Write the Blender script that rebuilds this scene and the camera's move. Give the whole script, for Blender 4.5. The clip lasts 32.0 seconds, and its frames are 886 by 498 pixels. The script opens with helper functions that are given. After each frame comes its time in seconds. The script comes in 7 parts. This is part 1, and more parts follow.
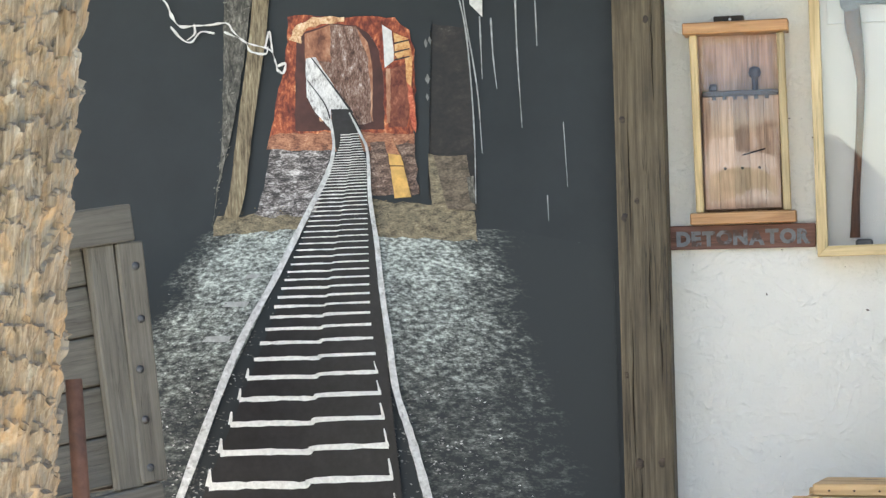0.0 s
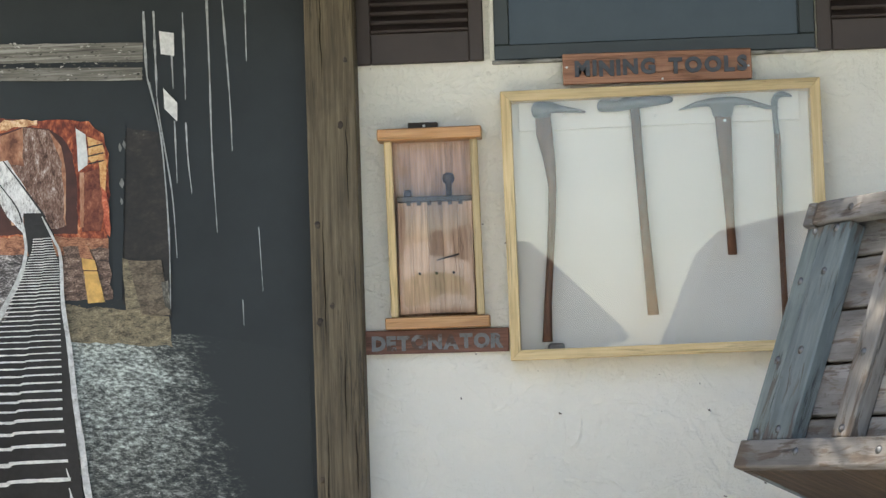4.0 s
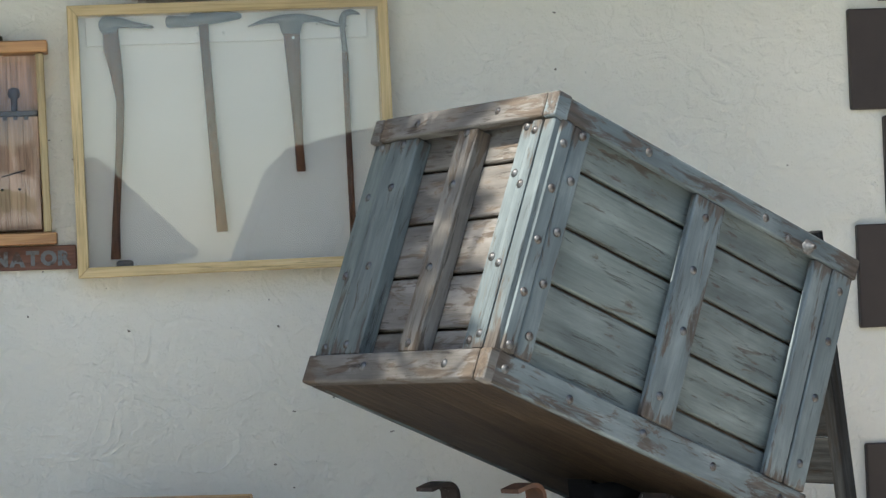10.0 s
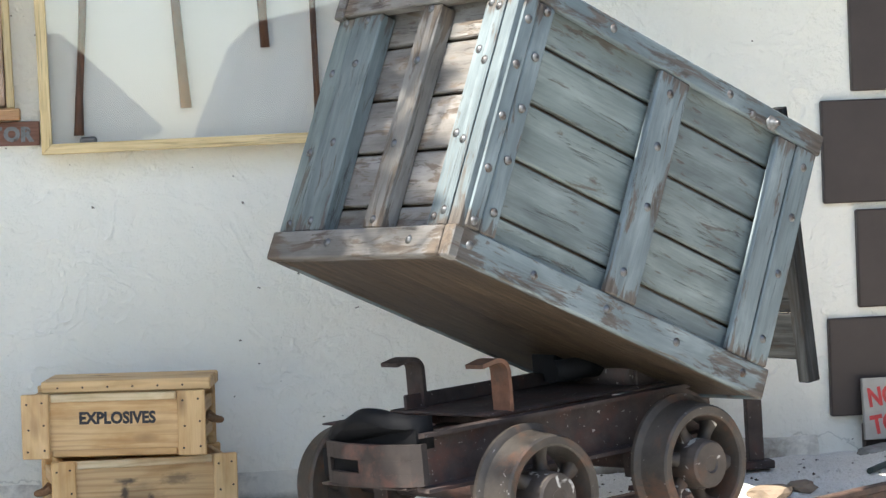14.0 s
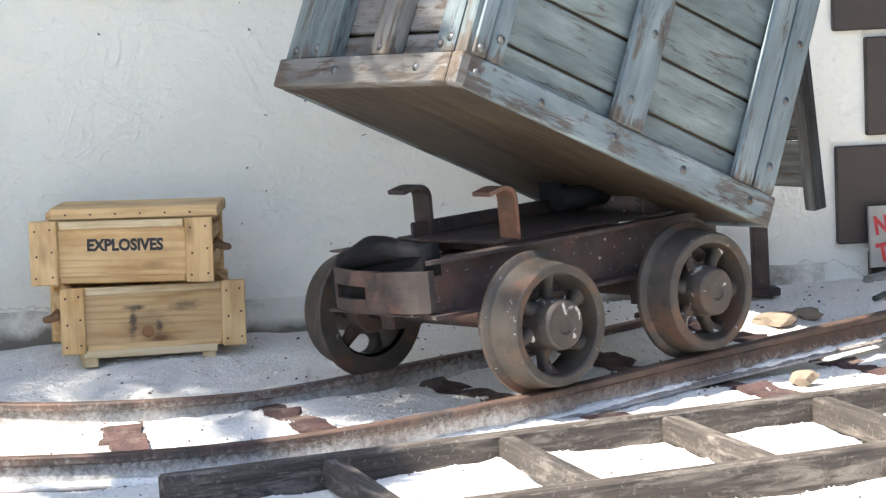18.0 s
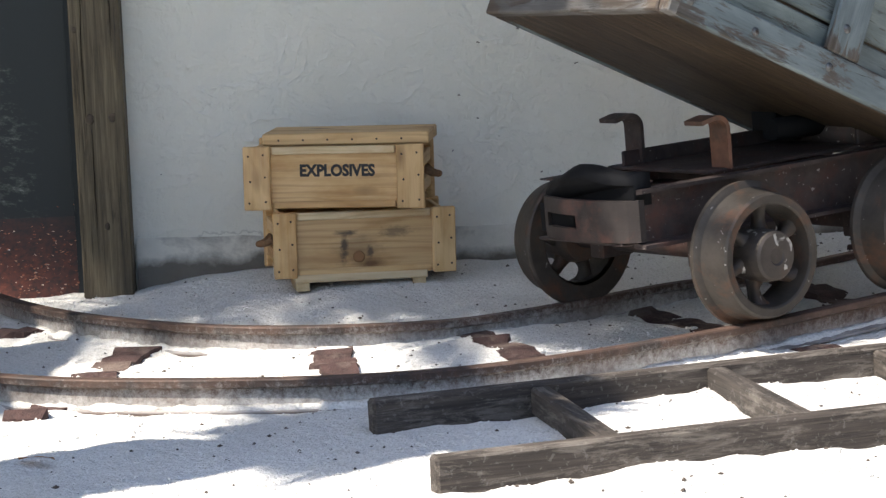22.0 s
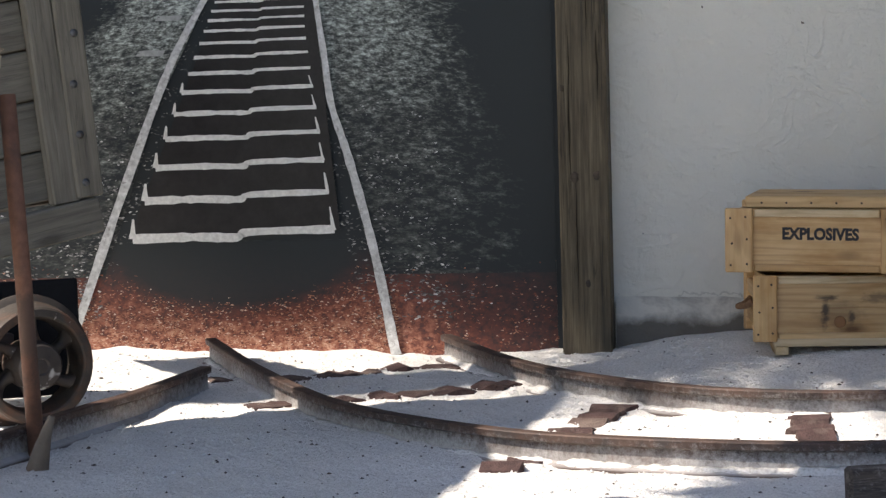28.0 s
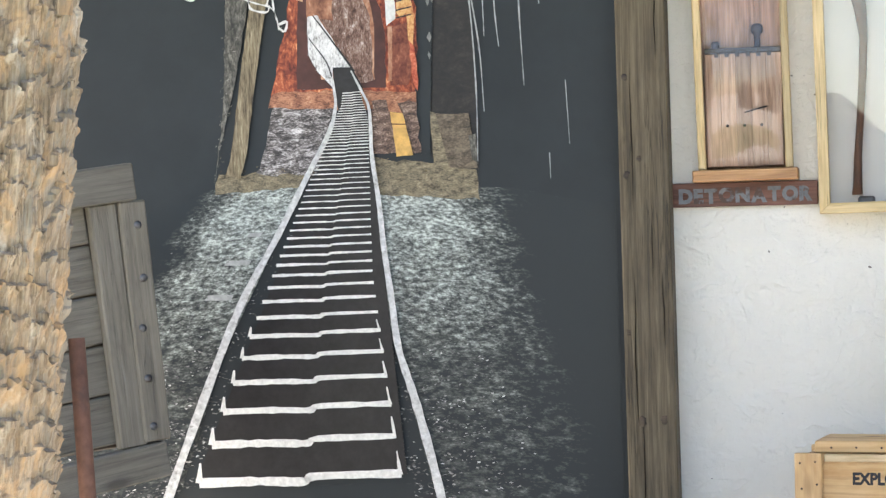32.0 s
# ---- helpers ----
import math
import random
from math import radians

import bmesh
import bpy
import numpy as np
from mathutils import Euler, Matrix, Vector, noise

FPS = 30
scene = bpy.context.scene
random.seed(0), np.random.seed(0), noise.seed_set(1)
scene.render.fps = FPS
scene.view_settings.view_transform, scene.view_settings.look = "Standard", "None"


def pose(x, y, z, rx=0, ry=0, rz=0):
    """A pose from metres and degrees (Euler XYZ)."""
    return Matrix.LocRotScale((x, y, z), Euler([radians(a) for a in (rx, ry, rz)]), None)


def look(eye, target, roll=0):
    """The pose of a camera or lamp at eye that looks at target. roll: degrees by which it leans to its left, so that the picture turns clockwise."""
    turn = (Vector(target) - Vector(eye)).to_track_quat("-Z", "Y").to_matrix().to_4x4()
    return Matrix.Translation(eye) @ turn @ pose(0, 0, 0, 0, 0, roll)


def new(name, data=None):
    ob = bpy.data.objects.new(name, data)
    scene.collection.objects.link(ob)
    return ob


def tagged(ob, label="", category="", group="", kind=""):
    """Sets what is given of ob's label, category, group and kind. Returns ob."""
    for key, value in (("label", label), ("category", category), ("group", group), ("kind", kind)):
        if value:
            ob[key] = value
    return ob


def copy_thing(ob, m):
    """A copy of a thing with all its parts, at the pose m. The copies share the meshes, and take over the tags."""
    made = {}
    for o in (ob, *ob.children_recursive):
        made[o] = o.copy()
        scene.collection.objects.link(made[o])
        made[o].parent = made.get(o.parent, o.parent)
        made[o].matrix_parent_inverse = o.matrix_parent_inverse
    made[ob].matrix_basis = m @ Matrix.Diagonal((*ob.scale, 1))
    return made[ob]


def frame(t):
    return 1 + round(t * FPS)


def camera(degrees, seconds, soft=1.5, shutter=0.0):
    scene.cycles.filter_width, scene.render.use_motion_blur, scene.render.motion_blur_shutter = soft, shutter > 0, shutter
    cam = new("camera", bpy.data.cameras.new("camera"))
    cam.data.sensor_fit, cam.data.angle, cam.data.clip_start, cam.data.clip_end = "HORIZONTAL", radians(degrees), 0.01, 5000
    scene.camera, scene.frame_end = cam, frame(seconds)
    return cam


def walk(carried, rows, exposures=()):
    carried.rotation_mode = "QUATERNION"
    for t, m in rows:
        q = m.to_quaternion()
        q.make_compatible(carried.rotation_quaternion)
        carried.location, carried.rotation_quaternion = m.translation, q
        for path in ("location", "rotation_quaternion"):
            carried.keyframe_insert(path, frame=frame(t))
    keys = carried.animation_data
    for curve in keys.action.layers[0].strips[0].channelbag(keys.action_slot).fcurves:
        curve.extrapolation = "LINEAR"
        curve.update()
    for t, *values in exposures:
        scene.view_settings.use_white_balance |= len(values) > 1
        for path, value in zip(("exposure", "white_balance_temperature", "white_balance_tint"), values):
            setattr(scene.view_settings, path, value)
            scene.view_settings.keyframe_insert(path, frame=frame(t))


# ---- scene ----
EYE = (1.0047, -9.4671, 1.3719)
# seconds, pitch, heading to the right of the wall's normal, roll, in degrees
TURNS = [
    (0.0, 0.896, -10.173, -1.568), (0.5, 1.63, -9.563, -1.52), (1.0, 2.266, -8.558, -1.591), (1.5, 2.544, -7.454, -1.671),
    (2.0, 2.679, -6.506, -1.7), (2.5, 2.689, -5.291, -1.784), (3.0, 2.804, -4.357, -1.882), (3.5, 3.005, -3.657, -1.878),
    (5.5, 3.212, -0.548, -1.969), (6.0, 3.203, 0.488, -2.023), (6.5, 3.166, 1.484, -2.032), (7.0, 3.082, 2.647, -2.134),
    (7.5, 3.005, 3.849, -2.124), (8.0, 2.848, 4.997, -2.253), (8.5, 2.422, 5.765, -2.271), (9.0, 1.875, 6.5, -2.333),
    (9.5, 1.472, 6.937, -2.301), (10.0, 0.823, 6.993, -2.319), (10.5, 0.129, 7.01, -2.284), (11.0, -0.398, 7.169, -2.29),
    (11.5, -0.741, 7.204, -2.295), (12.0, -0.993, 7.272, -2.292), (12.5, -1.11, 7.424, -2.281), (13.0, -1.227, 7.606, -2.325),
    (13.5, -1.625, 7.688, -2.342), (15.5, -3.671, 7.677, -2.319), (16.0, -4.284, 7.65, -2.34), (16.5, -4.896, 7.476, -2.344),
    (17.0, -5.298, 7.337, -2.319), (17.5, -5.72, 7.34, -2.299), (18.0, -6.123, 7.379, -2.306), (18.5, -6.293, 7.216, -2.292),
    (19.0, -6.486, 6.865, -2.291), (19.5, -6.702, 6.457, -2.293), (20.0, -6.852, 6.026, -2.249), (20.5, -7.181, 5.513, -2.229),
    (21.0, -7.404, 4.698, -2.298), (21.5, -7.481, 3.571, -2.249), (22.0, -7.612, 2.371, -2.201), (22.5, -7.706, 1.268, -2.131),
    (23.0, -7.771, 0.315, -2.062), (23.5, -7.771, -0.429, -2.012), (24.0, -7.746, -1.569, -2.042), (24.5, -7.69, -2.602, -2.009),
    (25.0, -7.613, -3.764, -1.967), (25.5, -7.526, -4.906, -1.854), (26.0, -7.355, -6.135, -1.784), (26.5, -7.04, -7.231, -1.775),
    (28.5, -5.205, -9.092, -1.695), (29.0, -4.43, -9.324, -1.737), (29.5, -3.642, -9.531, -1.739), (30.0, -2.855, -9.686, -1.756),
    (30.5, -2.055, -9.911, -1.771), (31.0, -1.299, -10.066, -1.742), (31.5, -0.685, -10.19, -1.717), (32.0, -0.081, -10.252, -1.715)
]
cam = camera(20.5, 32.0, soft=1.4)
walk(cam, [(t, pose(*EYE, 90 + p, 0, -h) @ pose(0, 0, 0, 0, 0, r)) for t, p, h, r in TURNS],
     exposures=[(0.0, 1.97, 7000, 11), (2.0, 1.9, 7050, 12), (6.0, 1.25, 7050, 8), (9.0, 1.08, 6900, 7), (12.0, 1.46, 6750, 8), (16.0, 1.97, 6750, 9),
                (19.0, 1.92, 6700, 10), (22.0, 1.08, 6750, 11), (26.0, 0.22, 6800, 14), (29.0, 1.26, 6950, 15), (32.0, 2.08, 7000, 13)])

# ---- light ----
SUN_TO = Vector((-0.5, -0.25, 0.83)).normalized()
world = bpy.data.worlds.new("sky")
scene.world = world
world.use_nodes = True
_wn = world.node_tree
_sky = _wn.nodes.new("ShaderNodeTexSky")
_sky.sky_type, _sky.sun_disc = "NISHITA", False
_sky.sun_elevation = math.asin(SUN_TO.z)
_sky.sun_rotation = math.atan2(SUN_TO.x, SUN_TO.y)
_wn.links.new(_sky.outputs[0], _wn.nodes["Background"].inputs[0])
_wn.nodes["Background"].inputs[1].default_value = 0.12
sun = new("sun", bpy.data.lights.new("sun", "SUN"))
sun.data.energy, sun.data.angle, sun.data.color = 4.6, radians(0.6), (1.0, 0.95, 0.87)
sun.matrix_world = look(SUN_TO * 30, (0, 0, 0))

# ---- materials ----
def mat_nodes(name):
    m = bpy.data.materials.new(name)
    m.use_nodes = True
    nt = m.node_tree
    return m, nt, nt.nodes["Principled BSDF"]


def nd(nt, kind, **inputs):
    n = nt.nodes.new(kind)
    for k, v in inputs.items():
        n.inputs[k.replace("_", " ")].default_value = v
    return n


def ramp(nt, src, stops):
    r = nt.nodes.new("ShaderNodeValToRGB")
    els = r.color_ramp.elements
    while len(els) < len(stops):
        els.new(0.5)
    for e, (p, c) in zip(els, stops):
        e.position = p
        e.color = (*c, 1) if len(c) == 3 else c
    nt.links.new(src, r.inputs[0])
    return r.outputs[0]


def mixc(nt, fac, a, b, mode="MIX"):
    n = nt.nodes.new("ShaderNodeMix")
    n.data_type, n.blend_type = "RGBA", mode
    for sock, v in ((n.inputs[0], fac), (n.inputs[6], a), (n.inputs[7], b)):
        if hasattr(v, "links"):
            nt.links.new(v, sock)
        else:
            sock.default_value = v if isinstance(v, (int, float)) else (*v, 1)
    return n.outputs[2]


def coords(nt, scale=(1, 1, 1), rand=0.0, source="Object"):
    tc = nt.nodes.new("ShaderNodeTexCoord")
    mp = nt.nodes.new("ShaderNodeMapping")
    mp.inputs["Scale"].default_value = scale
    nt.links.new(tc.outputs[source], mp.inputs["Vector"])
    if rand:
        oi = nt.nodes.new("ShaderNodeObjectInfo")
        mul = nt.nodes.new("ShaderNodeMath")
        mul.operation = "MULTIPLY"
        mul.inputs[1].default_value = rand
        nt.links.new(oi.outputs["Random"], mul.inputs[0])
        nt.links.new(mul.outputs[0], mp.inputs["Location"])
    return mp.outputs[0]


def noisetex(nt, vec, scale, detail=6.0, rough=0.6, dist=0.0):
    n = nd(nt, "ShaderNodeTexNoise", Scale=scale, Detail=detail, Roughness=rough, Distortion=dist)
    nt.links.new(vec, n.inputs["Vector"])
    return n.outputs[0]


def bump(nt, bsdf, heights):
    prev = None
    for h, strength, distance in heights:
        b = nd(nt, "ShaderNodeBump", Strength=strength, Distance=distance)
        nt.links.new(h, b.inputs["Height"])
        if prev:
            nt.links.new(prev, b.inputs["Normal"])
        prev = b.outputs[0]
    nt.links.new(prev, bsdf.inputs["Normal"])


def wood(name, dark, mid, light, worn=None, rough=0.75, knots=True, grain=1.0, checks=0.6, worn_at=0.5):
    """Sawn timber with its grain along local X, a different cut for each object."""
    m, nt, b = mat_nodes(name)
    v = coords(nt, (1.1, 30, 30), 40)
    v2 = coords(nt, (2.5, 150, 150), 17)
    v3 = coords(nt, (0.9, 26, 26), 53)
    n1 = noisetex(nt, v, 2.2, 5, 0.6, 0.6)
    n2 = noisetex(nt, v2, 2.0, 3, 0.7)
    c = ramp(nt, n1, [(0.28, dark), (0.5, mid), (0.75, light)])
    fine = ramp(nt, n2, [(0.3, (0.55, 0.55, 0.55)), (0.6, (1, 1, 1))])
    c = mixc(nt, 0.6 * grain, c, fine, "MULTIPLY")
    # drying checks along the grain
    ck = noisetex(nt, v3, 1.7, 4, 0.55, 0.3)
    gate = noisetex(nt, coords(nt, (1.2, 5, 5), 11), 2.0, 3, 0.6)
    line = ramp(nt, ck, [(0.478, (0, 0, 0)), (0.497, (1, 1, 1)), (0.503, (1, 1, 1)), (0.522, (0, 0, 0))])
    line = mixc(nt, 1.0, line, ramp(nt, gate, [(0.46, (0, 0, 0)), (0.58, (1, 1, 1))]), "MULTIPLY")
    c = mixc(nt, mixc(nt, 1.0, line, (0.75 * checks,) * 3, "MULTIPLY"), c, tuple(x * 0.35 for x in dark))
    if knots:
        vk = coords(nt, (2.2, 6.5, 6.5), 23)
        k = nd(nt, "ShaderNodeTexVoronoi", Scale=1.0)
        nt.links.new(vk, k.inputs["Vector"])
        c = mixc(nt, ramp(nt, k.outputs[0], [(0.07, (0.75, 0.75, 0.75)), (0.17, (0, 0, 0))]), c, tuple(x * 0.45 for x in dark))
    if worn:
        vw = coords(nt, (2.3, 13, 13), 31)
        w = noisetex(nt, vw, 1.7, 8, 0.74, 0.5)
        c = mixc(nt, ramp(nt, w, [(worn_at, (0, 0, 0)), (worn_at + 0.11, (0.9, 0.9, 0.9))]), c, worn)
    blot = noisetex(nt, coords(nt, (1.6, 6, 6), 29), 1.8, 6, 0.65, 0.3)
    c = mixc(nt, 0.75 * grain, c, ramp(nt, blot, [(0.32, (0.5, 0.49, 0.48)), (0.5, (0.92, 0.92, 0.92)), (0.68, (1.2, 1.2, 1.2))]), "MULTIPLY")
    oi = nt.nodes.new("ShaderNodeObjectInfo")
    tint = ramp(nt, oi.outputs["Random"], [(0.0, (0.8, 0.8, 0.8)), (1.0, (1.12, 1.1, 1.06))])
    c = mixc(nt, 1.0, c, tint, "MULTIPLY")
    nt.links.new(c, b.inputs["Base Color"])
    b.inputs["Roughness"].default_value = rough
    bump(nt, b, [(n1, 0.35, 0.004), (n2, 0.45, 0.0016), (line, 0.6, -0.003)])
    return m


def plain(name, col, rough=0.6, metal=0.0, var=0.25, scale=9.0, b_str=0.2, b_dist=0.002, stain=None, stain_scale=4.0, stain_at=(0.5, 0.62)):
    """Paint, metal or plastic with mottling and, where given, stains of a second colour."""
    m, nt, b = mat_nodes(name)
    v = coords(nt, (1, 1, 1), 13)
    n = noisetex(nt, v, scale, 6, 0.65)
    n2 = noisetex(nt, v, scale * 7, 4, 0.6)
    lo, hi = tuple(c * (1 - var) for c in col), tuple(min(1, c * (1 + var)) for c in col)
    c = ramp(nt, n, [(0.3, lo), (0.7, hi)])
    if stain:
        s = noisetex(nt, v, stain_scale, 7, 0.7, 0.4)
        c = mixc(nt, ramp(nt, s, [(stain_at[0], (0, 0, 0)), (stain_at[1], (1, 1, 1))]), c, stain)
    nt.links.new(c, b.inputs["Base Color"])
    b.inputs["Roughness"].default_value, b.inputs["Metallic"].default_value = rough, metal
    bump(nt, b, [(n, b_str, b_dist * 2), (n2, b_str, b_dist)])
    return m


def stucco(name):
    m, nt, b = mat_nodes(name)
    v = coords(nt)
    n0 = noisetex(nt, v, 0.8, 4, 0.6)
    n1 = noisetex(nt, v, 9.0, 5, 0.55, 1.2)
    n2 = noisetex(nt, v, 90.0, 3, 0.6)
    trow = ramp(nt, n1, [(0.44, (0, 0, 0)), (0.5, (1, 1, 1)), (0.56, (0, 0, 0))])
    c = ramp(nt, n0, [(0.3, (0.72, 0.70, 0.615)), (0.7, (0.81, 0.785, 0.70))])
    sp = noisetex(nt, coords(nt, (1, 1, 1.6)), 26.0, 2, 0.4)
    c = mixc(nt, ramp(nt, sp, [(0.755, (0, 0, 0)), (0.77, (0.9, 0.9, 0.9))]), c, (0.12, 0.1, 0.08))
    # damp, dirty foot of the wall
    sep = nt.nodes.new("ShaderNodeSeparateXYZ")
    nt.links.new(v, sep.inputs[0])
    add = nt.nodes.new("ShaderNodeMath")
    add.operation = "MULTIPLY_ADD"
    nt.links.new(noisetex(nt, v, 3.5, 5, 0.65), add.inputs[0])
    add.inputs[1].default_value = -0.35
    nt.links.new(sep.outputs[2], add.inputs[2])
    c = mixc(nt, ramp(nt, add.outputs[0], [(-0.1, (0, 0, 0)), (0.0, (0.6, 0.6, 0.6)), (0.015, (0, 0, 0))]), c, (0.26, 0.24, 0.2))
    nt.links.new(c, b.inputs["Base Color"])
    b.inputs["Roughness"].default_value = 0.85
    patch = noisetex(nt, v, 1.7, 3, 0.5)
    gate = nt.nodes.new("ShaderNodeMath")
    gate.operation = "MULTIPLY"
    nt.links.new(ramp(nt, patch, [(0.47, (0, 0, 0)), (0.6, (1, 1, 1))]), gate.inputs[0])
    short = mixc(nt, 1.0, trow, ramp(nt, noisetex(nt, v, 17.0, 2, 0.5), [(0.5, (0, 0, 0)), (0.6, (1, 1, 1))]), "MULTIPLY")
    nt.links.new(short, gate.inputs[1])
    ridge = ramp(nt, noisetex(nt, coords(nt, (1, 1, 1.3)), 3.2, 3, 0.5, 0.9), [(0.40, (0, 0, 0)), (0.5, (1, 1, 1)), (0.515, (0.6, 0.6, 0.6)), (0.62, (0.1, 0.1, 0.1))])
    bump(nt, b, [(noisetex(nt, v, 6.0, 8, 0.6), 0.8, 0.034), (ridge, 0.42, 0.01), (gate.outputs[0], 0.4, 0.006), (noisetex(nt, v, 34.0, 4, 0.6), 0.6, 0.008), (n2, 0.25, 0.002)])
    return m


def sand(name):
    m, nt, b = mat_nodes(name)
    v = coords(nt)
    n0 = noisetex(nt, v, 1.3, 5, 0.6)
    n1 = noisetex(nt, v, 14.0, 6, 0.6)
    n2 = noisetex(nt, v, 130.0, 3, 0.7)
    c = ramp(nt, n0, [(0.3, (0.72, 0.70, 0.66)), (0.7, (0.84, 0.83, 0.80))])
    grit = ramp(nt, n2, [(0.3, (0.6, 0.58, 0.55)), (0.52, (1, 1, 1))])
    c = mixc(nt, 0.8, c, grit, "MULTIPLY")
    nt.links.new(c, b.inputs["Base Color"])
    b.inputs["Roughness"].default_value = 0.95
    bump(nt, b, [(noisetex(nt, v, 6.0, 6, 0.6), 0.45, 0.05), (n1, 0.6, 0.035), (noisetex(nt, v, 48.0, 4, 0.65), 0.7, 0.012), (n2, 0.6, 0.005)])
    return m


def worn_paint(name, dark, mid, light, bare, bare_dark, wear=0.5, rough=0.72):
    """Thin old paint over timber: soft brushed tones, bare brown wood at the ends and in patches, few dark checks."""
    m, nt, b = mat_nodes(name)
    soft = noisetex(nt, coords(nt, (2.0, 7, 7), 40), 1.6, 5, 0.55, 0.4)
    brush = noisetex(nt, coords(nt, (1.6, 34, 34), 21), 1.8, 4, 0.6, 0.5)
    fine = noisetex(nt, coords(nt, (3.0, 190, 190), 17), 2.0, 3, 0.7)
    c = ramp(nt, soft, [(0.3, dark), (0.5, mid), (0.72, light)])
    c = mixc(nt, 0.55, c, ramp(nt, brush, [(0.32, (0.72, 0.72, 0.73)), (0.6, (1.08, 1.08, 1.07))]), "MULTIPLY")
    c = mixc(nt, 0.3, c, ramp(nt, fine, [(0.35, (0.6, 0.6, 0.6)), (0.6, (1, 1, 1))]), "MULTIPLY")
    # bare wood: patches, and more of it toward the board's ends
    tc = nt.nodes.new("ShaderNodeTexCoord")
    sep = nt.nodes.new("ShaderNodeSeparateXYZ")
    nt.links.new(tc.outputs["Generated"], sep.inputs[0])
    ends = ramp(nt, sep.outputs[0], [(0.0, (0.16, 0.16, 0.16)), (0.09, (0, 0, 0)), (0.91, (0, 0, 0)), (1.0, (0.16, 0.16, 0.16))])
    patch = noisetex(nt, coords(nt, (3.2, 15, 15), 31), 1.5, 7, 0.68, 0.7)
    w = mixc(nt, 1.0, patch, ends, "ADD")
    wm = ramp(nt, w, [(wear, (0, 0, 0)), (wear + 0.07, (0.85, 0.85, 0.85)), (wear + 0.2, (1, 1, 1))])
    wood_c = ramp(nt, brush, [(0.35, bare_dark), (0.65, bare)])
    c = mixc(nt, wm, c, wood_c)
    ck = noisetex(nt, coords(nt, (1.1, 24, 24), 53), 1.7, 4, 0.55, 0.5)
    gate = noisetex(nt, coords(nt, (2.4, 9, 9), 11), 2.0, 3, 0.6)
    line = ramp(nt, ck, [(0.484, (0, 0, 0)), (0.498, (1, 1, 1)), (0.502, (1, 1, 1)), (0.516, (0, 0, 0))])
    line = mixc(nt, 1.0, line, ramp(nt, gate, [(0.5, (0, 0, 0)), (0.6, (1, 1, 1))]), "MULTIPLY")
    c = mixc(nt, mixc(nt, 1.0, line, (0.7, 0.7, 0.7), "MULTIPLY"), c, tuple(x * 0.3 for x in bare_dark))
    oi = nt.nodes.new("ShaderNodeObjectInfo")
    c = mixc(nt, 1.0, c, ramp(nt, oi.outputs["Random"], [(0.0, (0.84, 0.85, 0.85)), (0.5, (1.0, 1.0, 1.0)), (1.0, (1.1, 1.1, 1.05))]), "MULTIPLY")
    nt.links.new(c, b.inputs["Base Color"])
    b.inputs["Roughness"].default_value = rough
    bump(nt, b, [(brush, 0.25, 0.003), (fine, 0.3, 0.0012), (wm, 0.3, -0.0012), (line, 0.6, -0.003)])
    return m


def pine_board(name, dark, mid, light, rough=0.6):
    """Clean yellow pine: broad wavering growth lines along local X, a few knots, honey-coloured stains."""
    m, nt, b = mat_nodes(name)
    v = coords(nt, (0.22, 1, 1), 19)
    bend = noisetex(nt, coords(nt, (1.4, 6, 6), 37), 2.0, 3, 0.5)
    n1 = noisetex(nt, coords(nt, (0.7, 17, 17), 40), 1.9, 3, 0.5, 1.2)
    wv = nt.nodes.new("ShaderNodeTexWave")
    wv.wave_type, wv.bands_direction = "BANDS", "Z"
    wv.inputs["Scale"].default_value, wv.inputs["Distortion"].default_value = 10.0, 11.0
    wv.inputs["Detail"].default_value, wv.inputs["Detail Scale"].default_value = 2.0, 0.8
    nt.links.new(v, wv.inputs["Vector"])
    c = ramp(nt, n1, [(0.3, mid), (0.55, light), (0.8, mid)])
    c = mixc(nt, mixc(nt, 1.0, ramp(nt, wv.outputs[0], [(0.6, (0, 0, 0)), (0.97, (0.4, 0.4, 0.4))]), ramp(nt, bend, [(0.35, (0.2, 0.2, 0.2)), (0.65, (1, 1, 1))]), "MULTIPLY"), c, dark)
    k = nd(nt, "ShaderNodeTexVoronoi", Scale=1.0)
    nt.links.new(coords(nt, (3.0, 8, 8), 23), k.inputs["Vector"])
    c = mixc(nt, ramp(nt, k.outputs[0], [(0.05, (0.9, 0.9, 0.9)), (0.1, (0.5, 0.5, 0.5)), (0.2, (0, 0, 0))]), c, tuple(x * 0.55 for x in dark))
    honey = noisetex(nt, coords(nt, (2, 5, 5), 7), 1.6, 5, 0.6, 0.3)
    c = mixc(nt, 0.7, c, ramp(nt, honey, [(0.35, (0.72, 0.6, 0.42)), (0.55, (1, 1, 1))]), "MULTIPLY")
    fine = noisetex(nt, coords(nt, (3, 160, 160), 17), 2.0, 3, 0.7)
    c = mixc(nt, 0.25, c, ramp(nt, fine, [(0.3, (0.7, 0.7, 0.7)), (0.6, (1, 1, 1))]), "MULTIPLY")
    oi = nt.nodes.new("ShaderNodeObjectInfo")
    c = mixc(nt, 1.0, c, ramp(nt, oi.outputs["Random"], [(0.0, (0.88, 0.82, 0.72)), (0.5, (1, 1, 1)), (1.0, (1.06, 1.05, 1.0))]), "MULTIPLY")
    nt.links.new(c, b.inputs["Base Color"])
    b.inputs["Roughness"].default_value = rough
    bump(nt, b, [(n1, 0.2, 0.002), (fine, 0.3, 0.001)])
    return m


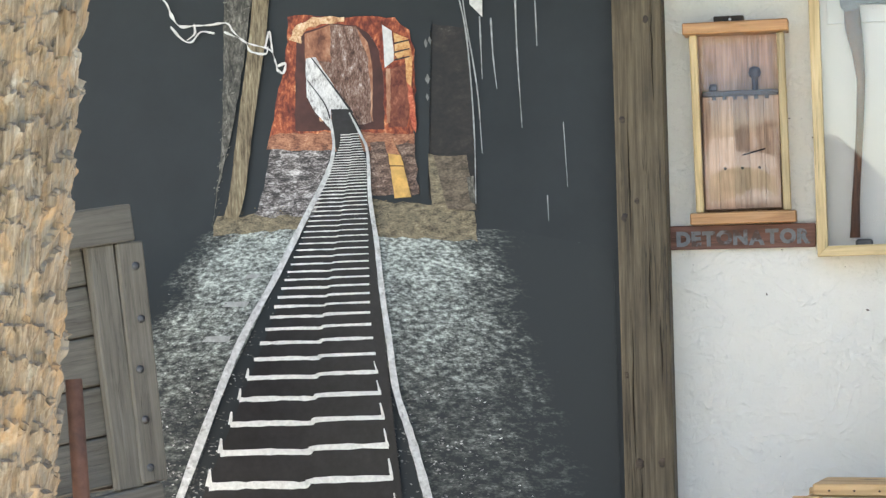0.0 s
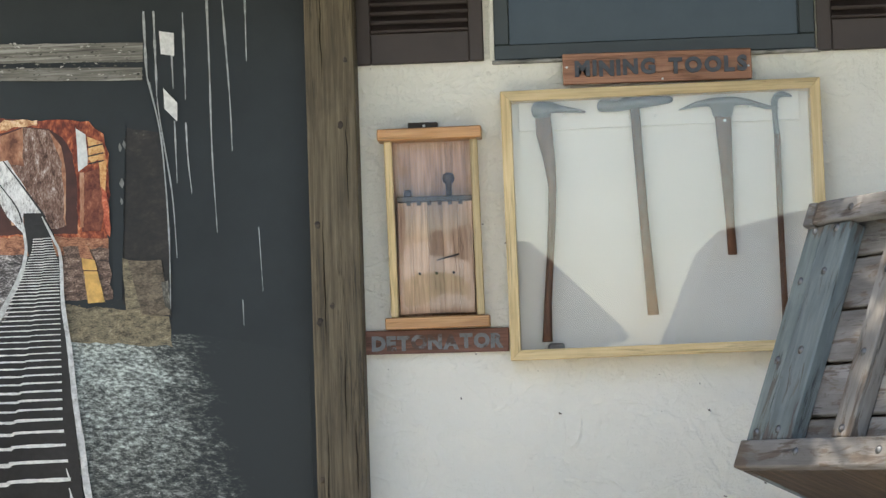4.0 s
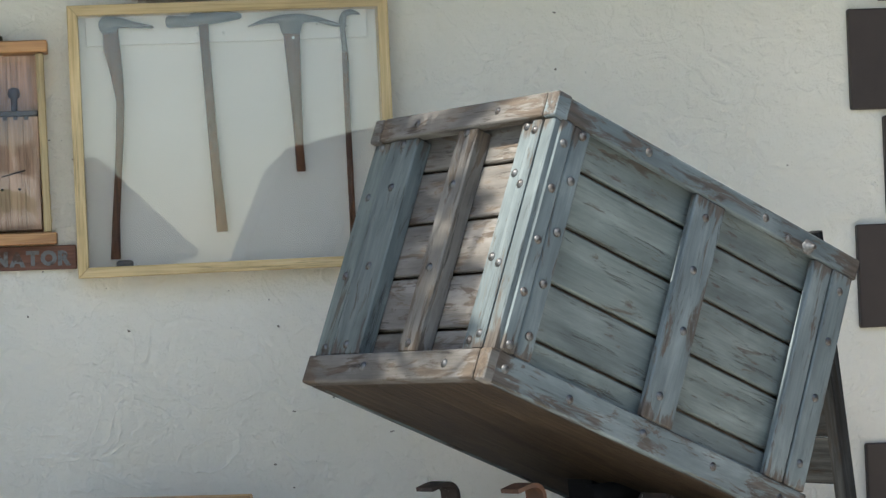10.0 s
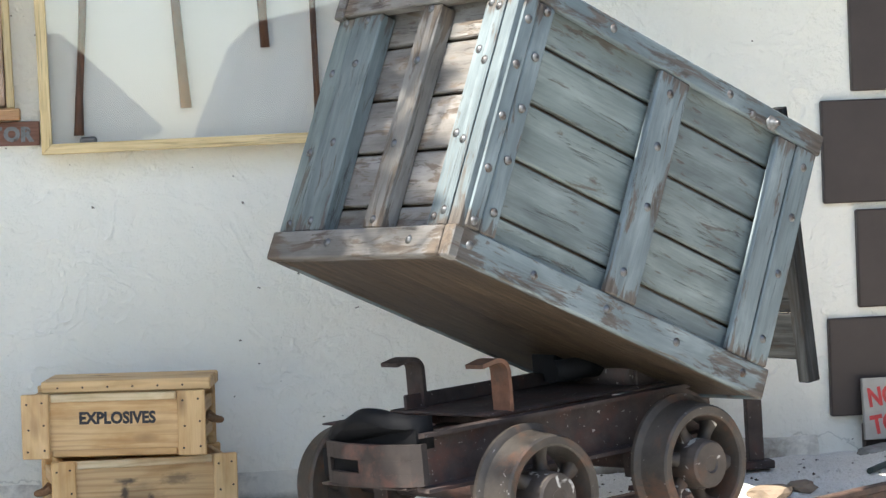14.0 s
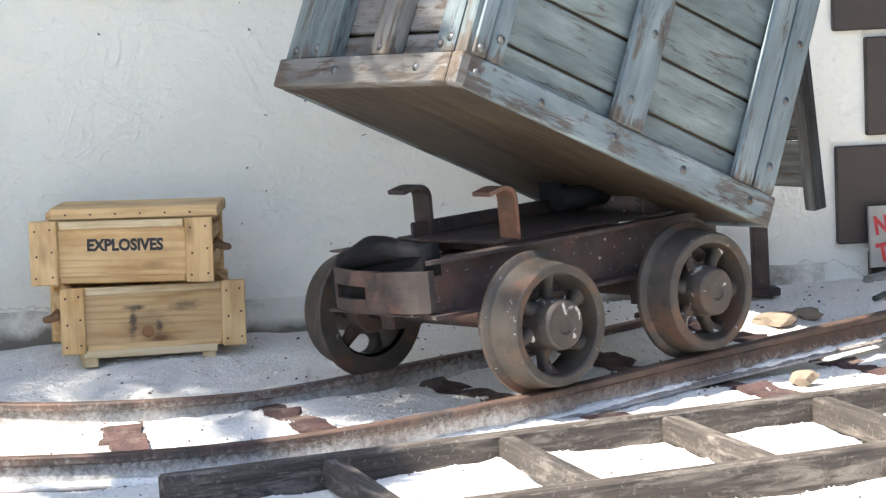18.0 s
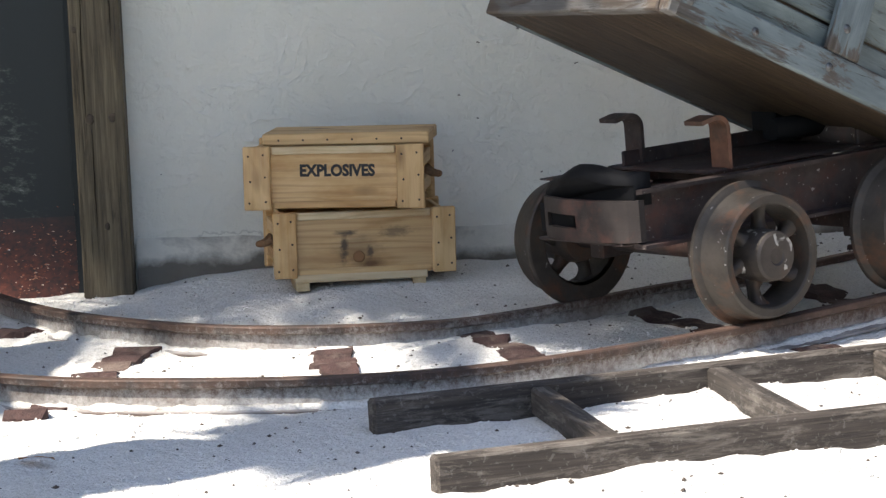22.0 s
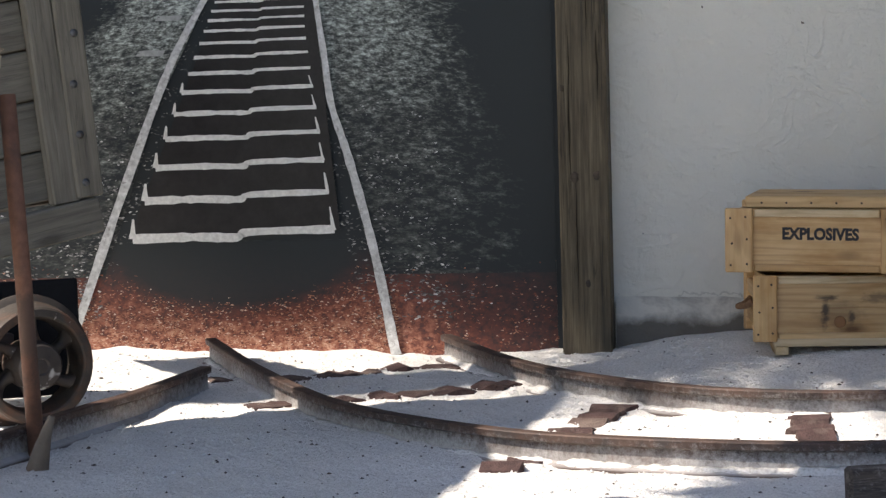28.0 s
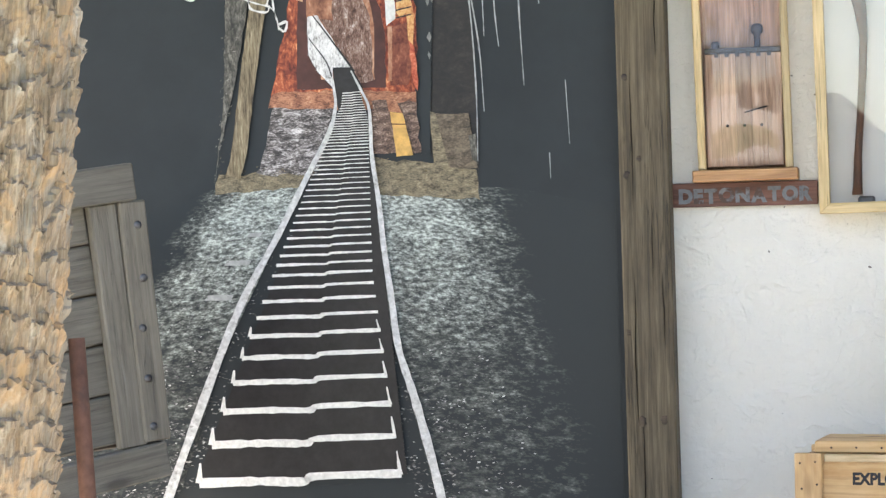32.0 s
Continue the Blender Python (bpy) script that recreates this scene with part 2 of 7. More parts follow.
STUCCO = stucco("white_stucco")
SAND = sand("white_sand")
MURAL = plain("dark_print", (0.022, 0.028, 0.031), 0.5, var=0.15, scale=3.0, b_str=0.05)
POST = wood("treated_post_wood", (0.06, 0.044, 0.026), (0.125, 0.098, 0.058), (0.20, 0.162, 0.1), rough=0.7, knots=False, checks=0.9)
PINE = wood("pale_pine", (0.46, 0.33, 0.15), (0.66, 0.50, 0.26), (0.74, 0.60, 0.36), rough=0.5, knots=False, grain=0.5)
ORANGE = wood("varnished_pine", (0.36, 0.16, 0.06), (0.52, 0.27, 0.11), (0.6, 0.36, 0.17), rough=0.35, knots=False, grain=0.6)
CRATE = pine_board("crate_pine", (0.34, 0.17, 0.065), (0.6, 0.375, 0.17), (0.7, 0.48, 0.245))
SAWNPINE = pine_board("pale_sawn_pine", (0.42, 0.29, 0.15), (0.62, 0.47, 0.28), (0.7, 0.56, 0.36))
TUB = worn_paint("weathered_blue_paint", (0.095, 0.122, 0.134), (0.14, 0.175, 0.19), (0.225, 0.27, 0.285), (0.105, 0.085, 0.07), (0.05, 0.038, 0.03), 0.562)
TUBRAIL = worn_paint("chipped_blue_paint", (0.095, 0.122, 0.134), (0.14, 0.175, 0.19), (0.225, 0.27, 0.285), (0.1, 0.08, 0.066), (0.042, 0.032, 0.026), 0.515)
TUBSIDE = worn_paint("weathered_grey_green_paint", (0.085, 0.108, 0.112), (0.132, 0.16, 0.162), (0.2, 0.235, 0.235), (0.1, 0.086, 0.072), (0.05, 0.04, 0.033), 0.578)
TUBEND = worn_paint("weathered_brown_board", (0.10, 0.092, 0.084), (0.165, 0.155, 0.145), (0.26, 0.25, 0.24), (0.13, 0.1, 0.075), (0.06, 0.043, 0.032), 0.52)
TUBFLOOR = wood("stained_plywood", (0.022, 0.014, 0.009), (0.06, 0.04, 0.024), (0.14, 0.10, 0.062), worn=(0.03, 0.021, 0.014), rough=0.55)
RUST = plain("rusty_iron", (0.05, 0.038, 0.036), 0.7, 0.25, 0.45, 12, 0.4, 0.003, stain=(0.085, 0.038, 0.03), stain_scale=5, stain_at=(0.5, 0.68))
RAILRUST = plain("rusty_rail", (0.088, 0.055, 0.043), 0.65, 0.3, 0.4, 14, 0.4, 0.003, stain=(0.055, 0.042, 0.038), stain_scale=6)


def spatter(m, scale, at, amount=0.8):
    """White lime spots splashed over old iron."""
    nt = m.node_tree
    b = nt.nodes["Principled BSDF"]
    base = b.inputs["Base Color"].links[0].from_socket
    f = ramp(nt, noisetex(nt, coords(nt, (1, 1, 1), 7), scale, 3, 0.55, 0.6), [(at, (0, 0, 0)), (at + 0.03, (amount,) * 3)])
    nt.links.new(mixc(nt, f, base, (0.5, 0.49, 0.46)), b.inputs["Base Color"])


def dust_foot(m, z0, z1):
    """Sand lying on the foot of something that stands at the ground."""
    nt = m.node_tree
    b = nt.nodes["Principled BSDF"]
    base = b.inputs["Base Color"].links[0].from_socket
    v = coords(nt)
    sep = nt.nodes.new("ShaderNodeSeparateXYZ")
    nt.links.new(v, sep.inputs[0])
    ma = nt.nodes.new("ShaderNodeMath")
    ma.operation = "MULTIPLY_ADD"
    nt.links.new(noisetex(nt, v, 45.0, 10, 0.85), ma.inputs[0])
    ma.inputs[1].default_value = -0.22
    nt.links.new(sep.outputs[2], ma.inputs[2])
    f = ramp(nt, ma.outputs[0], [(0.0, (0.85, 0.85, 0.85)), (0.02, (0, 0, 0))])
    sh = nt.nodes.new("ShaderNodeMath")
    sh.operation = "MULTIPLY_ADD"
    nt.links.new(ma.outputs[0], sh.inputs[0])
    sh.inputs[1].default_value, sh.inputs[2].default_value = 1 / (z1 - z0), -(z0 - 0.11) / (z1 - z0)
    f = ramp(nt, sh.outputs[0], [(0.0, (0.75, 0.75, 0.75)), (1.0, (0, 0, 0))])
    # none on the thin edge of the foot, and only in stretches
    f = mixc(nt, 1.0, f, ramp(nt, sep.outputs[2], [(0.006, (0.12, 0.12, 0.12)), (0.011, (1, 1, 1))]), "MULTIPLY")
    f = mixc(nt, 1.0, f, ramp(nt, noisetex(nt, v, 2.6, 4, 0.6), [(0.36, (0.5, 0.5, 0.5)), (0.56, (1.15, 1.15, 1.15))]), "MULTIPLY")
    nt.links.new(mixc(nt, f, base, (0.60, 0.59, 0.57)), b.inputs["Base Color"])


dust_foot(RAILRUST, 0.018, 0.085)
WHEEL = plain("worn_iron", (0.046, 0.039, 0.033), 0.6, 0.2, 0.45, 9, 0.4, 0.003, stain=(0.1, 0.049, 0.029), stain_scale=6, stain_at=(0.5, 0.66))
HUBIRON = plain("limed_iron", (0.055, 0.045, 0.039), 0.62, 0.2, 0.4, 8, 0.35, 0.003, stain=(0.1, 0.052, 0.032), stain_scale=5, stain_at=(0.52, 0.7))
spatter(HUBIRON, 13.0, 0.62, 0.85)
spatter(WHEEL, 45.0, 0.7, 0.5)
spatter(RUST, 70.0, 0.68, 0.6)
RUSTPLATE = plain("rusty_plate", (0.031, 0.024, 0.022), 0.75, 0.1, 0.35, 9, 0.4, 0.003, stain=(0.075, 0.035, 0.028), stain_scale=5)
BLACK = plain("black_iron", (0.007, 0.0075, 0.009), 0.7, 0.0, 0.3, 10, 0.3)
BLACK.node_tree.nodes["Principled BSDF"].inputs["Specular IOR Level"].default_value = 0.15
BROWN = plain("brown_paint", (0.042, 0.030, 0.026), 0.55, var=0.15, scale=5, b_str=0.1)
GREYWOOD = wood("grey_weathered_wood", (0.025, 0.021, 0.018), (0.052, 0.042, 0.036), (0.092, 0.076, 0.065), worn=(0.15, 0.132, 0.116), rough=0.85, checks=1.0)
spatter(GREYWOOD, 60.0, 0.62, 0.1)
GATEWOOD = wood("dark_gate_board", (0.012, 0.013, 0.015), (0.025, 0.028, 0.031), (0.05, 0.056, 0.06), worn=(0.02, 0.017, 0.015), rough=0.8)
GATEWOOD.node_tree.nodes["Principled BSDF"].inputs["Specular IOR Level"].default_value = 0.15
PALM = wood("palm_bark", (0.15, 0.105, 0.068), (0.34, 0.26, 0.175), (0.52, 0.445, 0.34), worn=(0.27, 0.245, 0.2), rough=0.95, knots=False, checks=1.0)


def mottle(m, cols, scale):
    """Patches of other tones over a surface, a hand's breadth across."""
    nt = m.node_tree
    b = nt.nodes["Principled BSDF"]
    base = b.inputs["Base Color"].links[0].from_socket
    for k, (col, at, amount) in enumerate(cols):
        f = ramp(nt, noisetex(nt, coords(nt, (0.55, 1, 1), 9 + 5 * k), scale, 5, 0.65, 0.5), [(at, (0, 0, 0)), (at + 0.12, (amount,) * 3)])
        base = mixc(nt, f, base, col)
    nt.links.new(base, b.inputs["Base Color"])


mottle(PALM, [((0.5, 0.31, 0.15), 0.5, 0.6), ((0.62, 0.56, 0.45), 0.58, 0.65), ((0.16, 0.15, 0.13), 0.6, 0.6)], 9.0)
GREENISH = plain("dark_window_paint", (0.022, 0.03, 0.03), 0.35, var=0.15, scale=6, b_str=0.08)
REDWOOD = wood("stained_sign_board", (0.22, 0.09, 0.05), (0.36, 0.17, 0.10), (0.46, 0.25, 0.16), rough=0.6, knots=False)
LETTER = plain("grey_metal_letter", (0.17, 0.18, 0.19), 0.6, 0.2, 0.2, 30, stain=(0.09, 0.055, 0.045), stain_scale=7, stain_at=(0.5, 0.56))
LETTERD = plain("dark_metal_letter", (0.055, 0.06, 0.07), 0.55, 0.2, 0.3, 30)
DARKSIGN = wood("dark_sign_board", (0.10, 0.045, 0.03), (0.17, 0.075, 0.052), (0.24, 0.12, 0.08), rough=0.6, knots=False)
HANDLE = wood("worn_tool_handle", (0.07, 0.025, 0.012), (0.15, 0.058, 0.027), (0.22, 0.095, 0.048), rough=0.5, knots=False)
IRON = plain("grey_forged_iron", (0.16, 0.165, 0.17), 0.5, 0.6, 0.3, 25, 0.3)
WHITEBOARD = plain("white_backing_board", (0.75, 0.74, 0.70), 0.7, var=0.04, scale=3, b_str=0.05)
SIGNWHITE = plain("white_sign_enamel", (0.76, 0.80, 0.81), 0.35, var=0.03, scale=3, b_str=0.03)
INK = plain("black_ink", (0.018, 0.017, 0.02), 0.6, var=0.3, scale=60, b_str=0.05)
NAVY = plain("navy_ink", (0.03, 0.04, 0.065), 0.5, var=0.1, b_str=0.02)
REDPAINT = plain("red_brush_paint", (0.5, 0.04, 0.04), 0.5, var=0.25, scale=40, b_str=0.1)
ROPE = plain("brown_rope", (0.22, 0.12, 0.06), 0.9, var=0.4, scale=80, b_str=0.6)
BOLT = plain("galvanised_bolt", (0.13, 0.135, 0.14), 0.45, 0.7, 0.3, 60, 0.2, stain=(0.07, 0.05, 0.04), stain_scale=30)
NAIL = plain("dark_nail", (0.05, 0.035, 0.025), 0.6, 0.4)
BRIGHT = plain("bright_screw", (0.6, 0.6, 0.58), 0.3, 0.8, 0.1)
CONCRETE = plain("rough_concrete", (0.28, 0.27, 0.25), 0.9, var=0.3, scale=14, b_str=0.6, b_dist=0.006, stain=(0.12, 0.115, 0.105))
STONE = plain("tan_stone", (0.2, 0.155, 0.115), 0.9, var=0.25, scale=12, b_str=0.5, b_dist=0.004)
OLDTIE = plain("rotten_tie", (0.06, 0.033, 0.03), 0.95, var=0.5, scale=18, b_str=0.8, b_dist=0.008, stain=(0.16, 0.12, 0.1))
LEAF = plain("dry_leaf", (0.5, 0.27, 0.12), 0.8, var=0.3, scale=30)
CHIP = plain("dark_wood_chip", (0.07, 0.055, 0.045), 0.9, var=0.5, scale=50)
GREENROD = plain("green_cable", (0.03, 0.05, 0.045), 0.5, var=0.3)
FROND = plain("palm_frond", (0.06, 0.09, 0.03), 0.6, var=0.35, scale=6)
PIPE = plain("rusty_pipe", (0.20, 0.095, 0.06), 0.7, 0.2, 0.3, 18, 0.3, stain=(0.12, 0.07, 0.05))
OLDPINE = wood("old_grey_pine", (0.13, 0.118, 0.095), (0.18, 0.166, 0.136), (0.225, 0.21, 0.175), rough=0.8, checks=0.4, grain=0.6)


def glass(name, tint=(0.98, 0.975, 0.965)):
    """A clear sheet: mostly see-through, with a mirror gloss that grows at a slant."""
    m, nt, b = mat_nodes(name)
    out = nt.nodes["Material Output"]
    tr = nt.nodes.new("ShaderNodeBsdfTransparent")
    tr.inputs[0].default_value = (*tint, 1)
    gl = nt.nodes.new("ShaderNodeBsdfGlossy")
    gl.inputs["Roughness"].default_value = 0.004
    lw = nt.nodes.new("ShaderNodeLayerWeight")
    lw.inputs[0].default_value = 0.5
    pw = nt.nodes.new("ShaderNodeMath")
    pw.operation, pw.inputs[1].default_value = "POWER", 5.0
    nt.links.new(lw.outputs["Facing"], pw.inputs[0])
    fr = nt.nodes.new("ShaderNodeMath")
    fr.operation, fr.inputs[1].default_value, fr.inputs[2].default_value = "MULTIPLY_ADD", 0.8, 0.065
    nt.links.new(pw.outputs[0], fr.inputs[0])
    mx = nt.nodes.new("ShaderNodeMixShader")
    nt.links.new(fr.outputs[0], mx.inputs[0])
    nt.links.new(tr.outputs[0], mx.inputs[1])
    nt.links.new(gl.outputs[0], mx.inputs[2])
    nt.links.new(mx.outputs[0], out.inputs[0])
    return m


GLASS = glass("clear_sheet")
DARKGLASS = plain("dark_window_pane", (0.02, 0.027, 0.026), 0.08, var=0.1, b_str=0.0)


# ---- mesh helpers ----
def finish(bm, name, mat, smooth=False):
    me = bpy.data.meshes.new(name)
    bm.normal_update()
    bm.to_mesh(me)
    bm.free()
    for mm in (mat if isinstance(mat, (list, tuple)) else (mat,)):
        me.materials.append(mm)
    if smooth:
        me.polygons.foreach_set("use_smooth", [True] * len(me.polygons))
    return me


def part(name, bm, mat, parent=None, label="", m=None, smooth=False):
    me = bm if isinstance(bm, bpy.types.Mesh) else finish(bm, name, mat, smooth)
    ob = new(name, me)
    if parent:
        ob.parent = parent
    if m is not None:
        ob.matrix_basis = m
    return tagged(ob, label)


def thing(name, label, category, m=None, group="", kind=""):
    e = new(name)
    e.empty_display_size = 0.1
    if m is not None:
        e.matrix_basis = m
    return tagged(e, label, category, group, kind)


def add_box(bm, size, at=(0, 0, 0), rot=None, bevel=0.0, mi=0):
    r = bmesh.ops.create_cube(bm, size=1.0)
    vs = r["verts"]
    M = Matrix.Translation(at) @ (rot.to_4x4() if rot is not None else Matrix()) @ Matrix.Diagonal((*size, 1))
    bmesh.ops.transform(bm, matrix=M, verts=vs)
    fs = list({f for v in vs for f in v.link_faces})
    for f in fs:
        f.material_index = mi
    if bevel:
        es = list({e for v in vs for e in v.link_edges})
        bmesh.ops.bevel(bm, geom=es, offset=bevel, segments=1, profile=0.5, affect="EDGES", material=-1)
    return vs


_cache = {}


def slab(L, W, T, mat, bevel=0.004, wob=0.0):
    """A board of its own with the grain along local X, centred; alike boards share one mesh."""
    key = (round(L, 3), round(W, 3), round(T, 3), mat.name, bevel, wob)
    if key not in _cache:
        bm = bmesh.new()
        add_box(bm, (L, W, T), bevel=min(bevel, T * 0.4, W * 0.4))
        if wob:
            for v in bm.verts:
                v.co += Vector(noise.noise_vector(v.co * 7 + Vector((L, W, T)) * 11)) * wob
        _cache[key] = finish(bm, "board", mat)
    return _cache[key]


def along(a, b, up=(0, 0, 1), off=(0, 0, 0)):
    """Pose with local X from a to b, centred between them, local Z close to up."""
    a, b = Vector(a), Vector(b)
    x = (b - a).normalized()
    z = Vector(up)
    z = (z - x * z.dot(x)).normalized()
    y = z.cross(x)
    M = Matrix((x, y, z)).transposed().to_4x4()
    M.translation = (a + b) / 2
    return M @ Matrix.Translation(off)


def board(name, a, b, W, T, mat, parent, up=(0, 0, 1), label="", bevel=0.004, wob=0.0):
    L = (Vector(b) - Vector(a)).length
    return part(name, slab(L, W, T, mat, bevel, wob), mat, parent, label, along(a, b, up))


def lathe(bm, prof, n=32, axis="Z", mi=0, caps=True, soft=True):
    """Revolves (radius, height) pairs round local Z."""
    rings = []
    for r, h in prof:
        rings.append([bm.verts.new((r * math.cos(2 * math.pi * i / n), r * math.sin(2 * math.pi * i / n), h)) for i in range(n)])
    for a, b in zip(rings, rings[1:]):
        for i in range(n):
            f = bm.faces.new((a[i], a[(i + 1) % n], b[(i + 1) % n], b[i]))
            f.material_index, f.smooth = mi, soft
    if caps:
        for ring, flip in ((rings[0], True), (rings[-1], False)):
            f = bm.faces.new(list(reversed(ring)) if flip else ring)
            f.material_index = mi


def tube(bm, pts, r, n=10, taper=None, caps=True):
    """A round bar along a line of points."""
    pts = [Vector(p) for p in pts]
    rings = []
    ref = Vector((0, 0, 1))
    for i, p in enumerate(pts):
        d = (pts[min(i + 1, len(pts) - 1)] - pts[max(i - 1, 0)]).normalized()
        if abs(d.dot(ref)) > 0.95:
            ref = Vector((1, 0, 0)) if abs(d.x) < 0.9 else Vector((0, 1, 0))
        x = d.cross(ref).normalized()
        y = d.cross(x)
        rr = taper[i] if taper else r
        rings.append([bm.verts.new(p + (x * math.cos(2 * math.pi * k / n) + y * math.sin(2 * math.pi * k / n)) * rr) for k in range(n)])
    for a, b in zip(rings, rings[1:]):
        for i in range(n):
            bm.faces.new((a[i], b[i], b[(i + 1) % n], a[(i + 1) % n])).smooth = True
    if caps:
        bm.faces.new(rings[0])
        bm.faces.new(list(reversed(rings[-1])))


def sweep(bm, pts, prof, up=(0, 0, 1), closed_prof=True):
    """Carries a profile of (sideways, up) pairs along a line of points."""
    pts = [Vector(p) for p in pts]
    rings = []
    for i, p in enumerate(pts):
        d = (pts[min(i + 1, len(pts) - 1)] - pts[max(i - 1, 0)]).normalized()
        s = d.cross(Vector(up)).normalized()
        u = s.cross(d)
        rings.append([bm.verts.new(p + s * a + u * b) for a, b in prof])
    n = len(prof)
    for a, b in zip(rings, rings[1:]):
        for i in range(n if closed_prof else n - 1):
            bm.faces.new((a[i], a[(i + 1) % n], b[(i + 1) % n], b[i]))
    if closed_prof:
        bm.faces.new(list(reversed(rings[0])))
        bm.faces.new(rings[-1])


def spline(ctrl, n):
    """A smooth line through a few points."""
    P = [Vector(c) for c in ctrl]
    P = [P[0] * 2 - P[1]] + P + [P[-1] * 2 - P[-2]]
    out = []
    for i in range(1, len(P) - 2):
        for k in range(n):
            t = k / n
            a, b, c, d = P[i - 1:i + 3]
            out.append(0.5 * ((2 * b) + (c - a) * t + (2 * a - 5 * b + 4 * c - d) * t * t + (3 * b - a - 3 * c + d) * t ** 3))
    out.append(P[-2])
    return out


def poly_prism(bm, pts, depth, plane="XZ", at=0.0, mi=0):
    """A flat outline with thickness; the outline lies in XZ and the front looks to -Y."""
    f = [bm.verts.new((x, at, z)) for x, z in pts]
    b = [bm.verts.new((x, at + depth, z)) for x, z in pts]
    n = len(pts)
    fs = [bm.faces.new(f), bm.faces.new(list(reversed(b)))]
    for i in range(n):
        fs.append(bm.faces.new((f[i], b[i], b[(i + 1) % n], f[(i + 1) % n])))
    for q in fs:
        q.material_index = mi
    return fs


def smooth01(a, b, x):
    t = min(1, max(0, (x - a) / (b - a)))
    return t * t * (3 - 2 * t)


def text_mesh(text, size, depth, mat, bold=0.0, space=1.0):
    cu = bpy.data.curves.new("lettering", "FONT")
    cu.body, cu.size, cu.extrude, cu.offset, cu.space_character = text, size, depth, bold, space
    cu.resolution_u = 3
    tmp = new("lettering", cu)
    me = bpy.data.meshes.new_from_object(tmp.evaluated_get(bpy.context.evaluated_depsgraph_get()))
    bpy.data.objects.remove(tmp)
    me.materials.clear()
    me.materials.append(mat)
    return me


def lettering(name, text, x0, x1, z, y, size, depth, mat, parent, bold=0.0, tilt=0.0, label=""):
    """Writing on an upright face that looks to -Y, fitted between x0 and x1 on the baseline z."""
    me = text_mesh(text, size, depth, mat, bold)
    xs = [v.co.x for v in me.vertices]
    k = (x1 - x0) / (max(xs) - min(xs))
    M = pose(x0, y, z, 90, 0, 0) @ Matrix.Rotation(radians(tilt), 4, "Z") @ Matrix.Diagonal((k, 1, 1, 1)) @ Matrix.Translation((-min(xs), 0, 0))
    return part(name, me, mat, parent, label, M)

def raised_letters(text, x0, x1, z, y, size, depth, mat, parent, bold, jitter=0.0):
    """Separate cut letters nailed in a row on an upright face that looks to -Y."""
    rnd = random.Random(len(text))
    cells = [text_mesh(ch, size, depth, mat, bold) if ch != " " else None for ch in text]
    wide = [max(v.co.x for v in me.vertices) - min(v.co.x for v in me.vertices) if me else size * 0.42 for me in cells]
    gap = (x1 - x0 - sum(wide)) / (len(text) - 1)
    x = x0
    for me, w in zip(cells, wide):
        if me:
            m = pose(x, y, z + rnd.uniform(-jitter, jitter), 90, 0, 0) @ Matrix.Rotation(radians(rnd.uniform(-1.5, 1.5)), 4, "Z") @ Matrix.Translation((-min(v.co.x for v in me.vertices), 0, 0))
            part("letter", me, mat, parent, m=m)
        x += w + gap

def printed_words(text, x0, x1, z, y, size, depth, mat, parent, bold, label):
    """A printed line on an upright face that looks to -Y, word by word."""
    cells = [text_mesh(w, size, depth, mat, bold) for w in text.split()]
    wide = [max(v.co.x for v in me.vertices) for me in cells]
    k = (x1 - x0) / (sum(wide) + 0.27 * size * (len(cells) - 1))
    x = x0
    for me, w in zip(cells, wide):
        part("word", me, mat, parent, label, pose(x, y, z, 90, 0, 0) @ Matrix.Diagonal((k, 1, 1, 1)))
        x += (w + 0.27 * size) * k


# ---- the large structure ----
def ground_z(x, y):
    bank = (0.075 * smooth01(0.1, 1.0, x) + 0.05 * smooth01(1.6, 3.8, x)) * smooth01(-1.3, -0.15, y)
    n = noise.noise(Vector((x * 0.9, y * 0.9, 0))) * 0.026 + noise.noise(Vector((x * 3.1, y * 3.1, 4))) * 0.016 + noise.noise(Vector((x * 11, y * 11, 9))) * 0.013
    return 0.014 * smooth01(0.0, -0.5, y) + bank + n * (1 - smooth01(5, 9, abs(x) + abs(y) * 0.5))


def build_ground():
    xs = [-400, -60, -20, -8, -5] + [-4 + i * 0.04 for i in range(240)] + [6, 8, 20, 60, 400]
    ys = [-400, -60, -20, -10, -7, -5] + [-4.6 + i * 0.04 for i in range(120)] + [0.3, 0.6, 20, 60, 400]
    vs = [(x, y, ground_z(x, y) if abs(x) < 9 and -9 < y < 1 else 0.0) for y in ys for x in xs]
    w = len(xs)
    fs = [(j * w + i, j * w + i + 1, (j + 1) * w + i + 1, (j + 1) * w + i) for j in range(len(ys) - 1) for i in range(w - 1)]
    me = bpy.data.meshes.new("ground")
    me.from_pydata(vs, [], fs)
    me.materials.append(SAND)
    me.polygons.foreach_set("use_smooth", [True] * len(me.polygons))
    tagged(new("ground", me), "white crushed-shell sand drifted against the wall", "sand", kind="structure")


build_ground()

WIN = (0.735, 1.975, 2.615, 3.55)
bm = bmesh.new()
for x0, x1, z0, z1 in ((-6, WIN[0], -0.3, 3.9), (WIN[1], 8, -0.3, 3.9), (WIN[0], WIN[1], -0.3, WIN[2]), (WIN[0], WIN[1], WIN[3], 3.9)):
    add_box(bm, (x1 - x0, 0.22, z1 - z0), ((x0 + x1) / 2, 0.11, (z0 + z1) / 2))
wall = part("wall_north", bm, STUCCO)
tagged(wall, "white trowelled stucco wall with a dirty foot", "wall", kind="structure")

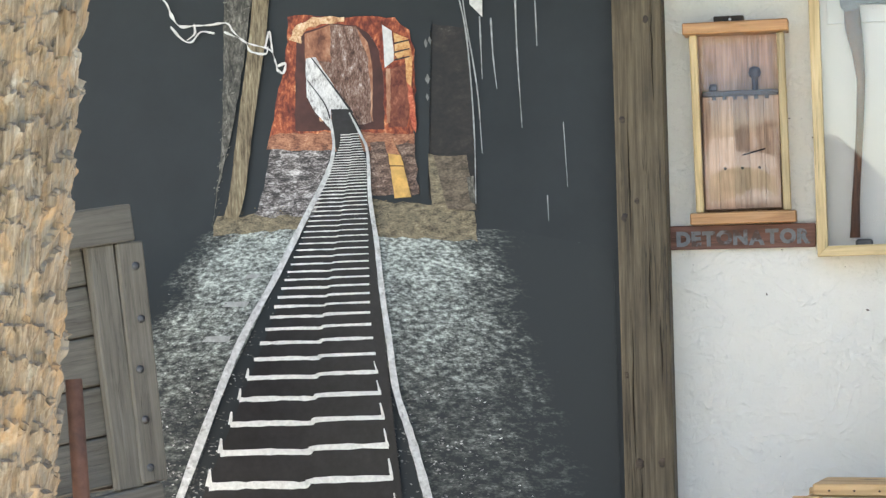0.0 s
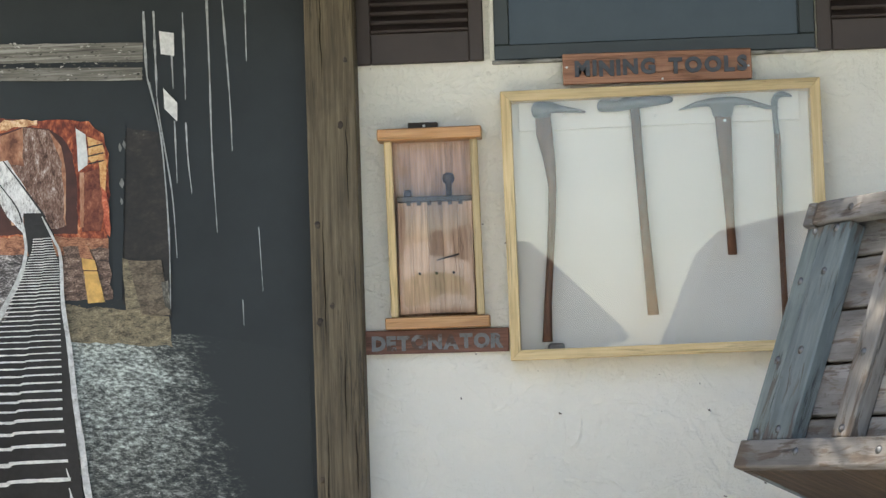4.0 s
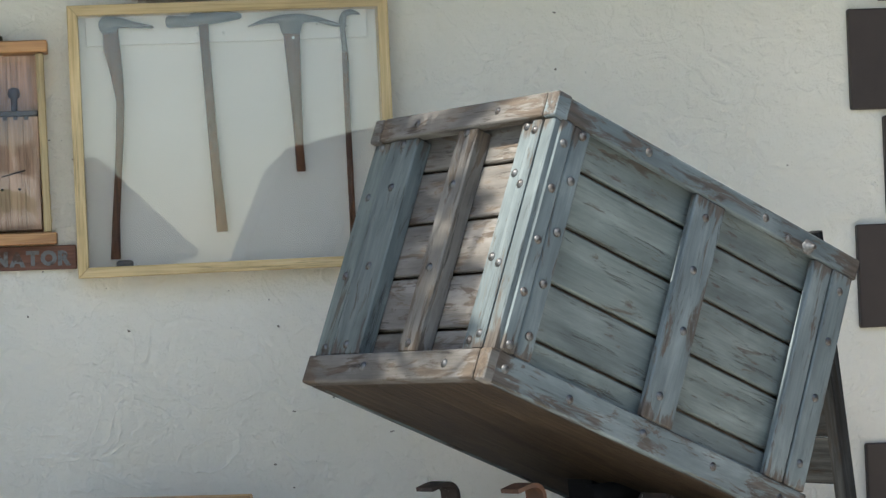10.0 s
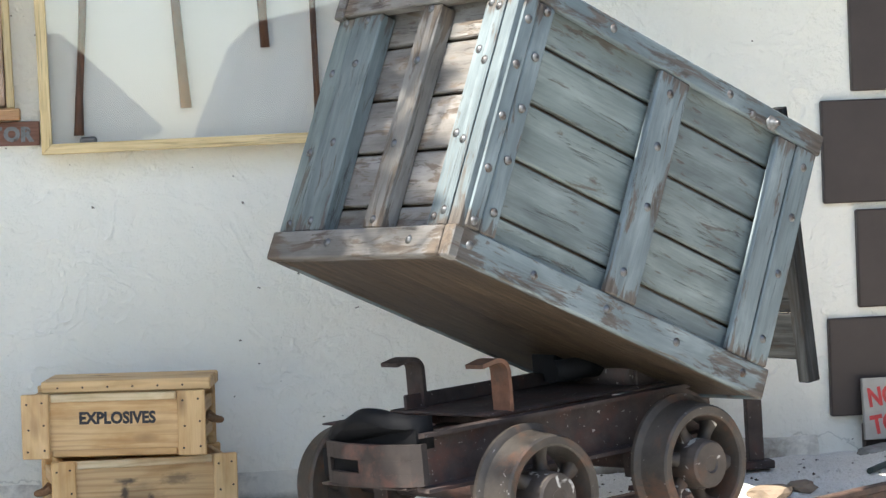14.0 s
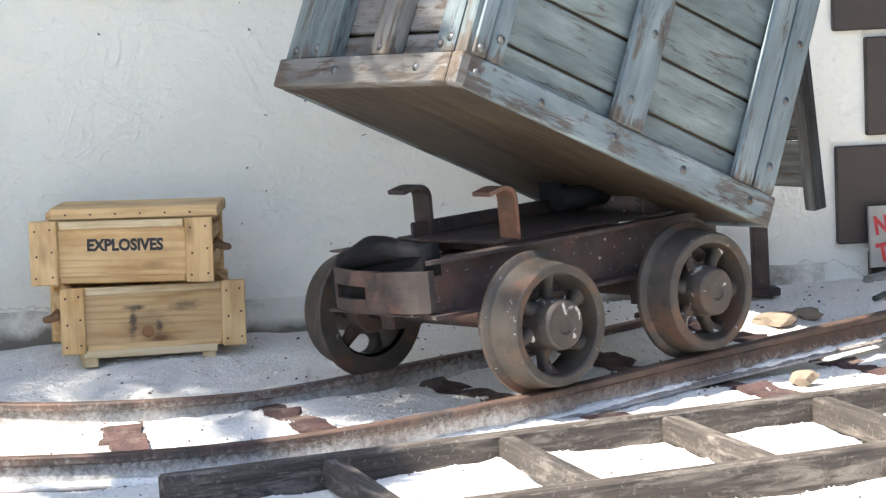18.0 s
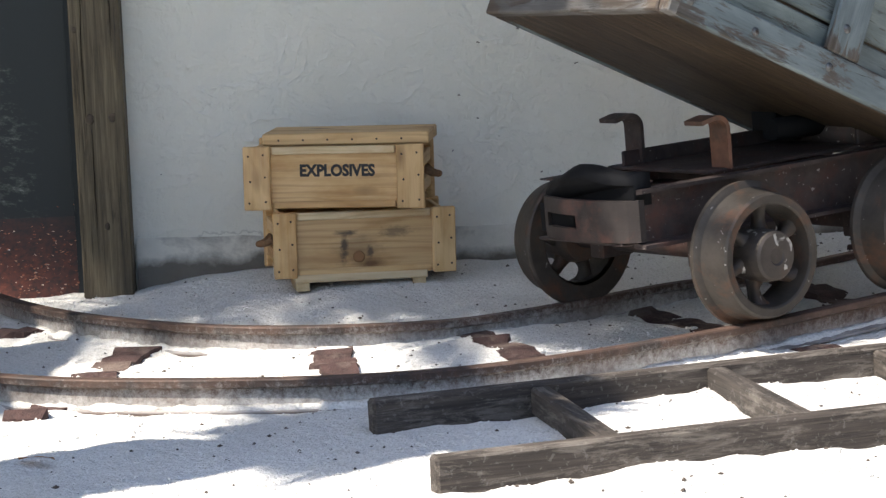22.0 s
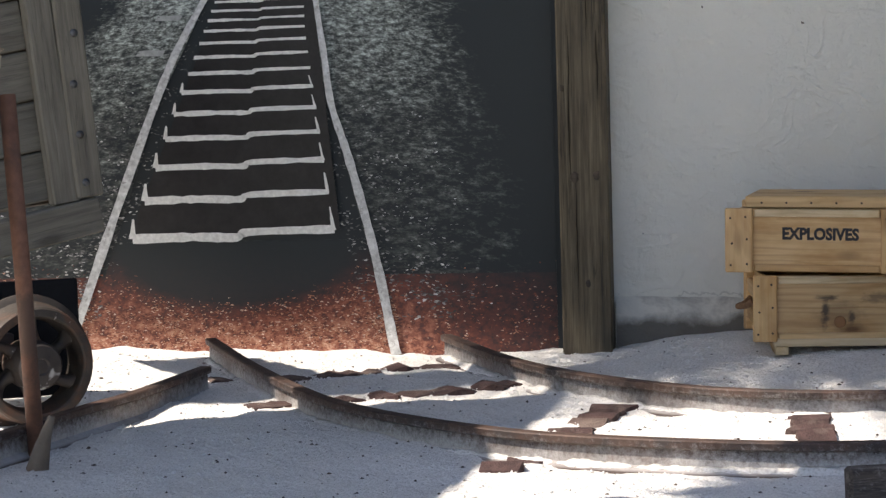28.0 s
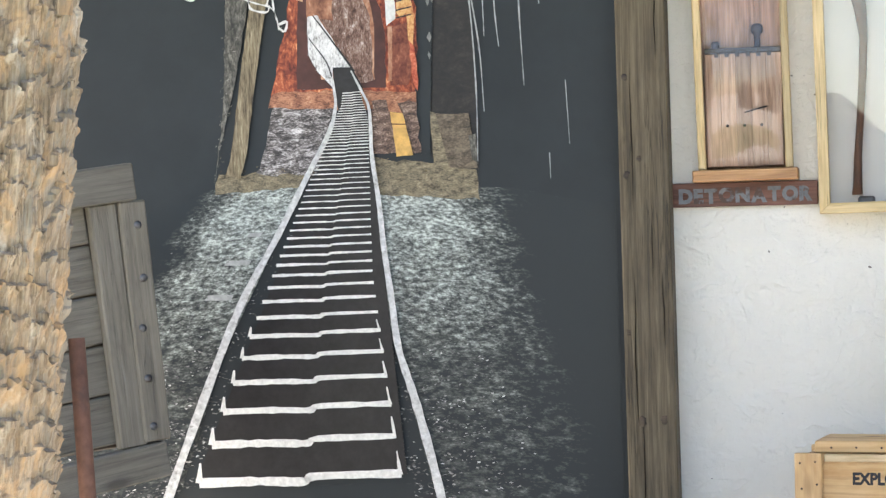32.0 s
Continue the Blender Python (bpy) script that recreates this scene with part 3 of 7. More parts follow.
# unseen eave, added to keep sun off the wall; deeper on the right
bm = bmesh.new()
add_box(bm, (4.3, 1.35, 0.12), (-3.85, -0.265, 3.3))
add_box(bm, (4.3, 0.03, 0.2), (-3.85, -0.955, 3.28))
add_box(bm, (9.7, 1.86, 0.12), (3.15, -0.52, 3.3))
add_box(bm, (9.7, 0.03, 0.2), (3.15, -1.465, 3.28))
tagged(part("ceiling", bm, BROWN), "added unseen dark eave that shades the wall, deeper over the white part", "eave", kind="structure")
# plain brown wall that closes the yard out of view
bm = bmesh.new()
add_box(bm, (0.25, 6.4, 3.1), (5.9, -3.25, 1.45))
tagged(part("wall_east", bm, BROWN), "plain dark brown wall closing the yard", "wall", kind="structure")
# dim room behind the window
bm = bmesh.new()
for size, at in (((1.6, 0.05, 1.4), (1.35, 1.4, 3.0)), ((0.05, 1.3, 1.4), (0.6, 0.85, 3.0)), ((0.05, 1.3, 1.4), (2.1, 0.85, 3.0)), ((1.6, 1.3, 0.05), (1.35, 0.85, 2.4)), ((1.6, 1.3, 0.05), (1.35, 0.85, 3.7))):
    add_box(bm, size, at)
tagged(part("wall_room", bm, STUCCO), "plain walls of the dim room", "wall", kind="structure")


# lawn across the yard behind the path, seen only in the bowed pane
bm = bmesh.new()
xs, ys = [-14 + i for i in range(29)], [-11.5 + 0.5 * i for i in range(13)]
gv = [[bm.verts.new((x, y + 0.3 * math.sin(x * 0.5), 0.03 + 0.05 * noise.noise(Vector((x, y, 0)) * 0.3))) for x in xs] for y in ys]
for a, b in zip(gv, gv[1:]):
    for k in range(len(xs) - 1):
        bm.faces.new((a[k], a[k + 1], b[k + 1], b[k]))
tagged(part("lawn", bm, plain("mown_grass", (0.11, 0.15, 0.035), 0.9, var=0.35, scale=3, b_str=0.4, b_dist=0.01)), "mown green lawn across the yard", "lawn", kind="structure")

# houses across the yard, seen only as dark shapes in the glass
def yard_house(x0, x1, y, h, top, d, label):
    hs = thing("yard_house", label, "house", group="yard houses")
    bm = bmesh.new()
    add_box(bm, (x1 - x0, d, h), ((x0 + x1) / 2, y - d / 2, h / 2))
    part("wall", bm, BROWN, hs)
    bm = bmesh.new()
    pts = [(x0 - 0.3, h), (x1 + 0.3, h)] + top
    poly_prism(bm, pts, d + 0.6, at=y - d - 0.3)
    bmesh.ops.recalc_face_normals(bm, faces=bm.faces)
    part("roof", bm, BLACK, hs)


yard_house(-1.9, 1.5, -25, 1.95, [(0.45, 3.3), (-0.6, 3.3)], 6, "low dark house across the yard")
yard_house(2.7, 14.0, -25, 1.85, [(12.0, 4.6), (4.9, 3.75), (3.05, 3.35)], 6, "long dark house across the yard")

# ---- on the wall: window, shutters, quoins, sign ----
def build_window():
    x0, x1, z0, z1 = WIN
    w = thing("window_1", "dark window with a thin black frame between brown shutters", "window", kind="structure")
    for a, b, W in (((x0, 0.03, z0 + 0.03), (x1, 0.03, z0 + 0.03), 0.06), ((x0, 0.03, z1 - 0.03), (x1, 0.03, z1 - 0.03), 0.06)):
        board("window_frame", a, b, 0.09, W, GREENISH, w)
    for x in (x0 + 0.03, x1 - 0.03):
        board("window_frame", (x, 0.03, z0 + 0.06), (x, 0.03, z1 - 0.06), 0.06, 0.09, GREENISH, w, up=(0, 1, 0))
    bm = bmesh.new()
    add_box(bm, (x1 - x0 - 0.12, 0.008, z1 - z0 - 0.12), ((x0 + x1) / 2, 0.045, (z0 + z1) / 2))
    part("pane", bm, DARKGLASS, w, "dark reflecting glass")
    for x in (x0 - 0.008, x1 + 0.014):
        board("window_trim", (x, -0.004, z0 - 0.004), (x, -0.004, z1), 0.018, 0.03, STUCCO, w, up=(0, 1, 0))
    board("window_sill", (x0 - 0.01, -0.005, z0 - 0.008), (x1 + 0.02, -0.005, z0 - 0.008), 0.05, 0.014, CONCRETE, w)


def build_shutter():
    s = thing("window_shutter", "dark brown louvred shutter fixed beside the window", "shutter", group="window shutters")
    W, H = 0.495, 0.96
    for x in (0.028, W - 0.028):
        board("stile", (x, -0.02, 0), (x, -0.02, H), 0.056, 0.034, BROWN, s, up=(0, 1, 0))
    for z, h in ((0.06, 0.12), (H - 0.05, 0.1)):
        board("rail", (0.056, -0.019, z), (W - 0.056, -0.019, z), 0.03, h, BROWN, s)
    z = 0.14
    while z < H - 0.11:
        part("slat", slab(W - 0.112, 0.05, 0.012, BROWN), BROWN, s, m=pose(W / 2, -0.017, z, 38, 0, 0))
        z += 0.036
    bm = bmesh.new()
    add_box(bm, (W - 0.1, 0.006, H - 0.02), (W / 2, -0.001, H / 2))
    part("backing", bm, BROWN, s)
    return s


build_window()
shutter = build_shutter()
shutter.matrix_basis = pose(0.2, 0, 2.615)
copy_thing(shutter, pose(1.98, 0, 2.603))

# alternating painted corner blocks
for i, (z0, z1, wide) in enumerate(((2.82, 3.2, 0), (2.43, 2.79, 1), (1.998, 2.399, 0), (1.575, 1.971, 1), (1.132, 1.542, 0), (0.713, 1.104, 1), (0.283, 0.674, 0), (-0.1, 0.25, 1))):
    x0 = 3.947 if wide else 3.818
    z0, z1 = (z1, z0) if z1 < z0 else (z0, z1)
    bm = bmesh.new()
    add_box(bm, (4.62 - x0, 0.035, z1 - z0), ((x0 + 4.62) / 2, -0.012, (z0 + z1) / 2), bevel=0.006)
    tagged(part("corner_block", bm, BROWN), "dark brown painted block on the stucco corner", "quoin", group="corner blocks")

sgn = thing("information_sign", "pale blue-white notice board with a navy border screwed to the wall", "sign", pose(0, 0, -0.037))
bm = bmesh.new()
add_box(bm, (1.115, 0.008, 0.75), (2.55 + 0.5575, -0.006, 2.695 + 0.375), bevel=0.001)
part("panel", bm, SIGNWHITE, sgn)
for a, b in (((2.587, -0.012, 2.733), (3.63, -0.012, 2.733)), ((2.587, -0.012, 3.41), (3.63, -0.012, 3.41))):
    board("border_line", a, b, 0.003, 0.006, NAVY, sgn)
for x in (2.587, 3.63):
    board("border_line", (x, -0.012, 2.736), (x, -0.012, 3.407), 0.006, 0.003, NAVY, sgn, up=(0, 1, 0))
for x in (2.573, 3.648):
    bm = bmesh.new()
    lathe(bm, [(0.006, 0), (0.005, 0.004)], 10)
    part("screw", bm, IRON, sgn, m=pose(x, -0.01, 2.722, 90))
printed_words("enduring legacy to the new nation.", 2.645, 3.545, 2.797, -0.0115, 0.062, 0.001, NAVY, sgn, 0.0008, "navy printed word")


# ---- tool case with its tools ----
def mitred(name, x0, x1, z0, z1, w, y0, y1, mat, parent):
    """Four mitred frame bars round an opening."""
    o = [(x0, z0), (x1, z0), (x1, z1), (x0, z1)]
    i = [(x0 + w, z0 + w), (x1 - w, z0 + w), (x1 - w, z1 - w), (x0 + w, z1 - w)]
    for k in range(4):
        a, b, c, d = o[k], o[(k + 1) % 4], i[(k + 1) % 4], i[k]
        mid = Vector(((a[0] + b[0]) / 2, 0, (a[1] + b[1]) / 2))
        ang = math.atan2(b[1] - a[1], b[0] - a[0])
        R = Matrix.Translation(mid) @ Matrix.Rotation(-ang, 4, "Y")
        inv = R.inverted()
        pts = [(inv @ Vector((x, 0, z))) for x, z in (a, b, c, d)]
        bm = bmesh.new()
        poly_prism(bm, [(q.x, q.z) for q in pts], y1 - y0, at=y0)
        bmesh.ops.recalc_face_normals(bm, faces=bm.faces)
        bmesh.ops.bevel(bm, geom=list(bm.edges), offset=0.002, segments=1, affect="EDGES")
        part(name, bm, mat, parent, m=R)


CASE_M = pose(1.369, 0, 1.970, 0, -0.4, 0)
case = thing("tool_case", "shallow pine display case with a clear front on the wall", "display case", CASE_M)
CW, CH = 1.222, 1.035
mitred("frame_bar", -CW / 2, CW / 2, -CH / 2, CH / 2, 0.04, -0.105, -0.002, PINE, case)
bm = bmesh.new()
add_box(bm, (CW - 0.082, 0.006, CH - 0.082), (0, -0.006, 0))
part("backing_board", bm, WHITEBOARD, case, "white painted backing")
bm = bmesh.new()
add_box(bm, (1.08, 0.018, 0.115), (-0.005, -0.02, 0.425), bevel=0.002)
part("hanging_rail", bm, WHITEBOARD, case, "white board the tools hang from")
bm = bmesh.new()
add_box(bm, (CW - 0.082, 0.003, CH - 0.082), (0, -0.094, 0))
pane = part("glass_pane", bm, GLASS, case, "clear reflecting front")
pane.visible_shadow = False


def handle_bar(bm, pts, rx, ry):
    """An oval wooden helve along points in XZ, with a half width at each."""
    rings = []
    for (x, z), a in zip(pts, rx):
        rings.append([bm.verts.new((x + a * math.cos(2 * math.pi * k / 12), ry * math.sin(2 * math.pi * k / 12), z)) for k in range(12)])
    for p, q in zip(rings, rings[1:]):
        for k in range(12):
            bm.faces.new((p[k], p[(k + 1) % 12], q[(k + 1) % 12], q[k])).smooth = True
    bm.faces.new(rings[0])
    bm.faces.new(list(reversed(rings[-1])))
    bmesh.ops.recalc_face_normals(bm, faces=bm.faces)


def to_grain(bm):
    bmesh.ops.transform(bm, matrix=Matrix.Rotation(radians(90), 4, "Y"), verts=bm.verts)
    return bm


HGRAIN = Matrix.Rotation(radians(-90), 4, "Y")


def tool(name, label, x, z_top, helve, widths, head, hmat=IRON, extra=None):
    t = thing(name, label, "tool", Matrix.Translation((1.365, -0.055, 1.972)) @ Matrix.Translation((x, 0, z_top)))
    bm = bmesh.new()
    handle_bar(bm, helve, widths, 0.014)
    part("handle", to_grain(bm), HANDLE, t, m=HGRAIN, smooth=False)
    bm = bmesh.new()
    for outline, d in head:
        fs = poly_prism(bm, outline, d, at=-d / 2)
    bmesh.ops.recalc_face_normals(bm, faces=bm.faces)
    bmesh.ops.bevel(bm, geom=list(bm.edges), offset=0.004, segments=2, affect="EDGES")
    part("head", bm, hmat, t, smooth=True)
    return t


# adze pick, drifting hammer, pickaxe and a hooked bar
tool("adze_pick", "short adze pick with a curved wooden handle and grey head", -0.45, 0.44,
     [(0.0, -0.01), (0.005, -0.1), (0.02, -0.2), (0.028, -0.3), (0.02, -0.45), (0.008, -0.6), (-0.005, -0.75), (-0.01, -0.86), (-0.012, -0.895)],
     [0.03, 0.032, 0.023, 0.016, 0.015, 0.014, 0.015, 0.018, 0.02],
     [([(-0.045, 0.005), (-0.03, 0.03), (0.03, 0.028), (0.09, 0.008), (0.168, -0.012), (0.165, -0.018), (0.08, -0.012), (0.03, -0.012), (0.025, -0.03), (-0.025, -0.035), (-0.04, -0.022)], 0.04)])
bm = bmesh.new()
add_box(bm, (0.065, 0.03, 0.03), (-0.435, -0.055, -0.47), bevel=0.008)
part("iron_end", bm, IRON, case, m=None)
tool("striking_hammer", "long striking hammer with a straight wooden handle", -0.095, 0.445,
     [(0.0, -0.01), (0.008, -0.2), (0.02, -0.45), (0.035, -0.7), (0.042, -0.81)], [0.019, 0.018, 0.018, 0.02, 0.022],
     [([(-0.145, -0.008), (-0.135, -0.022), (-0.05, -0.02), (0.03, -0.012), (0.14, 0.004), (0.15, 0.014), (0.14, 0.026), (0.03, 0.032), (-0.04, 0.03), (-0.06, 0.018), (-0.135, 0.022), (-0.145, 0.008)], 0.045)])
tool("pickaxe", "double-pointed pickaxe with a short wooden handle", 0.24, 0.43,
     [(0.0, 0.0), (0.003, -0.1), (0.008, -0.25), (0.013, -0.45), (0.018, -0.575)], [0.033, 0.03, 0.024, 0.017, 0.018],
     [([(-0.17, -0.012), (-0.1, 0.018), (-0.035, 0.03), (0.035, 0.032), (0.1, 0.02), (0.17, -0.005), (0.22, -0.02), (0.17, -0.02), (0.1, 0.0), (0.045, 0.0), (0.035, -0.045), (-0.035, -0.045), (-0.045, 0.0), (-0.1, 0.0)], 0.042)])
tool("hooked_bar", "slim wooden bar with a curved iron hook", 0.445, 0.44,
              [(0.0, -0.13), (0.0, -0.4), (0.003, -0.7), (0.005, -0.86)], [0.013, 0.012, 0.012, 0.013],
              [([(-0.011, -0.145), (-0.016, -0.05), (-0.02, 0.0), (-0.004, 0.03), (0.03, 0.036), (0.062, 0.02), (0.066, 0.012), (0.03, 0.016), (0.008, 0.008), (0.004, -0.05), (0.011, -0.145)], 0.018)])
for x, z in ((-0.37, 0.415), (-0.12, 0.4), (-0.02, 0.4), (0.34, 0.42), (0.245, 0.37)):
    bm = bmesh.new()
    lathe(bm, [(0.006, 0), (0.004, 0.004)], 8)
    part("screw", bm, BRIGHT, case, m=pose(x, -0.08 if abs(x - 0.245) > 0.01 else -0.073, z, 90))

# lettered boards
ms = thing("mining_tools_sign", "stained wooden board with raised grey letters above the tool case", "sign")
board("plank", (0.998, -0.06, 2.563), (1.722, -0.06, 2.559), 0.03, 0.118, REDWOOD, ms, bevel=0.003)
raised_letters("MINING TOOLS", 1.045, 1.705, 2.535, -0.079, 0.078, 0.006, LETTERD, ms, 0.0042, 0.002)
for x, z in ((1.014, 2.57), (1.38, 2.512), (1.71, 2.55)):
    bm = bmesh.new()
    lathe(bm, [(0.005, 0), (0.004, 0.003)], 8)
    part("nail", bm, BRIGHT, ms, m=pose(x, -0.0745, z, 90))
ds = thing("detonator_sign", "dark red-brown board with grey raised letters under the detonator case", "sign")
board("plank", (0.2, -0.016, 1.537), (0.755, -0.016, 1.533), 0.026, 0.092, DARKSIGN, ds, bevel=0.003)
raised_letters("DETONATOR", 0.225, 0.735, 1.507, -0.0315, 0.073, 0.003, LETTER, ds, 0.0042, 0.002)


# ---- detonator case ----
BOXWOOD = wood("pinkish_box_wood", (0.34, 0.20, 0.13), (0.50, 0.32, 0.22), (0.58, 0.40, 0.29), rough=0.6, knots=False)
dc = thing("detonator_case", "tall pine display case with a curved clear front", "display case", pose(0, 0, 0))
board("top_bar", (0.277, -0.065, 2.33), (0.677, -0.065, 2.332), 0.125, 0.045, ORANGE, dc)
board("bottom_bar", (0.287, -0.065, 1.605), (0.687, -0.065, 1.606), 0.125, 0.045, ORANGE, dc)
for (xa, xb) in ((0.315, 0.324), (0.646, 0.654)):
    board("side_bar", (xa, -0.09, 2.307), (xb, -0.09, 1.628), 0.03, 0.028, PINE, dc, up=(0, 1, 0))
    s = -1 if xa < 0.5 else 1
    board("side_panel", (xa - 0.008 * s * 0, -0.038, 2.307), (xb, -0.038, 1.628), 0.012, 0.07, ORANGE, dc, up=(0, 1, 0))
bm = bmesh.new()
add_box(bm, (0.34, 0.012, 0.68), (0.485, -0.008, 1.968))
part("back_panel", to_grain(bm), BOXWOOD, dc, "varnished plywood back", m=HGRAIN)
bm = bmesh.new()
nu, nv = 12, 16
vv = []
for j in range(nv + 1):
    t = j / nv
    row = []
    for k in range(nu + 1):
        u = k / nu
        bulge = 0.012 * (1 - (2 * u - 1) ** 2) * (1 - (2 * t - 1) ** 2) + 0.022 * (1 - (2 * t - 1) ** 2)
        row.append(bm.verts.new((0.339 - 0.009 * t + 0.304 * u, -0.094 - bulge, 1.63 + 0.675 * t)))
    vv.append(row)
for a, b in zip(vv, vv[1:]):
    for k in range(nu):
        bm.faces.new((a[k], a[k + 1], b[k + 1], b[k])).smooth = True
bmesh.ops.solidify(bm, geom=bm.faces, thickness=0.002)
gp = part("curved_pane", bm, GLASS, dc, "clear bowed plastic front")
gp.visible_shadow = False
bm = bmesh.new()
add_box(bm, (0.115, 0.05, 0.028), (0.45, -0.03, 2.367), bevel=0.003)
part("hanging_block", bm, TUBFLOOR, dc, "brown block with a bright screw")
bm = bmesh.new()
lathe(bm, [(0.006, 0), (0.004, 0.004)], 8)
part("screw", bm, BRIGHT, dc, m=pose(0.455, -0.055, 2.367, 90))
# plunger box inside
bx = thing("blasting_box", "wooden blasting box with a plunger knob inside the case", "detonator", pose(0.488, -0.05, 1.63))
for i in range(5):
    board("plank", (-0.116 + i * 0.058, 0, 0.01), (-0.116 + i * 0.058, 0, 0.44), 0.0575, 0.06, BOXWOOD, bx, up=(0, 1, 0), bevel=0.0015)
bm = bmesh.new()
add_box(bm, (0.29, 0.07, 0.02), (0, 0, 0.452), bevel=0.003)
for i in range(6):
    add_box(bm, (0.016, 0.004, 0.016), (-0.1 + i * 0.04, -0.035, 0.435))
part("lid", bm, BROWN, bx, "dark notched lid")
bm = bmesh.new()
lathe(bm, [(0.012, 0.46), (0.012, 0.51), (0.02, 0.515), (0.024, 0.53), (0.02, 0.547), (0.008, 0.553)], 16)
part("plunger", bm, BROWN, bx, m=pose(0.055, 0, 0))
bm = bmesh.new()
lathe(bm, [(0.012, 0.46), (0.016, 0.475), (0.012, 0.49)], 12)
part("terminal", bm, BROWN, bx, m=pose(-0.105, 0, 0))
for x in (-0.065, 0.0, 0.065):
    bm = bmesh.new()
    lathe(bm, [(0.006, 0), (0.006, 0.004)], 10)
    part("bolt_head", bm, BLACK, bx, m=pose(x, -0.03, 0.165, 90))
bm = bmesh.new()
add_box(bm, (0.09, 0.006, 0.006), (0.045, -0.033, 0.225), rot=Euler((0, radians(-14), 0)).to_matrix())
part("lever", bm, BLACK, bx)

# post
tp = thing("timber_post", "square brown treated timber post against the wall", "post")
board("post", (0.107, -0.083, -0.06), (0.107, -0.083, 3.6), 0.19, 0.16, POST, tp, up=(0, 1, 0), bevel=0.006, wob=0.002)
for f, z, r in ((0.4, 1.68, 0.012), (0.1, 1.62, 0.016), (0.12, 1.99, 0.014), (0.3, 0.68, 0.02), (0.8, 0.685, 0.017), (0.55, 0.27, 0.014), (0.06, 1.02, 0.012), (0.7, 2.37, 0.014), (0.85, 2.62, 0.01), (0.25, 2.9, 0.016)):
    bm = bmesh.new()
    lathe(bm, [(r, 0), (r * 0.9, 0.002), (r * 0.3, 0.003)], 14)
    for v in bm.verts:
        v.co.x *= 0.8 + 0.5 * noise.noise(v.co * 90 + Vector((z, f, 0)) * 9)
        v.co.y *= 1.15 + 0.6 * noise.noise(v.co * 70 + Vector((f, z, 2)) * 7)
    part("knot", bm, TUBFLOOR, tp, "dark knot in the timber", m=pose(0.022 + 0.17 * f, -0.1622, z, 90))
rc = random.Random(8)
for z, L in ((2.75, 0.5), (2.25, 0.42), (1.78, 0.62), (1.35, 0.4), (0.95, 0.7), (0.45, 0.5), (1.1, 0.3)):
    bm = bmesh.new()
    n = 10
    x0 = rc.uniform(-0.06, 0.06)
    vv = [[bm.verts.new((x0 + 0.006 * noise.noise(Vector((k * 0.6, z * 5, 0))) + s * 0.0022 * math.sin(math.pi * (k + 0.1) / (n + 0.2)), 0, -L / 2 + L * k / n)) for s in (-1, 1)] for k in range(n + 1)]
    for a, b in zip(vv, vv[1:]):
        bm.faces.new((a[0], a[1], b[1], b[0]))
    bmesh.ops.solidify(bm, geom=bm.faces, thickness=0.001)
    part("crack", bm, NAIL, tp, "dark drying crack", m=pose(0.107, -0.1636, z))

# rough footing at the wall's base
bm = bmesh.new()
n = 60
tops, bots, backs = [], [], []
for k in range(n + 1):
    x = 0.21 + 3.55 * k / n
    z = 0.155 + 0.018 * noise.noise(Vector((x * 1.7, 0, 3))) + 0.006 * noise.noise(Vector((x * 9, 0, 1))) + 0.02 * smooth01(1, 3.5, x)
    tops.append(bm.verts.new((x, -0.028 - 0.006 * noise.noise(Vector((x * 6, 4, 1))), z)))
    bots.append(bm.verts.new((x, -0.065, -0.1)))
    backs.append(bm.verts.new((x, 0.01, z + 0.05)))
for k in range(n):
    bm.faces.new((bots[k], bots[k + 1], tops[k + 1], tops[k])).smooth = True
    bm.faces.new((tops[k], tops[k + 1], backs[k + 1], backs[k])).smooth = True
FOOT = plain("dirty_footing", (0.66, 0.63, 0.55), 0.9, var=0.12, scale=6, b_str=0.6, b_dist=0.006, stain=(0.2, 0.175, 0.145), stain_scale=2.2, stain_at=(0.46, 0.66))
# a crust of splashed dirt just over the sand
nt = FOOT.node_tree
b = nt.nodes["Principled BSDF"]
sep = nt.nodes.new("ShaderNodeSeparateXYZ")
nt.links.new(coords(nt), sep.inputs[0])
ma = nt.nodes.new("ShaderNodeMath")
ma.operation = "MULTIPLY_ADD"
nt.links.new(noisetex(nt, coords(nt), 4.5, 6, 0.65), ma.inputs[0])
ma.inputs[1].default_value = -0.165
nt.links.new(sep.outputs[2], ma.inputs[2])
crust = ramp(nt, ma.outputs[0], [(0.0, (0.9, 0.9, 0.9)), (0.05, (0, 0, 0))])
nt.links.new(mixc(nt, crust, b.inputs["Base Color"].links[0].from_socket, (0.1, 0.085, 0.068)), b.inputs["Base Color"])
tagged(part("baseboard", bm, FOOT), "rough dirty footing along the wall", "footing", kind="structure")

# ---- printed tunnel mural: flat shapes in the print, a few millimetres deep ----
def lump_print(name, stops, size, aspect=(1, 1, 1), lo=0.36, hi=0.66):
    """A printed photograph of broken rock or soil: patches and grain in a few close tones."""
    m, nt, b = mat_nodes(name)
    big = noisetex(nt, coords(nt, aspect), size, 8, 0.7, 0.5)
    grit = noisetex(nt, coords(nt, aspect), size * 5, 4, 0.65, 0.3)
    f = mixc(nt, 0.4, ramp(nt, big, [(lo, (0, 0, 0)), (hi, (1, 1, 1))]), ramp(nt, grit, [(0.36, (0, 0, 0)), (0.64, (1, 1, 1))]))
    nt.links.new(ramp(nt, f, stops), b.inputs["Base Color"])
    b.inputs["Roughness"].default_value = 0.4
    return m


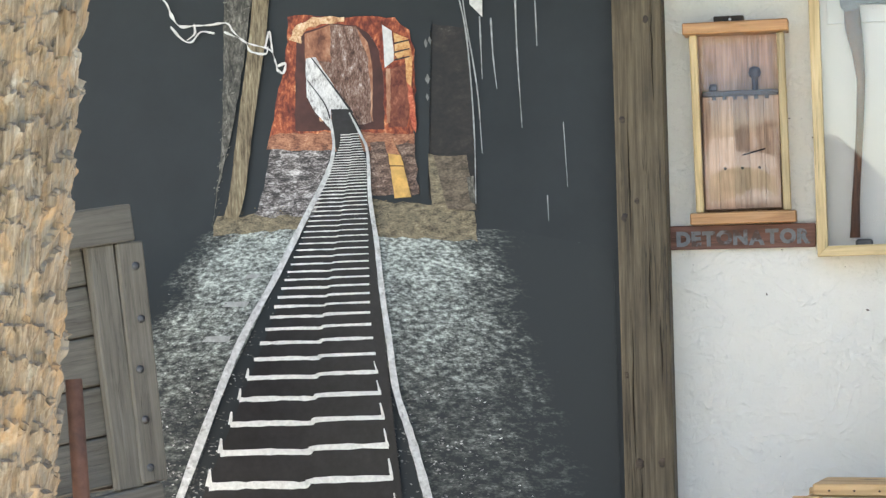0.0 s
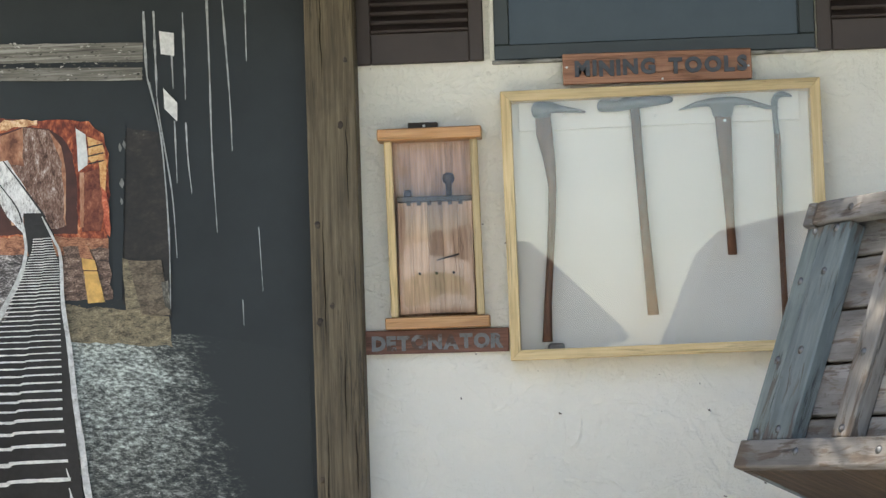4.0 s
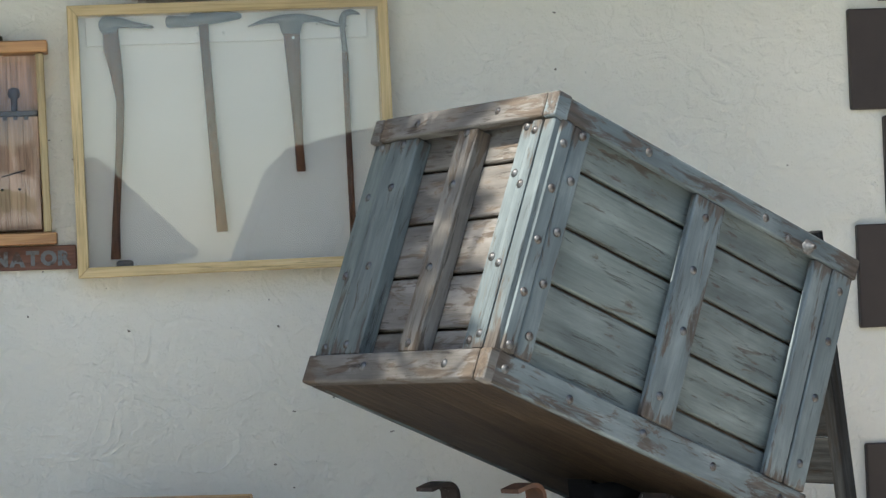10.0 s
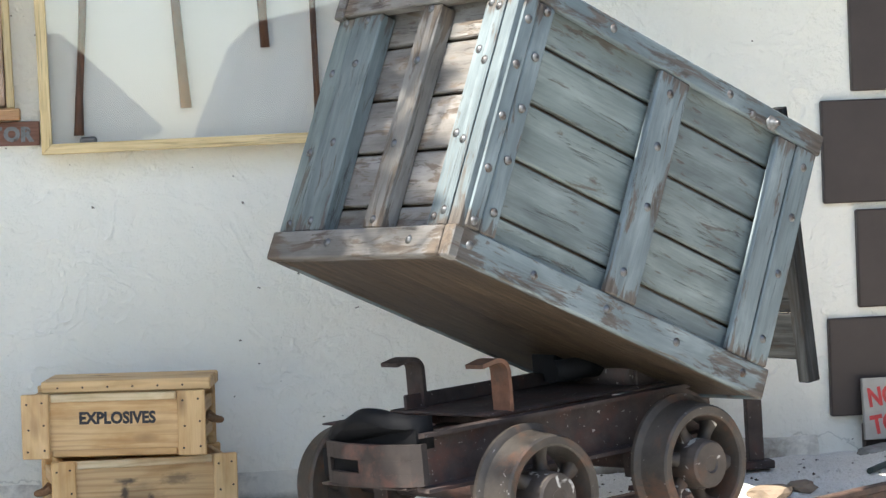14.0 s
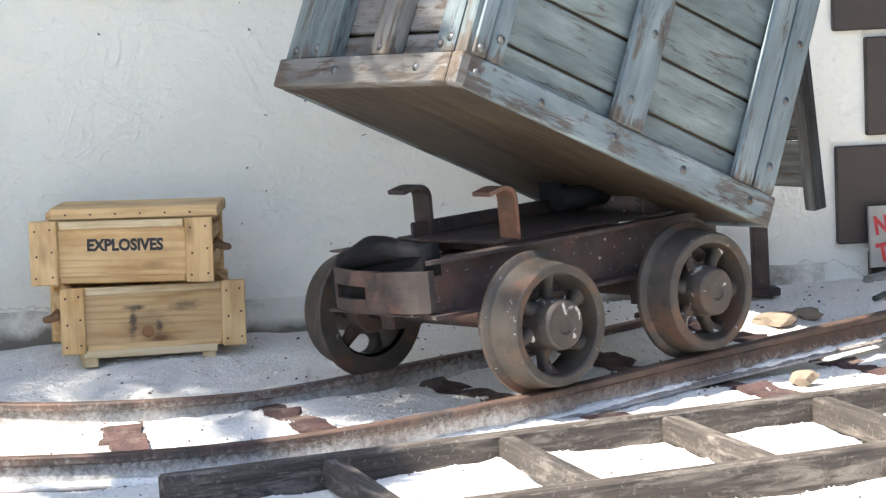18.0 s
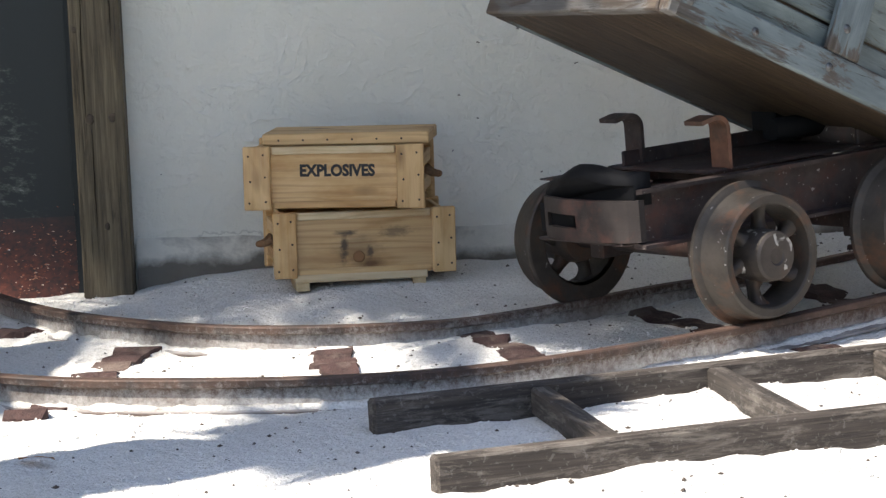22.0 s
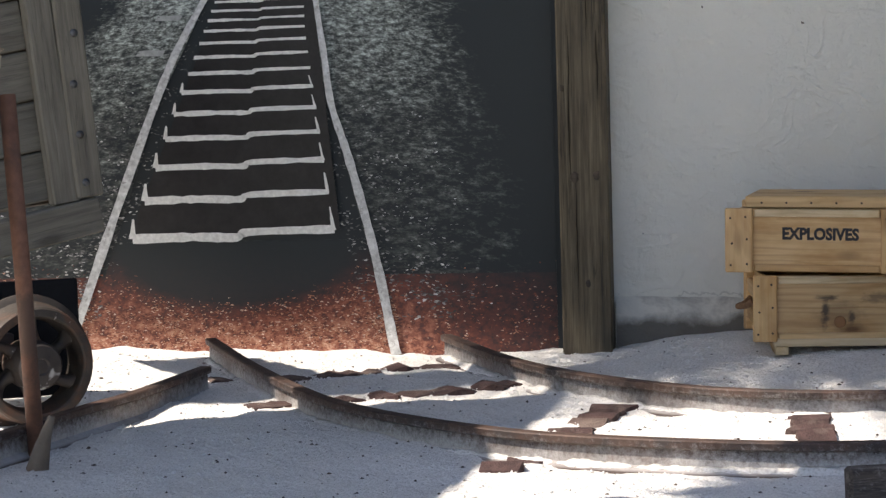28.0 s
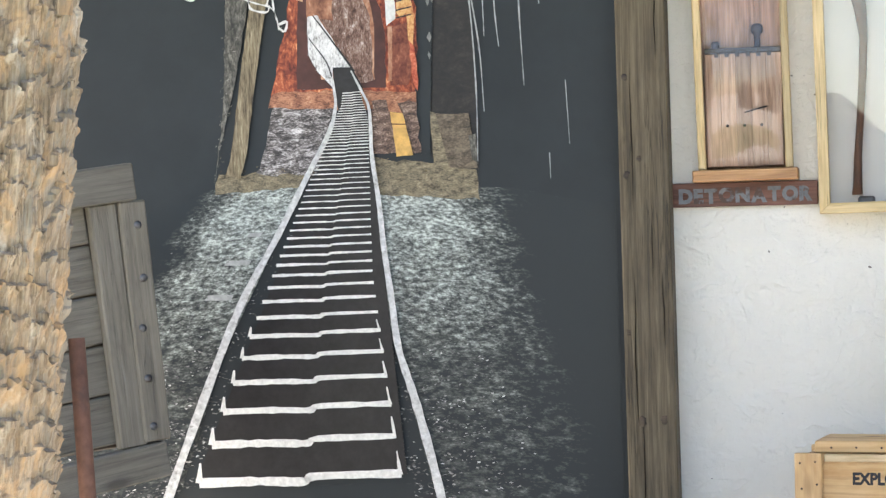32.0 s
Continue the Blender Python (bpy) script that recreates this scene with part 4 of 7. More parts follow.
PR_DARK = (0.022, 0.028, 0.031)
P_WHITE = plain("print_rail_white", (0.52, 0.53, 0.52), 0.3, var=0.35, scale=45, b_str=0.0, stain=(0.22, 0.21, 0.2), stain_scale=30, stain_at=(0.55, 0.7))
P_RUNG = plain("print_rung_white", (0.66, 0.66, 0.63), 0.3, var=0.2, scale=60, b_str=0.0)
P_SLEEP = plain("print_sleeper", (0.022, 0.021, 0.022), 0.3, var=0.3, scale=20, b_str=0.0)
P_BEAM = wood("print_beam", (0.07, 0.065, 0.055), (0.24, 0.23, 0.20), (0.52, 0.52, 0.47), rough=0.3)
P_STONE = lump_print("print_stone", [(0.1, (0.02, 0.02, 0.018)), (0.45, (0.085, 0.082, 0.068)), (0.75, (0.2, 0.19, 0.16)), (1.0, (0.42, 0.40, 0.34))], 11, (1.6, 1, 0.7))
P_SLANT = lump_print("print_slanting_prop", [(0.1, (0.05, 0.036, 0.022)), (0.45, (0.19, 0.15, 0.09)), (0.8, (0.36, 0.31, 0.2)), (1.0, (0.5, 0.45, 0.32))], 9, (3, 1, 0.35))
P_GLOW = lump_print("print_orange_rock", [(0.1, (0.07, 0.014, 0.01)), (0.42, (0.2, 0.042, 0.022)), (0.68, (0.46, 0.12, 0.05)), (0.95, (0.85, 0.42, 0.2))], 13, (1, 1, 0.6))
P_ARCH = lump_print("print_arch_brown", [(0.1, (0.12, 0.045, 0.028)), (0.5, (0.36, 0.16, 0.09)), (1.0, (0.66, 0.42, 0.28))], 7, (1, 1, 0.6))
P_ARCHD = plain("print_arch_shade", (0.07, 0.025, 0.02), 0.3, var=0.4, scale=10, b_str=0.0)
P_ROCK = lump_print("print_rock_wall", [(0.15, (0.05, 0.022, 0.016)), (0.5, (0.2, 0.115, 0.085)), (0.76, (0.4, 0.31, 0.27)), (1.0, (0.78, 0.73, 0.7))], 20, (1.8, 1, 0.7))
P_PALE = plain("print_pale", (0.66, 0.66, 0.64), 0.3, var=0.2, scale=40, b_str=0.0)
P_YELLOW = plain("print_yellow_plank", (0.60, 0.36, 0.11), 0.3, var=0.3, scale=30, b_str=0.0)
P_STREAKY = plain("print_dim_pale", (0.2, 0.2, 0.19), 0.3, var=0.4, scale=40, b_str=0.0)
P_TAN = lump_print("print_tan_soil", [(0.1, (0.04, 0.035, 0.025)), (0.45, (0.17, 0.142, 0.092)), (0.8, (0.31, 0.26, 0.165)), (1.0, (0.5, 0.45, 0.34))], 22, (1, 1, 2.2))
P_HEARTH = lump_print("print_orange_soil", [(0.05, (0.06, 0.03, 0.024)), (0.4, (0.28, 0.115, 0.065)), (0.75, (0.5, 0.24, 0.135)), (1.0, (0.68, 0.44, 0.3))], 20, (1, 1, 2.0))

mural = thing("tunnel_mural", "large printed mural of a mine tunnel with a railway track", "mural")
MY = -0.022
bm = bmesh.new()
add_box(bm, (4.2, 0.02, 3.5), (-2.1, -0.0115, 1.65))
part("print_panel", bm, MURAL, mural, "near-black glossy print")
_layer = [0]


def flat(name, pts, mat, label="", z_first=None):
    """A printed shape; each lies a fraction of a millimetre over the last."""
    _layer[0] += 1
    bm = bmesh.new()
    poly_prism(bm, pts, 0.0015, at=0)
    bmesh.ops.recalc_face_normals(bm, faces=bm.faces)
    bmesh.ops.triangulate(bm, faces=bm.faces)
    return part(name, bm, mat, mural, label, m=Matrix.Translation((0, MY - 0.0012 - 0.0002 * _layer[0], 0)))


def ragged(pts, amp, step=0.03, seed=0):
    """The outline broken up so that it is not ruled."""
    out = []
    for (x0, z0), (x1, z1) in zip(pts, pts[1:] + pts[:1]):
        L = math.hypot(x1 - x0, z1 - z0)
        k = max(1, int(L / step))
        for i in range(k):
            t = i / k
            x, z = x0 + (x1 - x0) * t, z0 + (z1 - z0) * t
            out.append((x + amp * noise.noise(Vector((x * 23, z * 23, seed))), z + amp * noise.noise(Vector((x * 23, z * 23, seed + 7)))))
    return out


def stroke(name, pts, w0, w1, mat, amp=0.0, label="", taper=1.0):
    """A printed line that thins from w0 to w1."""
    P = [Vector((x, 0, z)) for x, z in pts]
    P = spline(P, 6) if len(P) > 2 else [P[0] + (P[1] - P[0]) * t / 6 for t in range(7)]
    L, R = [], []
    for i, p in enumerate(P):
        d = (P[min(i + 1, len(P) - 1)] - P[max(i - 1, 0)]).normalized()
        n = Vector((-d.z, 0, d.x))
        w = (w1 + (w0 - w1) * (1 - i / (len(P) - 1)) ** taper) / 2 * (1 + amp * noise.noise(p * 30))
        L.append((p.x + n.x * w, p.z + n.z * w))
        R.append((p.x - n.x * w, p.z - n.z * w))
    _layer[0] += 1
    bm = bmesh.new()
    a = [bm.verts.new((x, 0, z)) for x, z in L]
    b = [bm.verts.new((x, 0, z)) for x, z in R]
    for i in range(len(a) - 1):
        bm.faces.new((a[i], a[i + 1], b[i + 1], b[i]))
    bmesh.ops.recalc_face_normals(bm, faces=bm.faces)
    bmesh.ops.solidify(bm, geom=bm.faces, thickness=0.0008)
    return part(name, bm, mat, mural, label, m=Matrix.Translation((0, MY - 0.0012 - 0.0002 * _layer[0], 0)))


# rubble beside the track and the red soil at the foot, as printed flecks
def fleck_print(name, stops, rough=0.35):
    m, nt, b = mat_nodes(name)
    g = nt.nodes.new("ShaderNodeNewGeometry")
    nt.links.new(ramp(nt, g.outputs["Random Per Island"], stops), b.inputs["Base Color"])
    b.inputs["Roughness"].default_value = rough
    return m


P_DARKFLECK = fleck_print("print_near_fleck", [(0.0, (0.04, 0.042, 0.043)), (0.5, (0.12, 0.12, 0.12)), (0.85, (0.32, 0.32, 0.31)), (1.0, (0.7, 0.7, 0.68))])
P_REDFLECK = fleck_print("print_red_fleck", [(0.0, (0.07, 0.025, 0.019)), (0.45, (0.28, 0.09, 0.055)), (0.8, (0.5, 0.26, 0.16)), (1.0, (0.78, 0.62, 0.5))])


def rail_x(z, side):
    if side < 0:
        return -1.99 + 0.43 * (z - 0.06) if z < 0.97 else -1.6 + 0.55 * (z - 0.97)
    return -0.665 - 0.24 * z


def flecks(name, label, mat, count, seed, size, box, weight, layer, slant=0.0):
    rnd = random.Random(seed)
    vs, fs = [], []
    n = 0
    while n < count:
        x, z = rnd.uniform(box[0], box[1]), rnd.uniform(box[2], box[3])
        if rnd.random() > weight(x, z):
            continue
        n += 1
        r = size(z) * rnd.uniform(0.35, 1.25)
        a, asp = slant + rnd.uniform(-0.45, 0.45), rnd.uniform(0.18, 0.55)
        y = MY - 0.002 - layer * 0.0005 - 0.0004 * rnd.random()
        k0 = len(vs)
        for t in range(5):
            th = t * 1.2566 + rnd.uniform(-0.4, 0.4)
            u, v = r * math.cos(th) * rnd.uniform(0.6, 1.2), r * asp * math.sin(th) * rnd.uniform(0.6, 1.2)
            vs.append((x + u * math.cos(a) - v * math.sin(a), y, z + u * math.sin(a) + v * math.cos(a)))
        fs.append((k0 + 4, k0 + 3, k0 + 2, k0 + 1, k0))
    me = bpy.data.meshes.new(name)
    me.from_pydata(vs, [], fs)
    me.materials.append(mat)
    ob = part(name, me, mat, mural, label)
    return tagged(ob, kind="stuff")


def w_dark(x, z):
    if z < 0.12 or z > 1.5:
        return 0
    patchy = 0.35 + 0.9 * noise.noise(Vector((x * 9, z * 16, 5)))
    if x < -1.25:
        d = rail_x(z, -1) - x
        lim = 0.55
    else:
        d = x - rail_x(z, 1)
        lim = 0.5
    inner = -0.06 - 0.02 * (1.5 - z)
    if d < inner or d > lim:
        return 0
    return patchy * smooth01(lim, lim * 0.35, d) * (0.25 + 0.75 * smooth01(1.5, 0.8, z)) * (1 if x < -1.25 else 0.7)


def w_red(x, z):
    arch = smooth01(0.45, 0.95, ((x + 1.3) / 0.62) ** 2 + ((z - 0.42) / 0.30) ** 2)
    return arch * smooth01(0.36, 0.05, z) * (0.5 + 0.6 * noise.noise(Vector((x * 8, z * 12, 3)))) * (1 if x < -0.65 else 0.22)


def math_node(nt, op, a, b=None, clamp=False):
    n = nt.nodes.new("ShaderNodeMath")
    n.operation, n.use_clamp = op, clamp
    for sock, v in zip(n.inputs, (a, b)):
        if v is None:
            continue
        if hasattr(v, "links"):
            nt.links.new(v, sock)
        else:
            sock.default_value = v
    return n.outputs[0]


def receding(nt, xv=-1.08, zv=2.2, tall=2.0):
    """Coordinates of a printed ground plane: they crowd together toward its vanishing point."""
    sep = nt.nodes.new("ShaderNodeSeparateXYZ")
    nt.links.new(coords(nt), sep.inputs[0])
    d = math_node(nt, "SUBTRACT", zv, sep.outputs[2])
    d = math_node(nt, "MAXIMUM", d, 0.12)
    u = math_node(nt, "DIVIDE", math_node(nt, "SUBTRACT", sep.outputs[0], xv), d)
    v = math_node(nt, "MULTIPLY", math_node(nt, "LOGARITHM", d, 2.718), -tall)
    cb = nt.nodes.new("ShaderNodeCombineXYZ")
    nt.links.new(u, cb.inputs[0])
    nt.links.new(v, cb.inputs[1])
    return cb.outputs[0], sep


def gravel_print(name, sign, at, slope, width):
    """Printed gravel in perspective: crisp pale stones, thinning out sideways and toward the near end."""
    m, nt, b = mat_nodes(name)
    v, sep = receding(nt)
    edge = math_node(nt, "MULTIPLY_ADD", sep.outputs[2], slope)
    edge.node.inputs[2].default_value = at
    side = math_node(nt, "MULTIPLY", math_node(nt, "SUBTRACT", sep.outputs[0], edge), sign / width)
    wob = noisetex(nt, v, 3.0, 4, 0.6)
    side = math_node(nt, "ADD", side, math_node(nt, "MULTIPLY", math_node(nt, "SUBTRACT", wob, 0.5), 1.6))
    side = ramp(nt, side, [(0.0, (0, 0, 0)), (1.0, (1, 1, 1))])
    near = ramp(nt, math_node(nt, "MULTIPLY", sep.outputs[2], 0.5), [(0.06, (0, 0, 0)), (0.15, (0.2, 0.2, 0.2)), (0.3, (0.3, 0.3, 0.3)), (0.45, (0.44, 0.44, 0.44)), (0.58, (0.7, 0.7, 0.7)), (0.7, (0.9, 0.9, 0.9)), (0.8, (1, 1, 1))])
    mask = mixc(nt, 1.0, side, near, "MULTIPLY")
    big = noisetex(nt, v, 9.0, 3, 0.55, 0.0)
    mid = noisetex(nt, v, 34.0, 4, 0.62, 0.0)
    grit = noisetex(nt, v, 110.0, 3, 0.6)
    n = math_node(nt, "ADD", math_node(nt, "MULTIPLY", mid, 0.6), math_node(nt, "ADD", math_node(nt, "MULTIPLY", big, 0.25), math_node(nt, "MULTIPLY", grit, 0.3)))
    thr = math_node(nt, "MULTIPLY_ADD", mask, -0.2)
    thr.node.inputs[2].default_value = 0.606
    f = math_node(nt, "DIVIDE", math_node(nt, "SUBTRACT", n, thr), 0.25, True)
    f = mixc(nt, 1.0, f, ramp(nt, side, [(0.0, (0, 0, 0)), (0.25, (1, 1, 1))]), "MULTIPLY")
    lit = ramp(nt, near, [(0.2, (0.7, 0.7, 0.7)), (0.6, (1, 1, 1))])
    f = mixc(nt, 1.0, f, lit, "MULTIPLY")
    hi = (0.58, 0.64, 0.59)
    c = ramp(nt, f, [(0.0, PR_DARK), (0.3, tuple(k * 0.13 for k in hi)), (0.65, tuple(k * 0.42 for k in hi)), (1.0, hi)])
    nt.links.new(c, b.inputs["Base Color"])
    b.inputs["Roughness"].default_value = 0.4
    return m


flecks("printed_rubble", "grey printed rubble flecks", P_DARKFLECK, 3500, 4, lambda z: 0.003 + 0.005 * (1.5 - z), (-2.3, -0.1, 0.1, 1.5), w_dark, 7)
def soil_print():
    """Printed red soil along the foot, dark in a round patch before the track."""
    m, nt, b = mat_nodes("print_red_soil_foot")
    v = coords(nt)
    sep = nt.nodes.new("ShaderNodeSeparateXYZ")
    nt.links.new(v, sep.inputs[0])
    low = ramp(nt, sep.outputs[2], [(0.02, (1, 1, 1)), (0.18, (0.6, 0.6, 0.6)), (0.42, (0, 0, 0))])
    mp = nt.nodes.new("ShaderNodeMapping")
    mp.inputs["Location"].default_value = (1.3 / 0.66, 0, -0.44 / 0.34)
    mp.inputs["Scale"].default_value = (1 / 0.66, 0, 1 / 0.34)
    nt.links.new(v, mp.inputs["Vector"])
    ln = nt.nodes.new("ShaderNodeVectorMath")
    ln.operation = "LENGTH"
    nt.links.new(mp.outputs[0], ln.inputs[0])
    arch = ramp(nt, ln.outputs["Value"], [(0.72, (0.05, 0.05, 0.05)), (1.0, (1, 1, 1))])
    sh = nt.nodes.new("ShaderNodeMath")
    sh.operation, sh.inputs[1].default_value = "ADD", 1.0
    nt.links.new(sep.outputs[0], sh.inputs[0])
    right = ramp(nt, sh.outputs[0], [(0.35, (1, 1, 1)), (0.6, (0.42, 0.42, 0.42)), (1.0, (0.24, 0.24, 0.24))])
    mask = mixc(nt, 1.0, mixc(nt, 1.0, low, arch, "MULTIPLY"), right, "MULTIPLY")
    n = ramp(nt, noisetex(nt, coords(nt, (1, 1, 1.4)), 24, 7, 0.72, 0.2), [(0.36, (0.15, 0.15, 0.15)), (0.64, (1, 1, 1))])
    f = mixc(nt, 1.0, mask, n, "MULTIPLY")
    c = ramp(nt, f, [(0.0, PR_DARK), (0.3, (0.15, 0.05, 0.038)), (0.6, (0.37, 0.15, 0.095)), (1.0, (0.64, 0.40, 0.28))])
    nt.links.new(c, b.inputs["Base Color"])
    b.inputs["Roughness"].default_value = 0.4
    return m


flat("soil", [(-4.1, -0.05), (-0.02, -0.05), (-0.02, 0.44), (-4.1, 0.44)], soil_print(), "dark red printed soil")
flat("rubble_ground", [(-2.6, 0.3), (-1.84, 0.3), (-1.6, 0.97), (-1.26, 1.62), (-1.64, 1.62), (-1.8, 1.55), (-2.6, 1.2)], gravel_print("print_gravel_a", 1, -2.78, 0.68, 0.18), "grey printed gravel")
flat("rubble_ground", [(-0.74, 0.3), (-0.02, 0.3), (-0.02, 1.5), (-0.42, 1.59), (-0.97, 1.62), (-0.99, 1.3), (-0.9, 0.98)], gravel_print("print_gravel_b", -1, 0.0, -0.25, 0.3), "grey printed gravel")
flecks("printed_soil", "red-brown printed soil flecks", P_REDFLECK, 8000, 6, lambda z: 0.006, (-2.4, -0.02, -0.02, 0.36), w_red, 9)
P_SLAB = plain("print_pale_slab", (0.34, 0.35, 0.34), 0.4, var=0.3, scale=40, b_str=0.0)
flat("flat_stone", ragged([(-1.495, 1.428), (-1.440, 1.428), (-1.428, 1.445), (-1.480, 1.445)], 0.004), P_SLAB, "pale printed slab")
flat("flat_stone", ragged([(-1.592, 1.317), (-1.488, 1.317), (-1.476, 1.337), (-1.577, 1.337)], 0.004), P_SLAB, "pale printed slab")
flat("flat_stone", ragged([(-1.676, 1.179), (-1.567, 1.179), (-1.555, 1.202), (-1.661, 1.202)], 0.004), P_SLAB, "pale printed slab")
flat("soil", ragged([(-1.62, 1.6), (-1.26, 1.62), (-1.25, 1.68), (-1.6, 1.68)], 0.015), P_TAN)
flat("soil", ragged([(-0.97, 1.58), (-0.55, 1.55), (-0.56, 1.67), (-0.97, 1.73)], 0.015), P_TAN)
flat("rubble_ground", ragged([(-1.44, 1.67), (-1.2, 1.67), (-1.115, 1.945), (-1.37, 1.96), (-1.4, 1.8)], 0.028), lump_print("print_far_gravel", [(0.2, (0.028, 0.027, 0.027)), (0.46, (0.12, 0.108, 0.103)), (0.66, (0.38, 0.355, 0.345)), (0.95, (0.8, 0.78, 0.76))], 17, (1, 1, 2.6)), "brownish printed gravel")
# tunnel
flat("chamber", ragged([(-0.71, 2.41), (-0.572, 2.38), (-0.548, 1.9), (-0.55, 1.66), (-0.742, 1.72)], 0.008), lump_print("print_dim_chamber", [(0.2, (0.02, 0.02, 0.02)), (0.6, (0.03, 0.027, 0.025)), (0.92, (0.05, 0.042, 0.037)), (1.0, (0.14, 0.13, 0.12))], 8, (1, 1, 1.4)), "dim side chamber")
flat("rock", ragged([(-1.29, 2.462), (-0.861, 2.44), (-0.807, 2.384), (-0.782, 2.307), (-0.786, 2.026), (-0.81, 1.93), (-1.016, 1.97), (-1.127, 1.975), (-1.382, 1.955), (-1.365, 2.026), (-1.343, 2.145), (-1.315, 2.242), (-1.296, 2.329)], 0.01), P_GLOW, "orange-red printed rock")
flat("soil", ragged([(-1.366, 2.0), (-0.79, 1.985), (-0.795, 1.9), (-1.39, 1.94)], 0.014), P_HEARTH)
flat("soil", ragged([(-0.985, 1.74), (-0.78, 1.74), (-0.79, 1.93), (-0.975, 1.95)], 0.02), lump_print("print_brown_soil", [(0.12, (0.03, 0.022, 0.02)), (0.45, (0.13, 0.08, 0.06)), (0.75, (0.33, 0.23, 0.175)), (1.0, (0.64, 0.54, 0.46))], 26, (1, 1, 1.8)), "brown printed soil")
flat("arch", ragged([(-1.271, 2.005), (-1.265, 2.2), (-1.257, 2.36), (-1.216, 2.404), (-1.116, 2.425), (-1.016, 2.413), (-0.962, 2.38), (-0.925, 2.313), (-0.909, 2.204), (-0.911, 2.0)], 0.006), P_ARCHD)
flat("arch", ragged([(-1.225, 2.293), (-1.222, 2.39), (-1.116, 2.421), (-1.016, 2.409), (-0.968, 2.348), (-0.952, 2.249), (-0.957, 2.033), (-1.17, 2.041)], 0.004), P_ARCH)
flat("rock", ragged([(-1.116, 2.421), (-1.016, 2.408), (-0.966, 2.282), (-0.96, 2.033), (-1.026, 2.02), (-1.079, 2.135), (-1.164, 2.28), (-1.12, 2.272)], 0.008), P_ROCK)
flat("far_track", ragged([(-1.221, 2.293), (-1.18, 2.297), (-1.047, 2.08), (-1.124, 2.088), (-1.126, 2.01), (-1.186, 2.074), (-1.221, 2.141)], 0.006), lump_print("print_far_track", [(0.1, (0.2, 0.19, 0.19)), (0.4, (0.58, 0.58, 0.57)), (0.7, (0.8, 0.8, 0.79))], 20, (1.6, 1, 0.7)), "pale far track")
flat("arch_foot", ragged([(-1.124, 2.088), (-1.047, 2.085), (-1.0, 1.99), (-1.118, 1.99)], 0.004), P_SLEEP)
stroke("arch_rim", [(-1.262, 2.36), (-1.24, 2.41), (-1.17, 2.437), (-1.06, 2.44)], 0.05, 0.02, lump_print("print_cream_rock", [(0.15, (0.34, 0.13, 0.06)), (0.45, (0.68, 0.44, 0.24)), (0.9, (0.88, 0.74, 0.54))], 22), 0.6, "cream-lit arch rim")
stroke("far_rail", [(-1.197, 2.294), (-1.122, 2.191), (-1.036, 2.068)], 0.005, 0.008, P_SLEEP)
stroke("far_rail", [(-1.216, 2.206), (-1.146, 2.105), (-1.121, 2.017)], 0.004, 0.006, P_SLEEP)
_layer[0] = 40
flat("inner_wall", ragged([(-0.894, 2.233), (-0.808, 2.256), (-0.808, 2.047), (-0.82, 2.006), (-0.894, 2.008)], 0.004), lump_print("print_red_wall", [(0.2, (0.09, 0.02, 0.014)), (0.6, (0.2, 0.06, 0.035)), (1.0, (0.4, 0.16, 0.09))], 12, (1, 1, 0.7)), "red inner wall")
stroke("wall_edge", [(-0.888, 2.238), (-0.889, 2.13), (-0.893, 2.024)], 0.018, 0.013, P_ARCH, 0.5, "pale wall edge")
flat("opening", ragged([(-0.907, 2.412), (-0.87, 2.386), (-0.863, 2.29), (-0.866, 2.267), (-0.902, 2.242)], 0.003), P_PALE, "bright opening")
flat("yellow_rock", ragged([(-0.863, 2.379), (-0.805, 2.355), (-0.79, 2.287), (-0.798, 2.141), (-0.814, 2.183), (-0.822, 2.288), (-0.845, 2.268), (-0.86, 2.29)], 0.006), lump_print("print_yellow_rock", [(0.15, (0.4, 0.12, 0.05)), (0.5, (0.66, 0.36, 0.14)), (1.0, (0.8, 0.6, 0.3))], 16), "yellow-lit rock")
flat("red_rock", ragged([(-0.814, 2.183), (-0.795, 2.156), (-0.783, 2.088), (-0.783, 1.983), (-0.799, 2.005), (-0.808, 2.089)], 0.006), lump_print("print_bright_red", [(0.2, (0.3, 0.05, 0.03)), (0.7, (0.6, 0.16, 0.08)), (1.0, (0.8, 0.45, 0.3))], 18))
for z in (2.335, 2.3, 2.27):
    stroke("bracket_line", [(-0.862, z), (-0.8, z + 0.012)], 0.006, 0.005, P_SLEEP)
flat("plank", ragged([(-0.897, 1.904), (-0.847, 1.896), (-0.809, 1.729), (-0.875, 1.728)], 0.004), P_YELLOW, "yellow plank")
flat("plank", ragged([(-0.918, 1.985), (-0.902, 1.906), (-0.85, 1.898), (-0.889, 1.98)], 0.004), P_HEARTH, "orange plank")
stroke("plank_joint", [(-0.893, 1.855), (-0.835, 1.852)], 0.004, 0.004, P_ARCHD)
flat("post", ragged([(-0.763, 2.422), (-0.712, 2.409), (-0.742, 1.735), (-0.776, 1.735)], 0.004), MURAL)
flat("floor", ragged([(-0.717, 1.89), (-0.585, 1.885), (-0.553, 1.67), (-0.669, 1.675)], 0.006), lump_print("print_brown_floor", [(0.15, (0.05, 0.041, 0.031)), (0.5, (0.135, 0.106, 0.074)), (1.0, (0.27, 0.215, 0.15))], 14, (1, 1, 2)), "brown floor")
flat("ledge", ragged([(-0.738, 1.898), (-0.717, 1.892), (-0.664, 1.675), (-0.727, 1.68)], 0.005), P_TAN)
flat("block", ragged([(-0.589, 1.8), (-0.56, 1.803), (-0.553, 1.69), (-0.574, 1.706)], 0.004), P_STONE)
